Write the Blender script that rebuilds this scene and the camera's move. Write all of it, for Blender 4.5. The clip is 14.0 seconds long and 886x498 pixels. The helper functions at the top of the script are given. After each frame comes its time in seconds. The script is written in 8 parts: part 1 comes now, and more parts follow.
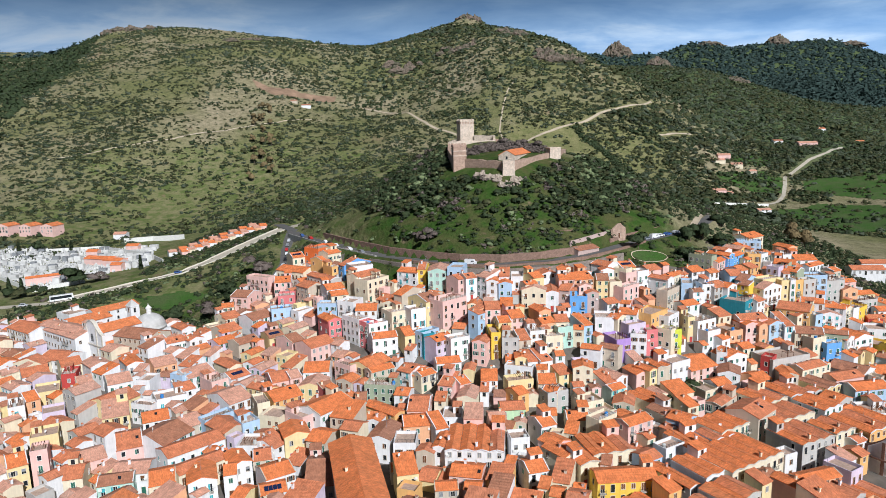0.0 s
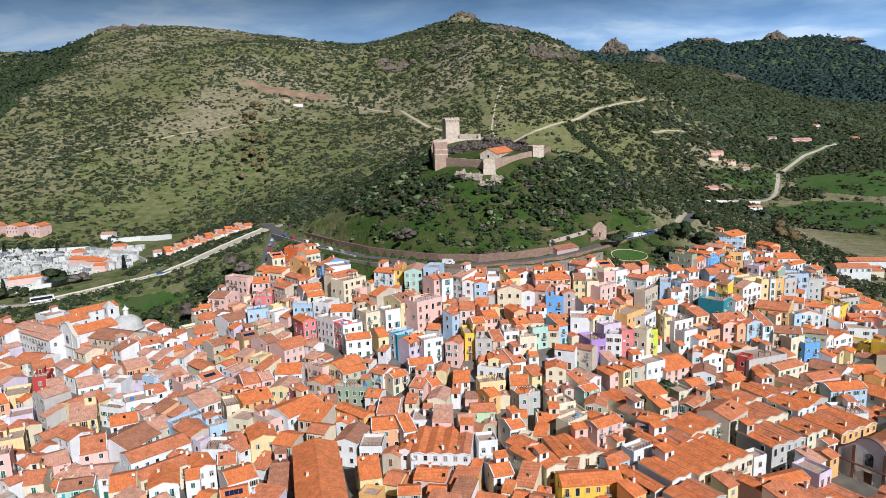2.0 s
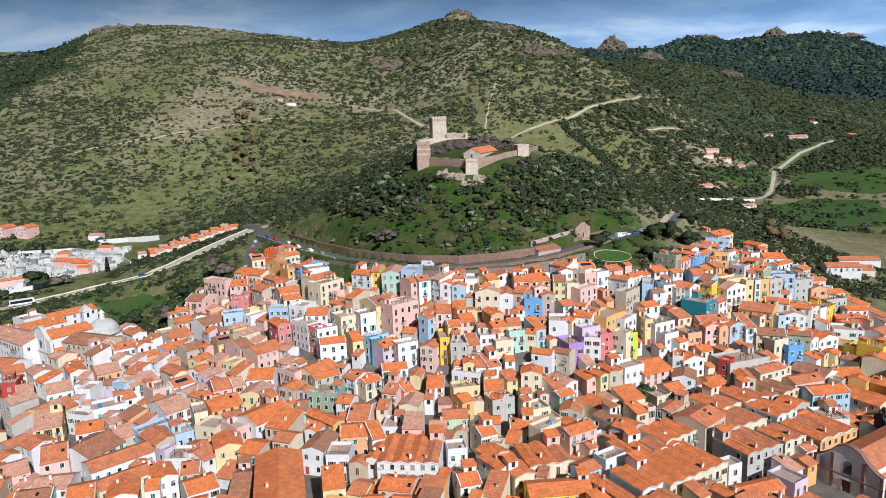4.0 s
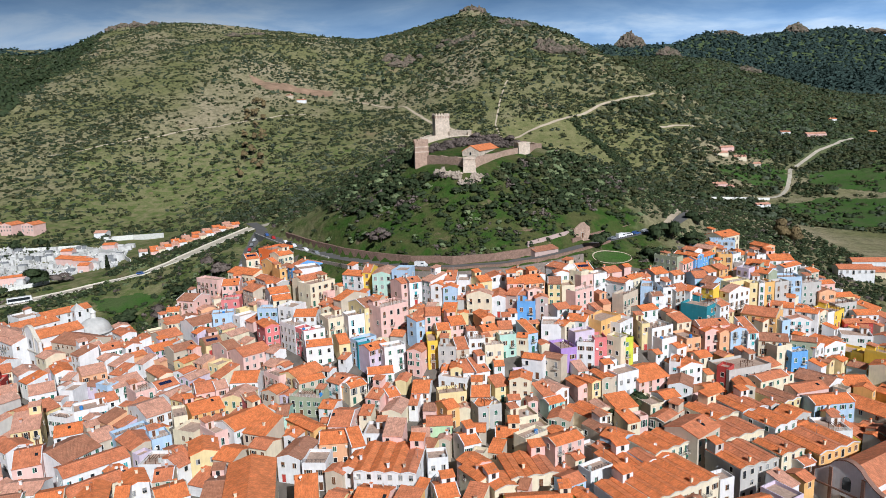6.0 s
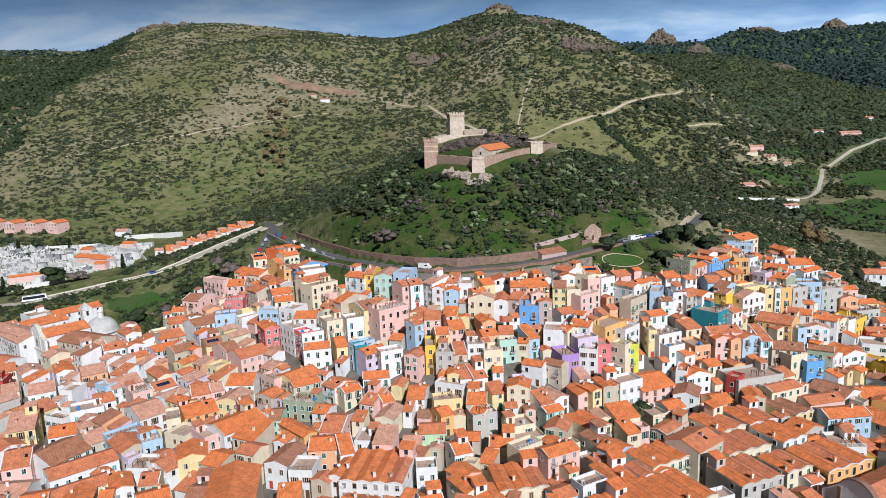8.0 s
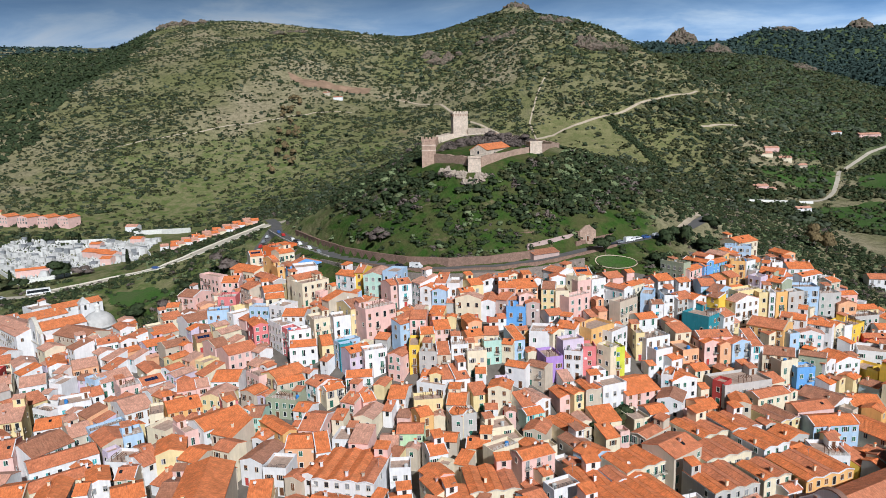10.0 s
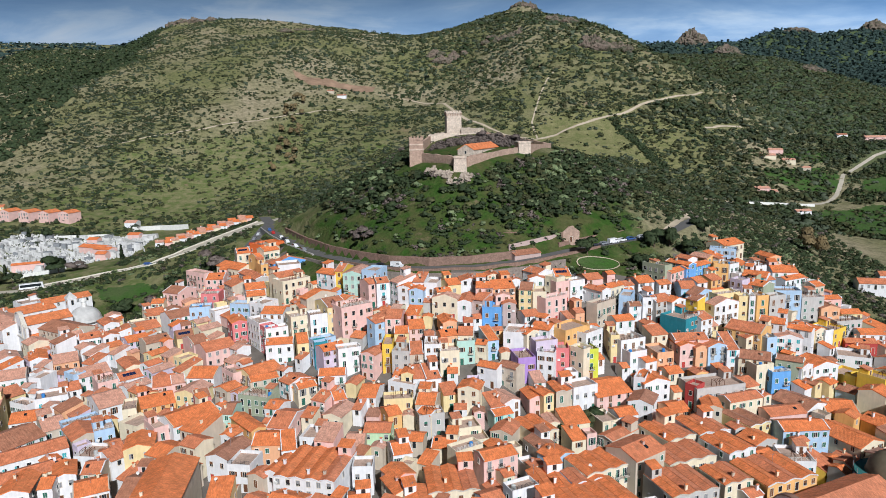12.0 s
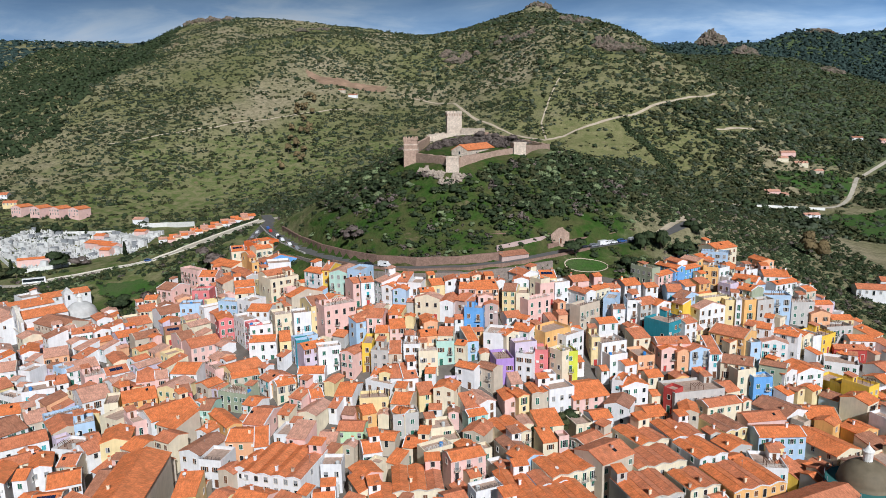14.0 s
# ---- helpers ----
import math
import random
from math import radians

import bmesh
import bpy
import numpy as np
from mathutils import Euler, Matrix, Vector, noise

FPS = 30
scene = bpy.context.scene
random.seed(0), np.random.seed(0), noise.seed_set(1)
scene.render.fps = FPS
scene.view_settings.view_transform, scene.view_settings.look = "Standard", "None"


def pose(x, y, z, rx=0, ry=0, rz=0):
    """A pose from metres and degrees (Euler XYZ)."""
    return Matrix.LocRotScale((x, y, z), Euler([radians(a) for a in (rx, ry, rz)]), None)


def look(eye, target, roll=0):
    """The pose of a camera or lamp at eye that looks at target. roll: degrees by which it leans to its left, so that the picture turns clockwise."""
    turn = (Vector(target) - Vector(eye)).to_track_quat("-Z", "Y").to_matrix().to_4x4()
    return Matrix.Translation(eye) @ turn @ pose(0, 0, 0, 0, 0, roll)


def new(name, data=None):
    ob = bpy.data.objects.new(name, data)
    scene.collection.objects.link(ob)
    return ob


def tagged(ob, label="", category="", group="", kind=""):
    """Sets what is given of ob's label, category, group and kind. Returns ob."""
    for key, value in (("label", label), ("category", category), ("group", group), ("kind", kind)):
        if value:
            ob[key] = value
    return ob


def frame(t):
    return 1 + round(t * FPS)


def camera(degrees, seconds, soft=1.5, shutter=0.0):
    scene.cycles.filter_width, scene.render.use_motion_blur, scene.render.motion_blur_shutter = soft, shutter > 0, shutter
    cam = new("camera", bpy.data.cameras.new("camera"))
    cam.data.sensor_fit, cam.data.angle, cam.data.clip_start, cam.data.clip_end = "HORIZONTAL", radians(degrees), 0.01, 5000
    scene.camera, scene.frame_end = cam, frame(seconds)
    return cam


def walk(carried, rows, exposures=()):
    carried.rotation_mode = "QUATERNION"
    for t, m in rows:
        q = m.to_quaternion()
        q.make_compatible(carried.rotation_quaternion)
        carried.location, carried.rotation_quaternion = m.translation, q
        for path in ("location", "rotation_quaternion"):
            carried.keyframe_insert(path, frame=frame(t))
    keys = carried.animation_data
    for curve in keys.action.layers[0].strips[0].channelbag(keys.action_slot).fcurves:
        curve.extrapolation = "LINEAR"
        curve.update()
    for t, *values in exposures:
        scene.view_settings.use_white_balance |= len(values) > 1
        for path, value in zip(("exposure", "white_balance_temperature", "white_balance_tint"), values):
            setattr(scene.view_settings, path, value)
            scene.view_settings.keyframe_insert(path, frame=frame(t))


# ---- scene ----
cam = camera(64.9, 14.0, 0.65)
METRES, EYE, TILT, LEAN, TURN = 78.0, 100.0, -10.5, 1.5, 0.0
ROWS = [
    (0.0, 0.0, 0.0, 0.0, 0.0, 0.0, -0.0),
    (0.5, 0.0312, 0.0046, 0.0021, -0.03, -0.11, -0.05),
    (1.0, 0.0598, 0.0099, 0.0046, -0.03, -0.13, -0.01),
    (1.5, 0.0919, 0.019, 0.0077, -0.0, -0.15, 0.11),
    (2.0, 0.1206, 0.0296, 0.0106, 0.03, -0.18, 0.22),
    (2.5, 0.1492, 0.0423, 0.0142, 0.06, -0.23, 0.3),
    (3.0, 0.1814, 0.0586, 0.0186, 0.09, -0.25, 0.39),
    (3.5, 0.21, 0.0748, 0.0228, 0.1, -0.28, 0.46),
    (6.0, 0.3588, 0.1822, 0.041, 1.6, -0.54, 0.24),
    (6.5, 0.3912, 0.2082, 0.0451, 2.31, -0.59, 0.14),
    (7.0, 0.4209, 0.2298, 0.0492, 2.83, -0.59, 0.02),
    (7.5, 0.4502, 0.2463, 0.0522, 3.4, -0.6, -0.05),
    (8.0, 0.4838, 0.2595, 0.0543, 4.07, -0.62, -0.11),
    (10.5, 0.6557, 0.2852, 0.0609, 5.88, -0.78, -0.97),
    (11.0, 0.6908, 0.289, 0.0623, 6.09, -0.8, -1.13),
    (11.5, 0.7266, 0.2926, 0.0636, 6.32, -0.83, -1.25),
    (12.0, 0.7674, 0.2965, 0.0658, 6.55, -0.86, -1.4),
    (12.5, 0.8038, 0.2998, 0.0674, 6.81, -0.88, -1.54),
    (13.0, 0.8458, 0.3033, 0.0691, 7.26, -0.89, -1.71),
    (13.5, 0.8833, 0.3064, 0.071, 7.66, -0.92, -1.86),
    (14.0, 0.9211, 0.3096, 0.0731, 8.07, -0.93, -2.04),
]
walk(cam, [(t, pose(0, 0, EYE, TILT, LEAN, TURN) @ pose(METRES * x, METRES * y, METRES * z, 90 + pitch, roll, yaw)) for t, x, y, z, yaw, pitch, roll in ROWS],
     exposures=[(0.0, -0.15, 5980, 9), (14.0, -0.27, 5980, 9)])

# ---- light ----
SUN_AZ, SUN_EL = 26.0, 37.0          # degrees east of the line from the hill to the river, and above the horizon
sun = new("sun", bpy.data.lights.new("sun", "SUN"))
sun.data.energy, sun.data.angle, sun.data.color = 5.7, radians(0.6), (1.0, 0.975, 0.945)
_a, _e = radians(SUN_AZ), radians(SUN_EL)
SUN_DIR = Vector((math.sin(_a) * math.cos(_e), -math.cos(_a) * math.cos(_e), math.sin(_e)))
sun.matrix_world = look(SUN_DIR * 500, (0, 0, 0))


def make_world():
    """A blue sky with a bank of broken grey and white cloud round the horizon."""
    w = bpy.data.worlds.new("sky")
    scene.world = w
    w.use_nodes = True
    nt = w.node_tree
    n, l = nt.nodes, nt.links
    n.clear()
    out, bg = n.new("ShaderNodeOutputWorld"), n.new("ShaderNodeBackground")
    sky = n.new("ShaderNodeTexSky")
    sky.sky_type, sky.sun_disc, sky.sun_elevation, sky.sun_rotation = "NISHITA", False, _e, math.pi - _a
    tc, mp = n.new("ShaderNodeTexCoord"), n.new("ShaderNodeMapping")
    mp.inputs["Scale"].default_value = (2.2, 2.2, 11.0)
    mp.inputs["Location"].default_value = (0.35, 0.1, 0.25)
    no = n.new("ShaderNodeTexNoise")
    no.inputs["Scale"].default_value, no.inputs["Detail"].default_value, no.inputs["Roughness"].default_value = 1.6, 8.0, 0.56
    no.inputs["Distortion"].default_value = 0.4
    ramp = n.new("ShaderNodeValToRGB")
    e = ramp.color_ramp.elements
    e[0].position, e[0].color = 0.34, (4.0, 7.4, 13.0, 1)
    e[1].position, e[1].color = 0.70, (16.0, 17.0, 18.2, 1)
    m1 = e.new(0.50)
    m1.color = (6.8, 10.4, 15.6, 1)
    m2 = e.new(0.58)
    m2.color = (10.8, 13.8, 17.6, 1)
    mix = n.new("ShaderNodeMix")
    mix.data_type = "RGBA"
    up, thin = n.new("ShaderNodeSeparateXYZ"), n.new("ShaderNodeMapRange")
    for k, v in zip(("From Min", "From Max", "To Min", "To Max"), (0.10, 0.20, 0.95, 0.0)):
        thin.inputs[k].default_value = v
    l.new(tc.outputs["Generated"], up.inputs["Vector"])
    l.new(up.outputs["Z"], thin.inputs["Value"])
    l.new(thin.outputs["Result"], mix.inputs[0])
    l.new(tc.outputs["Generated"], mp.inputs["Vector"])
    l.new(mp.outputs["Vector"], no.inputs["Vector"])
    l.new(no.outputs["Fac"], ramp.inputs["Fac"])
    # the bank is heavier in the west and breaks up towards the east
    bank, west = n.new("ShaderNodeMix"), n.new("ShaderNodeMapRange")
    bank.data_type, bank.blend_type, bank.inputs[0].default_value = "RGBA", "MULTIPLY", 1.0
    for k, v in zip(("From Min", "From Max", "To Min", "To Max"), (-0.55, 0.5, 0.78, 1.25)):
        west.inputs[k].default_value = v
    l.new(up.outputs["X"], west.inputs["Value"])
    l.new(ramp.outputs["Color"], bank.inputs[6])
    l.new(west.outputs["Result"], bank.inputs[7])
    l.new(bank.outputs[2], mix.inputs[7])
    l.new(mix.outputs[2], bg.inputs["Color"])
    dim = n.new("ShaderNodeMix")
    dim.data_type, dim.blend_type = "RGBA", "MULTIPLY"
    dim.inputs[0].default_value, dim.inputs[7].default_value = 1.0, (0.30, 0.32, 0.36, 1)
    l.new(sky.outputs["Color"], dim.inputs[6])
    l.new(dim.outputs[2], mix.inputs[6])
    bg.inputs["Strength"].default_value = 0.05
    l.new(bg.outputs["Background"], out.inputs["Surface"])


make_world()

# ---- materials ----


class Nodes:
    """A short way to write node materials."""

    def __init__(self, name, rough=0.85, spec=0.3):
        self.m = bpy.data.materials.new(name)
        self.m.use_nodes = True
        self.t = self.m.node_tree
        self.b = self.t.nodes["Principled BSDF"]
        self.b.inputs["Roughness"].default_value = rough
        self.b.inputs["Specular IOR Level"].default_value = spec
        self.coord = self.t.nodes.new("ShaderNodeTexCoord")
        self.info = self.t.nodes.new("ShaderNodeObjectInfo")
        self.geo = self.t.nodes.new("ShaderNodeNewGeometry")

    def link(self, a, b):
        self.t.links.new(a, b)

    def noise(self, scale, detail=4.0, rough=0.55, stretch=None, space="Position"):
        src = self.geo.outputs["Position"] if space == "Position" else self.coord.outputs[space]
        if stretch:
            mp = self.t.nodes.new("ShaderNodeMapping")
            mp.inputs["Scale"].default_value = stretch
            self.link(src, mp.inputs["Vector"])
            src = mp.outputs["Vector"]
        n = self.t.nodes.new("ShaderNodeTexNoise")
        n.inputs["Scale"].default_value, n.inputs["Detail"].default_value, n.inputs["Roughness"].default_value = scale, detail, rough
        self.link(src, n.inputs["Vector"])
        return n.outputs["Fac"]

    def ramp(self, fac, *stops):
        r = self.t.nodes.new("ShaderNodeValToRGB")
        e = r.color_ramp.elements
        for i, (p, c) in enumerate(stops):
            k = e[i] if i < 2 else e.new(p)
            k.position = p
            k.color = (*c, 1) if len(c) == 3 else c
        if fac is not None:
            self.link(fac, r.inputs["Fac"])
        return r.outputs["Color"]

    def mix(self, fac, a, b, mode="MIX"):
        x = self.t.nodes.new("ShaderNodeMix")
        x.data_type, x.blend_type = "RGBA", mode
        for v, i in ((fac, 0), (a, 6), (b, 7)):
            if isinstance(v, (int, float)):
                x.inputs[i].default_value = v
            elif isinstance(v, tuple):
                x.inputs[i].default_value = (*v, 1)
            else:
                self.link(v, x.inputs[i])
        return x.outputs[2]

    def math(self, op, a, b=0.0):
        x = self.t.nodes.new("ShaderNodeMath")
        x.operation = op
        for v, i in ((a, 0), (b, 1)):
            if isinstance(v, (int, float)):
                x.inputs[i].default_value = v
            else:
                self.link(v, x.inputs[i])
        return x.outputs[0]

    def shade(self, col, lo, hi, fac):
        """col times a grey that runs from lo to hi with fac."""
        return self.mix(1.0, col, self.ramp(fac, (0.25, (lo,) * 3), (0.75, (hi,) * 3)), "MULTIPLY")

    def done(self, col, bump=None, height=0.05, dist=1.0):
        if isinstance(col, tuple):
            self.b.inputs["Base Color"].default_value = (*col, 1)
        else:
            self.link(col, self.b.inputs["Base Color"])
        if bump is not None:
            bn = self.t.nodes.new("ShaderNodeBump")
            bn.inputs["Strength"].default_value, bn.inputs["Distance"].default_value = dist, height
            self.link(bump, bn.inputs["Height"])
            self.link(bn.outputs["Normal"], self.b.inputs["Normal"])
        return self.m


def plaster(name, rgb):
    """Painted render, faded and streaked by rain."""
    k = Nodes(name, 0.9, 0.2)
    c = k.mix(k.math("MULTIPLY", k.geo.outputs["Random Per Island"], 0.35), rgb, tuple(0.5 * v + 0.5 * sum(rgb) / 3 for v in rgb))
    c = k.shade(c, 0.87, 1.06, k.noise(0.45, 5))
    c = k.shade(c, 0.89, 1.04, k.noise(1.1, 4, 0.6, (1.6, 1.6, 0.18)))
    spots = k.ramp(k.noise(0.8, 6, 0.65), (0.60, (0, 0, 0)), (0.74, (1, 1, 1)))
    c = k.mix(k.math("MULTIPLY", spots, 0.16), c, (0.36, 0.32, 0.27))
    return k.done(c, k.noise(9.0, 3), 0.02)


WALLS = {key: plaster("plaster_" + name, rgb) for key, name, rgb in (
    ("w", "white", (0.78, 0.77, 0.77)), ("c", "cream", (0.78, 0.68, 0.49)), ("y", "yellow", (0.80, 0.64, 0.32)),
    ("Y", "strong_yellow", (0.86, 0.56, 0.05)), ("o", "ochre", (0.80, 0.45, 0.15)), ("O", "orange", (0.80, 0.17, 0.03)),
    ("p", "pink", (0.80, 0.51, 0.45)), ("P", "deep_pink", (0.72, 0.20, 0.20)), ("r", "red", (0.50, 0.06, 0.05)),
    ("b", "pale_blue", (0.42, 0.58, 0.76)), ("B", "blue", (0.14, 0.38, 0.76)), ("t", "teal", (0.03, 0.26, 0.32)),
    ("v", "violet", (0.42, 0.26, 0.62)), ("l", "lilac", (0.64, 0.54, 0.66)), ("g", "pale_green", (0.52, 0.72, 0.44)),
    ("m", "mint", (0.46, 0.68, 0.58)), ("G", "lime", (0.60, 0.66, 0.05)), ("a", "grey", (0.52, 0.50, 0.47)), ("s", "stone", (0.58, 0.49, 0.38)),
    ("e", "peach", (0.80, 0.42, 0.22)), ("q", "rose_grey", (0.52, 0.38, 0.34)), ("n", "sage", (0.36, 0.40, 0.28)))}
WALL_WORDS = {"w": "white", "c": "cream", "y": "yellow", "Y": "bright yellow", "o": "ochre", "O": "orange", "p": "pink", "P": "deep pink", "r": "red",
              "b": "pale blue", "B": "blue", "t": "teal", "v": "violet", "l": "lilac", "g": "pale green", "m": "mint green", "G": "lime green", "a": "grey",
              "s": "stone-coloured", "e": "peach", "q": "rose-grey", "n": "sage green"}


def tiles(name, rgb, old, along):
    """Clay roof tiles: rows of barrel tiles, sun-bleached, with lichen and replaced patches. along: stretch of the grain down the slope."""
    k = Nodes(name, 0.85, 0.25)
    c = k.mix(k.math("MULTIPLY", k.geo.outputs["Random Per Island"], 0.8), rgb, old)
    c = k.shade(c, 0.72, 1.22, k.noise(0.5, 5, 0.6, None, "Object"))
    c = k.shade(c, 0.70, 1.25, k.noise(3.2, 3, 0.6, along, "Object"))
    lich = k.ramp(k.noise(0.35, 7, 0.7, None, "Object"), (0.52, (0, 0, 0)), (0.72, (1, 1, 1)))
    c = k.mix(k.math("MULTIPLY", lich, 0.24), c, (0.24, 0.18, 0.12))
    wv = k.t.nodes.new("ShaderNodeTexWave")
    wv.bands_direction = "X" if along[0] > along[1] else "Y"
    wv.inputs["Scale"].default_value, wv.inputs["Distortion"].default_value = 1.25, 0.4
    k.link(k.coord.outputs["Object"], wv.inputs["Vector"])
    c = k.shade(c, 0.93, 1.05, wv.outputs["Fac"])
    return k.done(c, wv.outputs["Fac"], 0.045)


ROOFS = {}
for _k, _n, _c, _o in (("1", "orange_tiles", (0.78, 0.215, 0.066), (0.67, 0.235, 0.10)), ("2", "clay_tiles", (0.66, 0.210, 0.092), (0.57, 0.235, 0.135)),
                       ("3", "brown_tiles", (0.46, 0.185, 0.10), (0.37, 0.20, 0.14)), ("4", "pink_tiles", (0.66, 0.32, 0.215), (0.58, 0.36, 0.28))):
    ROOFS[_k, 0] = tiles(_n, _c, _o, (1.0, 0.12, 1.0))
    ROOFS[_k, 1] = tiles(_n + "_across", _c, _o, (0.12, 1.0, 1.0))


def plain(name, rgb, rough=0.7, spec=0.3, metal=0.0, scale=1.5, lo=0.8, hi=1.15):
    k = Nodes(name, rough, spec)
    k.b.inputs["Metallic"].default_value = metal
    return k.done(k.shade(k.mix(0.0, rgb, rgb), lo, hi, k.noise(scale, 4)), k.noise(scale * 8, 2), 0.01)


GLASS = Nodes("window_glass", 0.08, 0.6).done((0.02, 0.025, 0.03))
FRAME_W = plain("white_paint", (0.72, 0.71, 0.67))
SHUT_BROWN = plain("brown_shutter", (0.16, 0.07, 0.03))
SHUT_GREEN = plain("green_shutter", (0.03, 0.13, 0.09))
SHUT_TEAL = plain("turquoise_shutter", (0.06, 0.36, 0.40))
SHUT_GREY = plain("grey_shutter", (0.25, 0.26, 0.27))
IRON = plain("dark_iron", (0.03, 0.03, 0.035), 0.5)
CONCRETE = plain("concrete", (0.42, 0.40, 0.37), 0.9, 0.2, 0, 0.8)
TERRACE = plain("terrace_tiles", (0.46, 0.33, 0.26), 0.85, 0.2, 0, 1.2, 0.7, 1.2)
WOOD = plain("door_wood", (0.14, 0.06, 0.03))
TRIM = plain("stone_trim", (0.60, 0.55, 0.47))


def stonework(name, rgb, dark, scale=0.9):
    k = Nodes(name, 0.95, 0.15)
    v = k.t.nodes.new("ShaderNodeTexVoronoi")
    v.inputs["Scale"].default_value = scale * 2.2
    k.link(k.geo.outputs["Position"], v.inputs["Vector"])
    c = k.mix(k.noise(0.22, 5, 0.6), rgb, dark)
    bw = k.t.nodes.new("ShaderNodeRGBToBW")
    k.link(v.outputs["Color"], bw.inputs["Color"])
    c = k.shade(c, 0.88, 1.10, bw.outputs["Val"])
    c = k.shade(c, 0.72, 1.2, k.noise(0.7, 6, 0.65))
    return k.done(c, v.outputs["Distance"], 0.12)


CASTLE_STONE = stonework("castle_stone", (0.50, 0.36, 0.28), (0.36, 0.24, 0.18))
TOWER_STONE = stonework("tower_stone", (0.66, 0.56, 0.46), (0.56, 0.44, 0.35))
WALL_STONE = stonework("retaining_stone", (0.31, 0.190, 0.145), (0.22, 0.150, 0.115))
GREY_STONE = stonework("grey_rubble", (0.33, 0.27, 0.23), (0.21, 0.175, 0.15), 0.7)


def rock_material():
    """Reddish grey rock, cracked, with lichen and scrub in its clefts."""
    k = Nodes("bare_rock", 0.95, 0.15)
    c = k.mix(k.noise(0.09, 6, 0.65), (0.15, 0.130, 0.110), (0.25, 0.180, 0.135))
    c = k.shade(c, 0.55, 1.3, k.noise(0.35, 7, 0.7, (1.6, 1.6, 0.5)))
    green = k.ramp(k.noise(0.12, 7, 0.7), (0.47, (0, 0, 0)), (0.60, (1, 1, 1)))
    c = k.mix(k.math("MULTIPLY", green, 0.75), c, (0.055, 0.070, 0.036))
    return k.done(c, k.noise(0.3, 7, 0.7), 2.5)


ROCK = rock_material()
BEDROCK = stonework("pale_bedrock", (0.44, 0.37, 0.30), (0.30, 0.24, 0.19), 0.6)
ASPHALT = plain("asphalt", (0.13, 0.125, 0.12), 0.95, 0.2, 0, 0.4)
PALE_ROAD = plain("pale_road", (0.46, 0.41, 0.33), 0.95, 0.2, 0, 0.3)
DIRT_TRACK = plain("dirt_track", (0.46, 0.38, 0.28), 0.95, 0.2, 0, 0.2)


def ground_material():
    """Grass, dry grass, bare earth and low scrub; a darker green towards the wooded eastern slopes."""
    k = Nodes("ground", 0.97, 0.1)
    grass = k.mix(k.noise(0.012, 5), (0.130, 0.148, 0.050), (0.215, 0.197, 0.098))
    dry = k.mix(k.noise(0.03, 5), (0.375, 0.318, 0.215), (0.270, 0.230, 0.136))
    c = k.mix(k.ramp(k.noise(0.0065, 8, 0.62), (0.42, (0, 0, 0)), (0.62, (1, 1, 1))), grass, dry)
    scrub = k.ramp(k.noise(0.16, 6, 0.7), (0.46, (0, 0, 0)), (0.60, (1, 1, 1)))
    c = k.mix(k.math("MULTIPLY", scrub, 0.5), c, (0.060, 0.070, 0.032))
    earth = k.ramp(k.noise(0.02, 7, 0.65), (0.62, (0, 0, 0)), (0.72, (1, 1, 1)))
    c = k.mix(k.math("MULTIPLY", earth, 0.8), c, (0.30, 0.20, 0.135))
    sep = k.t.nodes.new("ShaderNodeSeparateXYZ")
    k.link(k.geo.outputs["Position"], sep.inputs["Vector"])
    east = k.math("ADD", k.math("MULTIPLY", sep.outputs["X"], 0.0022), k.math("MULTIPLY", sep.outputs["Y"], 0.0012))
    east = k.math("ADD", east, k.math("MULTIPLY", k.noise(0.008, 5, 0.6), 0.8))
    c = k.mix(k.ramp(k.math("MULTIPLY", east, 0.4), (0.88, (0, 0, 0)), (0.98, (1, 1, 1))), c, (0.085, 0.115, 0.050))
    # lusher winter grass on the castle hill, in the gully west of it, at the foot of the far slope and on the pasture
    for centre, reach, fresh, pale in (((18, 330, 50), 120.0, (0.038, 0.082, 0.014), (0.088, 0.092, 0.034)), ((-150, 372, 16), 90.0, (0.038, 0.082, 0.014), (0.088, 0.092, 0.034)),
                                       ((-190, 560, 20), 300.0, (0.108, 0.142, 0.042), (0.225, 0.208, 0.105)), ((140, 790, 65), 130.0, (0.150, 0.160, 0.062), (0.230, 0.215, 0.100))):
        far = k.t.nodes.new("ShaderNodeVectorMath")
        far.operation, far.inputs[1].default_value = "DISTANCE", centre
        k.link(k.geo.outputs["Position"], far.inputs[0])
        near = k.math("ADD", k.math("MULTIPLY", far.outputs["Value"], 0.4 / reach), k.math("MULTIPLY", k.noise(0.035, 5, 0.6), 0.5))
        lush = k.mix(k.ramp(k.noise(0.11, 6, 0.65), (0.40, (0, 0, 0)), (0.62, (1, 1, 1))), fresh, pale)
        lush = k.mix(k.ramp(k.noise(0.07, 7, 0.7), (0.60, (0, 0, 0)), (0.70, (1, 1, 1))), lush, (0.21, 0.155, 0.095))
        c = k.mix(k.ramp(near, (0.50, (1, 1, 1)), (0.62, (0, 0, 0))), c, lush)
    c = k.shade(c, 0.7, 1.25, k.noise(0.6, 5, 0.7))
    return k.done(c, k.noise(0.35, 6, 0.7), 1.2)


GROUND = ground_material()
PAVING = plain("street_paving", (0.16, 0.14, 0.12), 0.95, 0.2, 0, 0.25, 0.6, 1.2)


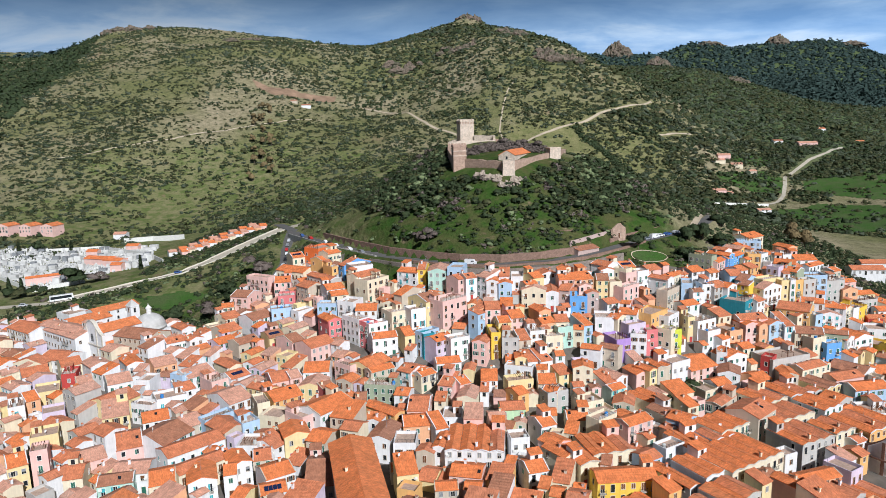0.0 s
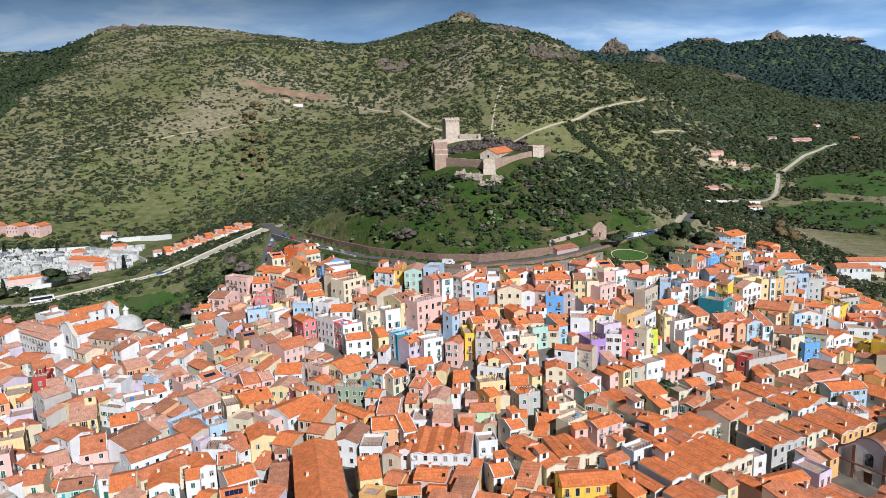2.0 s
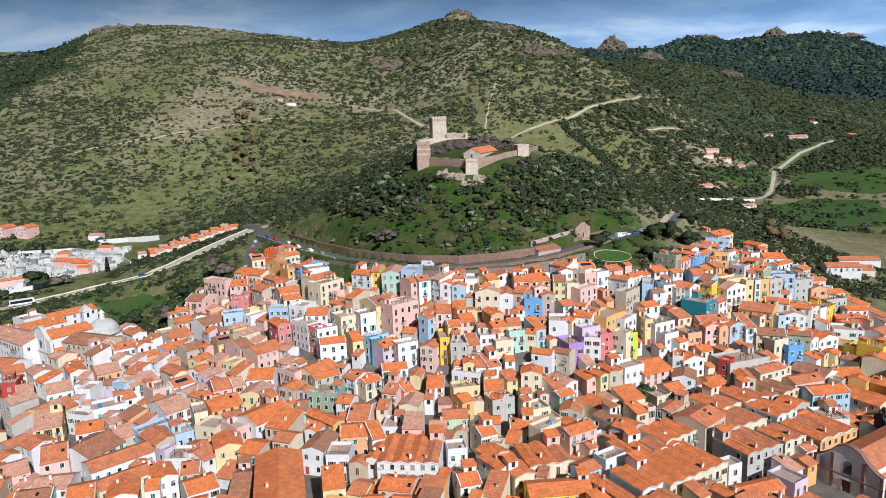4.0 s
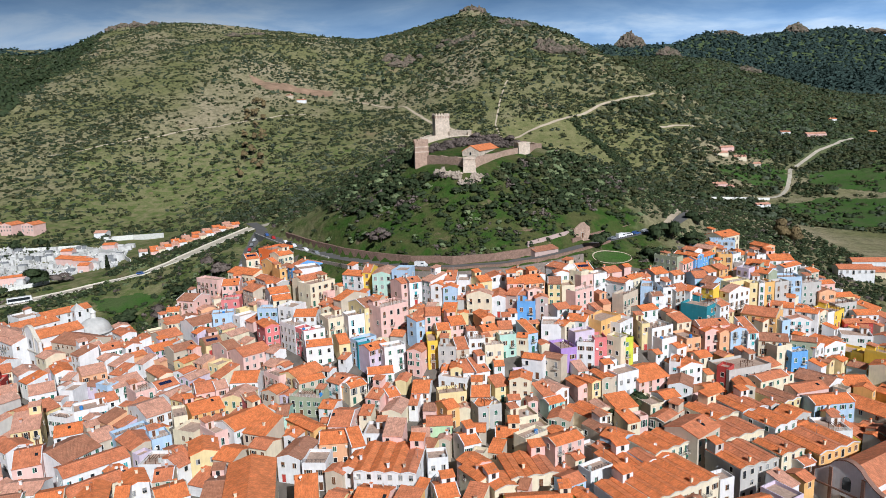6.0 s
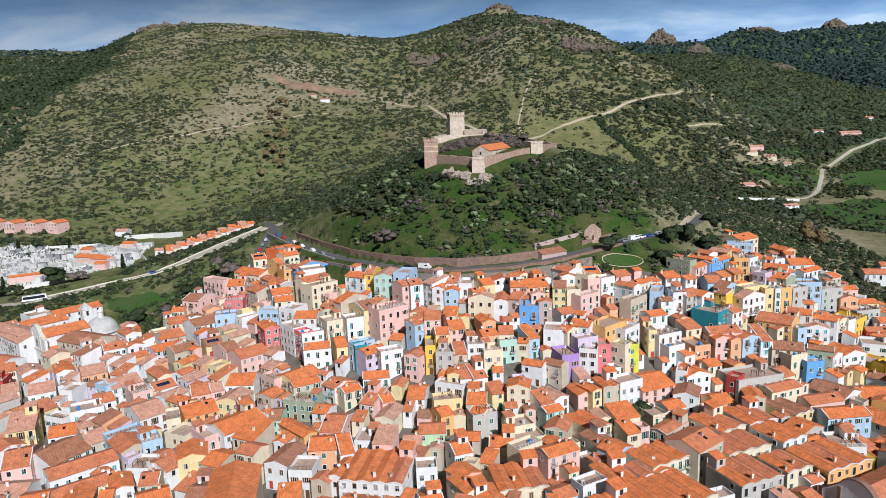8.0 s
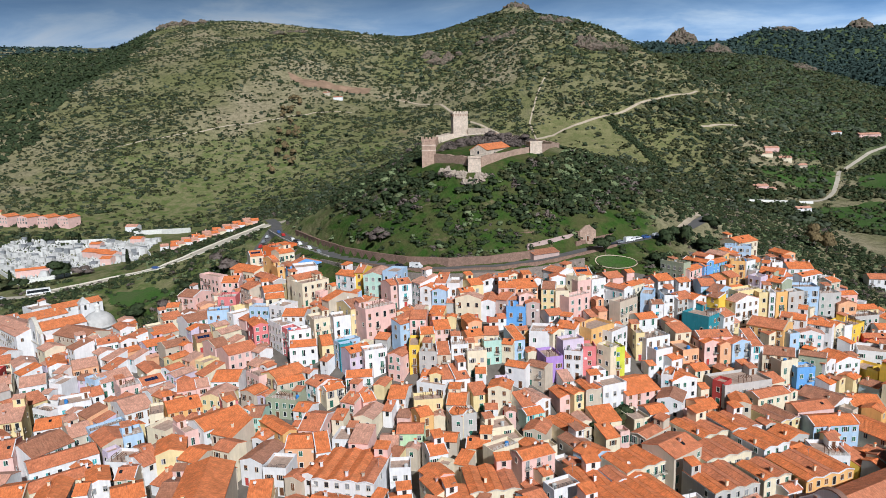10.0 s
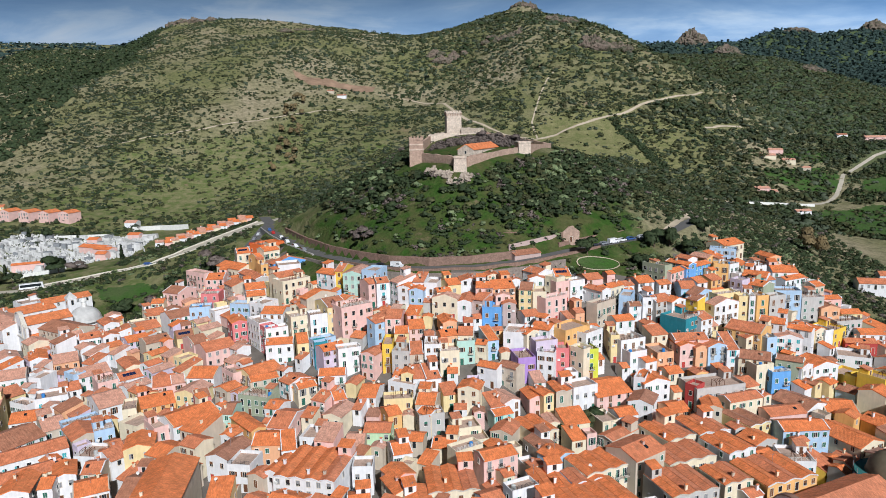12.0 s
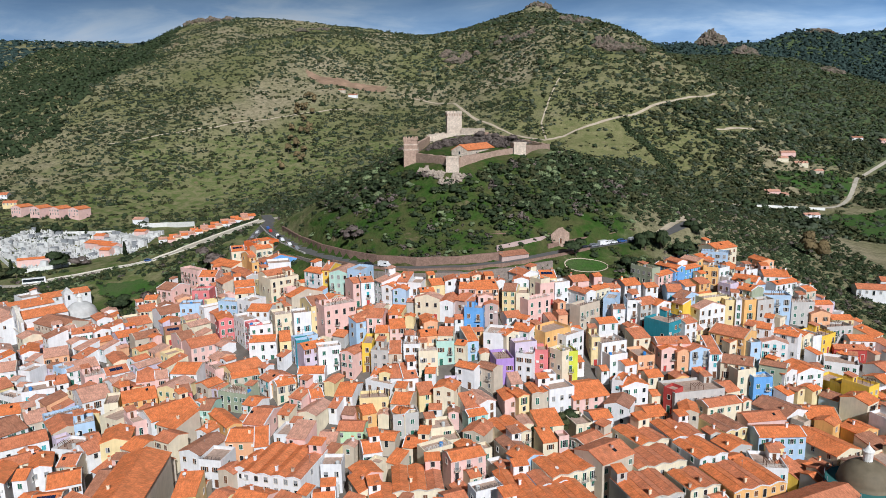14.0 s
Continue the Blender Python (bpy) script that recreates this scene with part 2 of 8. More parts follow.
def field_material():
    k = Nodes("meadow_grass", 0.97, 0.1)
    c = k.mix(k.ramp(k.noise(0.09, 6, 0.65), (0.40, (0, 0, 0)), (0.62, (1, 1, 1))), (0.050, 0.112, 0.022), (0.075, 0.108, 0.038))
    c = k.mix(k.ramp(k.noise(0.35, 6, 0.7), (0.58, (0, 0, 0)), (0.70, (1, 1, 1))), c, (0.050, 0.070, 0.028))
    c = k.shade(c, 0.7, 1.25, k.noise(1.2, 4, 0.7))
    return k.done(c, k.noise(1.0, 5, 0.7), 0.5)


FIELD = field_material()
BARE_EARTH = plain("bare_earth", (0.30, 0.20, 0.135), 0.97, 0.1, 0, 0.08, 0.6, 1.25)
MARBLE = plain("tomb_marble", (0.66, 0.65, 0.63), 0.8, 0.2, 0, 0.12, 0.55, 1.2)


def foliage(name, a, b, c):
    k = Nodes(name, 0.75, 0.2)
    tone = k.math("ADD", k.math("MULTIPLY", k.geo.outputs["Random Per Island"], 0.3), k.math("MULTIPLY", k.noise(0.45, 3, 0.6), 0.8))
    col = k.ramp(tone, (0.25, a), (0.55, b), (0.88, c))
    col = k.shade(col, 0.7, 1.25, k.noise(0.05, 4))
    return k.done(col)


LEAF_DARK = foliage("oak_leaves", (0.019, 0.031, 0.013), (0.033, 0.050, 0.020), (0.062, 0.079, 0.033))
LEAF_OLIVE = foliage("olive_leaves", (0.036, 0.050, 0.028), (0.062, 0.078, 0.046), (0.105, 0.120, 0.080))
LEAF_SCRUB = foliage("scrub_leaves", (0.026, 0.032, 0.013), (0.050, 0.057, 0.022), (0.105, 0.102, 0.045))
# far oak leaves, bluer and darker: haze and cloud shade put into the colour
LEAF_HAZE = foliage("hazed_oak_leaves", (0.018, 0.036, 0.031), (0.030, 0.053, 0.046), (0.052, 0.077, 0.062))
LEAF_BROWN = foliage("autumn_leaves", (0.12, 0.090, 0.042), (0.17, 0.125, 0.060), (0.24, 0.18, 0.09))
LEAF_BARE = foliage("bare_twigs", (0.09, 0.07, 0.06), (0.14, 0.11, 0.095), (0.20, 0.165, 0.145))
LEAF_CACTUS = foliage("cactus_pads", (0.10, 0.14, 0.07), (0.15, 0.19, 0.09), (0.22, 0.24, 0.12))
BARK = plain("bark", (0.12, 0.09, 0.065), 0.95)

# ---- building helpers ----


def link_bm(name, bm, mats, parent=None):
    me = bpy.data.meshes.new(name)
    bm.to_mesh(me)
    bm.free()
    for m in mats if isinstance(mats, (list, tuple)) else [mats]:
        me.materials.append(m)
    ob = new(name, me)
    if parent:
        ob.parent = parent
    return ob


def part(name, bm, material, parent, label=""):
    return tagged(link_bm(name, bm, material, parent), label)


def share(name, me, parent, m):
    """A part on a shared mesh, at the pose m in its thing's space."""
    ob = new(name, me)
    ob.parent = parent
    ob.matrix_basis = m
    return ob


def quad_box(bm, x0, x1, y0, y1, z0, z1, mat=0):
    v = [bm.verts.new(p) for p in ((x0, y0, z0), (x1, y0, z0), (x1, y1, z0), (x0, y1, z0), (x0, y0, z1), (x1, y0, z1), (x1, y1, z1), (x0, y1, z1))]
    for f in ((3, 2, 1, 0), (4, 5, 6, 7), (0, 1, 5, 4), (1, 2, 6, 5), (2, 3, 7, 6), (3, 0, 4, 7)):
        bm.faces.new([v[i] for i in f]).material_index = mat


def prism(bm, pts, z0, z1, mat=0):
    """An upright prism on a ground plan."""
    lo, hi = [bm.verts.new((*p, z0)) for p in pts], [bm.verts.new((*p, z1)) for p in pts]
    n = len(pts)
    bm.faces.new(hi).material_index = mat
    bm.faces.new(lo[::-1]).material_index = mat
    for i in range(n):
        bm.faces.new((lo[i], lo[(i + 1) % n], hi[(i + 1) % n], hi[i])).material_index = mat


def slab(bm, a, b, c, d, t, mat=0):
    """A tilted slab with the upper face a b c d and thickness t."""
    up = [bm.verts.new(p) for p in (a, b, c, d)]
    lo = [bm.verts.new((p[0], p[1], p[2] - t)) for p in (a, b, c, d)]
    bm.faces.new(up).material_index = mat
    bm.faces.new(lo[::-1]).material_index = mat
    for i in range(4):
        bm.faces.new((up[(i + 1) % 4], up[i], lo[i], lo[(i + 1) % 4])).material_index = mat


def mesh_from(name, verts, faces, mats, index=None):
    me = bpy.data.meshes.new(name)
    me.from_pydata(verts, [], faces)
    for m in mats if isinstance(mats, (list, tuple)) else [mats]:
        me.materials.append(m)
    if index is not None:
        me.polygons.foreach_set("material_index", index)
    me.update()
    return me


# ---- the lie of the land ----
# rounded swellings: east, north, height; a group of one breadth each
COUNTRY_A = [(-3000, -1500, 2.1), (-2000, -1500, 2.8), (-1000, -1500, -16.4), (0, -1500, 3.5), (1000, -1500, 5.5), (2000, -1500, -3.4), (3000, -1500, 3.9), (-3000, -500, 7.6), (-2000, -500, -6.1), (-1000, -500, 48.2), (0, -500, -3.3), (1000, -500, -1.7), (2000, -500, 7.6), (3000, -500, 3.4), (-3000, 500, -22.1), (-2000, 500, 8.3), (-1000, 500, -71.1), (0, 500, -19.7), (1000, 500, -8.7), (2000, 500, -5.1), (3000, 500, -17.3), (-3000, 1500, 86.8), (-2000, 1500, -62.6), (-1000, 1500, 191.5), (0, 1500, 68.7), (1000, 1500, 42.1), (2000, 1500, -0.8), (3000, 1500, 57.0), (-3000, 2500, 49.8), (-2000, 2500, -44.9)]
COUNTRY_B = [(-1000, 2500, 98.0), (0, 2500, -53.5), (1000, 2500, 78.1), (2000, 2500, -9.8), (3000, 2500, 46.1), (-3000, 3500, 42.9), (-2000, 3500, 30.9), (-1000, 3500, 12.3), (0, 3500, -33.9), (1000, 3500, 62.7), (2000, 3500, -15.5), (3000, 3500, 51.9), (-3000, 4500, 92.5), (-2000, 4500, 4.9), (-1000, 4500, 82.0), (0, 4500, 67.1), (1000, 4500, 48.1), (2000, 4500, 33.9), (3000, 4500, 86.7)]
HILLS_A = [(-1200, 400, -95.8), (-800, 400, -29.6), (-400, 400, -2.8), (0, 400, -14.3), (400, 400, -12.7), (800, 400, 57.1), (1200, 400, -11.6), (-1200, 800, 132.4), (-800, 800, -31.1), (-400, 800, -37.1), (0, 800, 7.4), (400, 800, -59.1), (800, 800, -50.4), (1200, 800, 4.0), (-1200, 1200, -151.5), (-800, 1200, -66.7), (-400, 1200, 85.8), (0, 1200, -30.6), (400, 1200, 118.8), (800, 1200, -105.1), (1200, 1200, 8.3), (-1200, 1600, -40.7), (-800, 1600, 133.8), (-400, 1600, 82.7), (0, 1600, 6.0), (400, 1600, 48.7), (800, 1600, 41.7), (1200, 1600, -21.0), (-1200, 2000, 10.3), (-800, 2000, -99.5)]
HILLS_B = [(-400, 2000, -188.7), (0, 2000, 96.1), (400, 2000, -260.7), (800, 2000, 33.4), (1200, 2000, -20.6), (-1200, 2400, -5.5), (-800, 2400, 40.4), (-400, 2400, -4.8), (0, 2400, 5.6), (400, 2400, -15.9), (800, 2400, 102.6), (1200, 2400, 24.6), (-1200, 2800, -23.0), (-800, 2800, -7.0), (-400, 2800, 5.7), (0, 2800, 21.8), (400, 2800, 8.3), (800, 2800, -12.4), (1200, 2800, -23.6)]
SLOPES_A = [(-94, 419, -17.6), (15, 400, 78.9), (60, 510, -5.4), (-63, 628, 6.8), (99, 791, -16.0), (50, 640, 19.3), (-211, 844, 3.4), (-378, 830, 5.0), (-241, 664, -25.0), (-364, 676, 13.0), (-254, 974, 19.4), (-490, 1049, 2.8), (-416, 1326, -30.6), (4, 1108, 7.4), (-82, 1022, -52.1), (51, 941, 24.2), (200, 890, 20.1), (455, 884, 7.2), (272, 628, 5.7), (-323, 547, -4.4), (536, 1276, -9.3), (200, 500, 4.8), (350, 750, -28.1), (400, 600, -4.1), (450, 700, 16.2), (350, 450, -2.3), (500, 500, -1.5), (600, 900, 13.4), (-280, 420, 6.8), (-450, 450, 6.0)]
SLOPES_B = [(-500, 600, -4.7), (-567, 900, 42.6), (479, 1400, 15.0), (299, 1300, -51.6), (300, 1100, -19.2), (351, 1000, -10.0), (465, 1000, 0.0), (-570, 1455, 2.4), (-301, 1380, -15.9), (-112, 1420, -65.6), (-1, 1430, 68.0), (109, 1350, -7.6), (136, 1150, 50.9)]
TOWN_A = [(10, 276, -0.0), (35, 280, -0.9), (72, 300, 0.6), (104, 308, -0.8), (111, 337, -0.6), (141, 373, 1.6), (-58, 339, -1.0), (-94, 419, -2.1), (-100, 385, -0.5), (-85, 360, -2.4), (-136, 370, 1.9), (-175, 345, 3.2), (-20, 300, -3.2), (30, 305, -1.2), (32, 332, 5.6), (5, 358, 4.2), (15, 400, 0.1), (45, 380, 3.2), (10, 457, 7.3), (80, 420, 4.5), (70, 370, 2.9), (30, 470, 7.5), (-10, 420, -0.3), (100, 370, 0.1), (110, 430, 3.0), (-40, 400, -0.6), (-60, 440, -3.8), (-30, 480, 2.9), (60, 510, -1.5), (-150, 500, 4.8)]
TOWN_B = [(-130, 440, 1.6), (222, 360, -4.0), (200, 500, 4.5), (180, 430, 0.1), (230, 450, -2.1), (-180, 120, 1.1), (-100, 120, 0.6), (0, 120, 0.2), (100, 120, 0.5), (200, 120, 0.9), (-250, 200, 0.9), (-150, 200, -0.4), (180, 180, 0.3), (280, 220, -0.9), (-132, 299, -3.6), (-160, 300, -1.1), (-115, 330, -8.9), (-150, 330, -3.6), (-200, 300, -0.0), (-230, 360, -0.0), (200, 240, -0.9), (205, 310, -0.4), (170, 345, 0.2), (-115, 264, 0.8), (-87, 272, -0.8), (-92, 298, 0.1), (-67, 260, -3.0), (-51, 313, -1.3), (-42, 290, -0.4), (-16, 275, 0.9)]
TOWN_C = [(22, 256, 2.6), (48, 249, 2.5), (70, 259, 0.1), (91, 273, -2.6), (118, 271, 0.4), (141, 319, 2.1), (127, 300, 1.0), (162, 308, 3.2), (145, 280, 1.3), (183, 296, -1.3), (171, 264, -5.9), (137, 257, 1.1), (112, 248, 1.1), (89, 244, -0.4), (60, 229, -1.3), (31, 230, 0.6), (-5, 250, 1.0), (-37, 252, -1.6), (-31, 228, -2.2), (-7, 219, -2.3), (-35, 203, 0.1), (-3, 179, -1.4), (19, 199, -3.2), (46, 197, -4.0), (26, 170, 1.2), (53, 170, 3.2), (70, 188, -1.8), (93, 220, -2.7), (96, 173, 1.5), (113, 200, -2.0)]
TOWN_D = [(131, 216, -1.3), (154, 231, -2.6), (-108, 209, -2.3), (-83, 195, -1.8), (-68, 214, -0.1), (-97, 234, -1.6), (-56, 175, -0.0), (-130, 234, 1.4), (16, 342, 1.6)]
CASTLE_ROCK = [(30, 335, 3.4), (20, 344, 1.2), (44, 351, 1.0)]
SWELLINGS = [(9, CASTLE_ROCK), (900, COUNTRY_A), (900, COUNTRY_B), (330, HILLS_A), (330, HILLS_B), (110, SLOPES_A), (110, SLOPES_B), (34, TOWN_A), (34, TOWN_B), (34, TOWN_C), (34, TOWN_D)]
# crests of the ridges: fall to the sides, points east, north, height
WEST_RIDGE = (0.5, [(-1032, 1500, 254), (-824, 1480, 248), (-758, 1470, 254), (-703, 1460, 272), (-659, 1451, 290), (-637, 1451, 295), (-570, 1455, 292), (-526, 1430, 280), (-417, 1340, 259), (-354, 1340, 253), (-301, 1380, 252), (-246, 1400, 252), (-200, 1420, 246), (-112, 1420, 247)])
MAIN_PEAK = (0.55, [(-112, 1420, 247), (-57, 1430, 264), (-1, 1430, 276), (27, 1430, 285), (50, 1432, 299), (65, 1432, 297), (81, 1430, 271), (109, 1350, 255), (136, 1150, 228), (161, 1100, 222), (179, 1080, 205), (194, 1060, 190)])
EAST_RIDGE = (0.4, [(354, 2100, 274), (497, 2250, 283), (548, 2260, 286), (595, 2260, 284), (758, 2500, 303), (904, 2600, 345), (962, 2600, 350), (1041, 2600, 328), (1128, 2600, 338), (1240, 2650, 346), (1289, 2650, 341), (1320, 2650, 349), (1394, 2650, 352), (1454, 2650, 338), (1510, 2650, 316), (1735, 2650, 244), (1975, 2650, 186), (2323, 2600, 131)])
FAR_PLATEAU = (0.3, [(-5260, 4000, 655), (-3227, 4000, 582), (-2304, 4000, 538), (-1662, 3900, 491)])
DARK_SLOPE = (0.35, [(-2518, 2300, 300), (-1744, 2200, 296), (-1381, 2100, 304), (-1016, 1900, 296), (-769, 1600, 288)])
CRESTS = [WEST_RIDGE, MAIN_PEAK, EAST_RIDGE, FAR_PLATEAU, DARK_SLOPE]
CASTLE_ROAD = [(-112, 462, 34), (-96, 430, 35), (-90, 410, 35.5), (-70, 372, 38), (-49, 339, 39), (-29, 314, 39.5), (-12, 298, 40), (4, 286, 40.5), (22, 280, 41), (40, 281, 41.5),
               (57, 287, 42.3), (70, 296, 43), (87, 312, 43.5), (104, 324, 44), (122, 336, 45), (140, 362, 47)]
TOWN_ROAD = [(-94, 418, 35.2), (-90, 385, 31), (-84, 355, 28.5), (-86, 330, 23), (-88, 312, 18)]
VALLEY_ROAD = [(-330, 330, 8), (-211, 357, 10), (-190, 372, 12), (-171, 384, 14.5), (-150, 384, 19), (-135, 392, 24), (-118, 418, 30), (-104, 436, 34.5), (-92, 480, 33), (-60, 560, 40), (-40, 620, 50)]
BENCHES = [(CASTLE_ROAD, 4.2, 4), (TOWN_ROAD, 3.6, 5), (VALLEY_ROAD, 4.5, 7)]


def along(x, y, pts):
    """Distance from a line of points and the height of the line there, for arrays x and y."""
    near, high = np.full(x.shape, 1e9), np.zeros(x.shape)
    for p, q in zip(pts, pts[1:]):
        dx, dy = q[0] - p[0], q[1] - p[1]
        u = np.clip(((x - p[0]) * dx + (y - p[1]) * dy) / (dx * dx + dy * dy), 0, 1)
        d = np.hypot(x - p[0] - u * dx, y - p[1] - u * dy)
        high = np.where(d < near, p[2] + u * (q[2] - p[2]), high)
        near = np.minimum(near, d)
    return near, high


def land(x, y):
    """Height of the ground, for arrays x and y."""
    x, y = np.atleast_1d(np.asarray(x, float)), np.atleast_1d(np.asarray(y, float))
    h = np.zeros(x.shape)
    for s, group in SWELLINGS:
        for cx, cy, a in group:
            h += a * np.exp(-((x - cx) ** 2 + (y - cy) ** 2) / (2 * s * s))
    for fall, pts in CRESTS:
        best = np.full(x.shape, -1e9)
        for p, q in zip(pts, pts[1:]):
            dx, dy = q[0] - p[0], q[1] - p[1]
            u = np.clip(((x - p[0]) * dx + (y - p[1]) * dy) / (dx * dx + dy * dy), 0, 1)
            best = np.maximum(best, p[2] + u * (q[2] - p[2]) - fall * np.hypot(x - p[0] - u * dx, y - p[1] - u * dy))
        d = np.maximum(14 - abs(h - best), 0)
        h = np.maximum(h, best) + d * d / 56
    for pts, half, soft in BENCHES:
        d, z = along(x, y, pts)
        f = np.clip((d - half) / soft, 0, 1)
        h = z + (h - z) * f * f * (3 - 2 * f)
    return h


def height(x, y):
    return float(land(x, y)[0])


def steps(*runs):
    """Grid lines: runs of (end, step) from a first place."""
    out = [runs[0]]
    for end, st in runs[1:]:
        while out[-1] < end - 1e-6:
            out.append(min(end, out[-1] + st))
    return np.array(out)


SHEET = {}


def surface(x, y):
    """Height of the finished ground sheet, for arrays x and y."""
    xs, ys, h = SHEET["xs"], SHEET["ys"], SHEET["h"]
    x, y = np.atleast_1d(np.asarray(x, float)), np.atleast_1d(np.asarray(y, float))
    i, j = np.clip(np.searchsorted(xs, x) - 1, 0, len(xs) - 2), np.clip(np.searchsorted(ys, y) - 1, 0, len(ys) - 2)
    u, v = (x - xs[i]) / (xs[i + 1] - xs[i]), (y - ys[j]) / (ys[j + 1] - ys[j])
    return (h[j, i] * (1 - u) + h[j, i + 1] * u) * (1 - v) + (h[j + 1, i] * (1 - u) + h[j + 1, i + 1] * u) * v


def build_ground():
    xs = steps(-4900, (-1600, 220), (-700, 40), (-240, 14), (260, 4), (700, 14), (1800, 40), (4900, 220))
    ys = steps(-1500, (60, 120), (480, 4), (1000, 9), (1560, 10), (2900, 30), (4900, 150))
    gx, gy = np.meshgrid(xs, ys)
    x, y = gx.ravel(), gy.ravel()
    h = land(x, y)
    far = np.clip((y - 430) / 400, 0, 1)
    wild = np.array([noise.fractal(Vector((a * 0.011, b * 0.011, 0.3)), 0.8, 2.1, 6) for a, b in zip(x, y)])
    h = h + wild * (0.25 + 5.0 * far) * np.clip((np.minimum(along(x, y, VALLEY_ROAD)[0], along(x, y, CASTLE_ROAD)[0]) - 6) / 20, 0, 1)
    SHEET.update(xs=xs, ys=ys, h=h.reshape(gx.shape))
    n, rows = len(xs), len(ys)
    faces = [(j * n + i, j * n + i + 1, (j + 1) * n + i + 1, (j + 1) * n + i) for j in range(rows - 1) for i in range(n - 1)]
    cx, cy = (gx[:-1, :-1] + gx[1:, 1:]).ravel() / 2, (gy[:-1, :-1] + gy[1:, 1:]).ravel() / 2
    idx = np.where(in_town(cx, cy), 1, 0).astype(np.int32)
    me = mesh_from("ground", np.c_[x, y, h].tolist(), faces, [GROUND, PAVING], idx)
    me.polygons.foreach_set("use_smooth", [True] * len(faces))
    return tagged(new("ground", me), "grassy scrub-covered hills and paved town slopes", "ground", kind="structure")


def in_town(x, y):
    """Whether a place lies among the houses."""
    x, y = np.atleast_1d(np.asarray(x, float)), np.atleast_1d(np.asarray(y, float))
    top = np.interp(x, TOWN_EDGE_X, TOWN_EDGE_Y)
    return (y < top) & (y > 60) & (x > -230) & (x < 240)


TOWN_EDGE_X = [-230, -170, -150, -125, -105, -92, -80, -68, -55, -42, -28, -12, 4, 22, 57, 75, 100, 112, 122, 150, 168, 178, 195, 215, 240]
TOWN_EDGE_Y = [318, 316, 310, 316, 285, 300, 330, 350, 333, 308, 288, 276, 272, 272, 278, 286, 292, 300, 318, 336, 338, 325, 300, 270, 250]
ground = build_ground()


def strip(name, pts, half, mat, lift=0.06, step=4.0):
    """A road laid over the ground along a line."""
    line = []
    for p, q in zip(pts, pts[1:]):
        n = max(1, int(math.dist(p[:2], q[:2]) / step))
        line += [tuple(p[i] + (q[i] - p[i]) * k / n for i in range(len(p))) for k in range(n)]
    line.append(tuple(pts[-1]))
    v, f = [], []
    for i, p in enumerate(line):
        a, b = line[max(0, i - 1)], line[min(len(line) - 1, i + 1)]
        d = Vector((b[0] - a[0], b[1] - a[1])).normalized()
        for s in (-1, -0.33, 0.33, 1):
            x, y = p[0] - d.y * s * half, p[1] + d.x * s * half
            v.append((x, y, (p[2] if len(p) > 2 else float(surface(x, y)[0])) + lift))
    for i in range(len(line) - 1):
        for k in range(3):
            a = i * 4 + k
            f.append((a, a + 4, a + 5, a + 1))
    me = mesh_from(name, v, [q[::-1] for q in f], mat)
    return new(name, me)

# ---- houses ----
OV, PITCH = 0.35, 0.32                # eaves' overhang, and rise of a roof for each metre


def window_mesh(name, w, h, shut, sill=True):
    """A window in one piece: surround, recessed pane and the leaves of a shutter, its back in the plane y = 0, facing -y, foot at z = 0."""
    t, xs, zs = 0.1, [], []
    xs = [-w / 2 - t, -w / 2, -0.03, 0.03, w / 2, w / 2 + t]
    zs = [-0.12, 0.0, h * 0.45, h, h + t]
    if shut == "open":
        xs = [-w - t] + xs + [w + t]
    out, cells = {}, {}
    for i in range(len(xs) - 1):
        for j in range(len(zs) - 1):
            k = i - 1 if shut == "open" else i
            if k in (-1, 5):
                d, m = (0.05, 2) if 1 <= j <= 2 else (0.0, 0)
            elif j == 0:
                d, m = (0.16 if sill else 0.05), 0
            elif j == 3 or k in (0, 4):
                d, m = 0.08, 0
            else:
                leaf = shut == "closed" or (shut == "half" and k == 1) or (shut == "roller" and j == 2)
                d, m = (0.055, 2) if leaf and (k != 2 or shut == "roller") else ((0.05, 0) if k == 2 and shut != "none" else (0.012, 1))
            cells[i, j] = (d, m)
    bm = bmesh.new()

    def v(i, j, d):
        key = (i, j, round(d, 4))
        if key not in out:
            out[key] = bm.verts.new((xs[i], -d, zs[j]))
        return out[key]
    for (i, j), (d, m) in cells.items():
        if d > 0:
            bm.faces.new((v(i, j, d), v(i + 1, j, d), v(i + 1, j + 1, d), v(i, j + 1, d))).material_index = m
        for di, dj, a, b in ((-1, 0, (i, j + 1), (i, j)), (1, 0, (i + 1, j), (i + 1, j + 1)), (0, -1, (i, j), (i + 1, j)), (0, 1, (i + 1, j + 1), (i, j + 1))):
            e = cells.get((i + di, j + dj), (0.0, 0))[0]
            if e < d:
                bm.faces.new((v(*b, d), v(*a, d), v(*a, e), v(*b, e))).material_index = 0
    me = bpy.data.meshes.new(name)
    bm.to_mesh(me)
    bm.free()
    return me


WINDOW_KINDS = {}
for _shut in ("closed", "half", "open", "roller", "none"):
    for _nm, _mat in (("brown", SHUT_BROWN), ("green", SHUT_GREEN), ("turquoise", SHUT_TEAL), ("grey", SHUT_GREY)):
        for _tall in (False, True):
            _me = window_mesh("window", 0.95, 2.05 if _tall else 1.35, _shut, not _tall)
            for _m in (TRIM if _nm in ("brown", "grey") else FRAME_W, GLASS, _mat):
                _me.materials.append(_m)
            WINDOW_KINDS[_shut, _nm, _tall] = _me


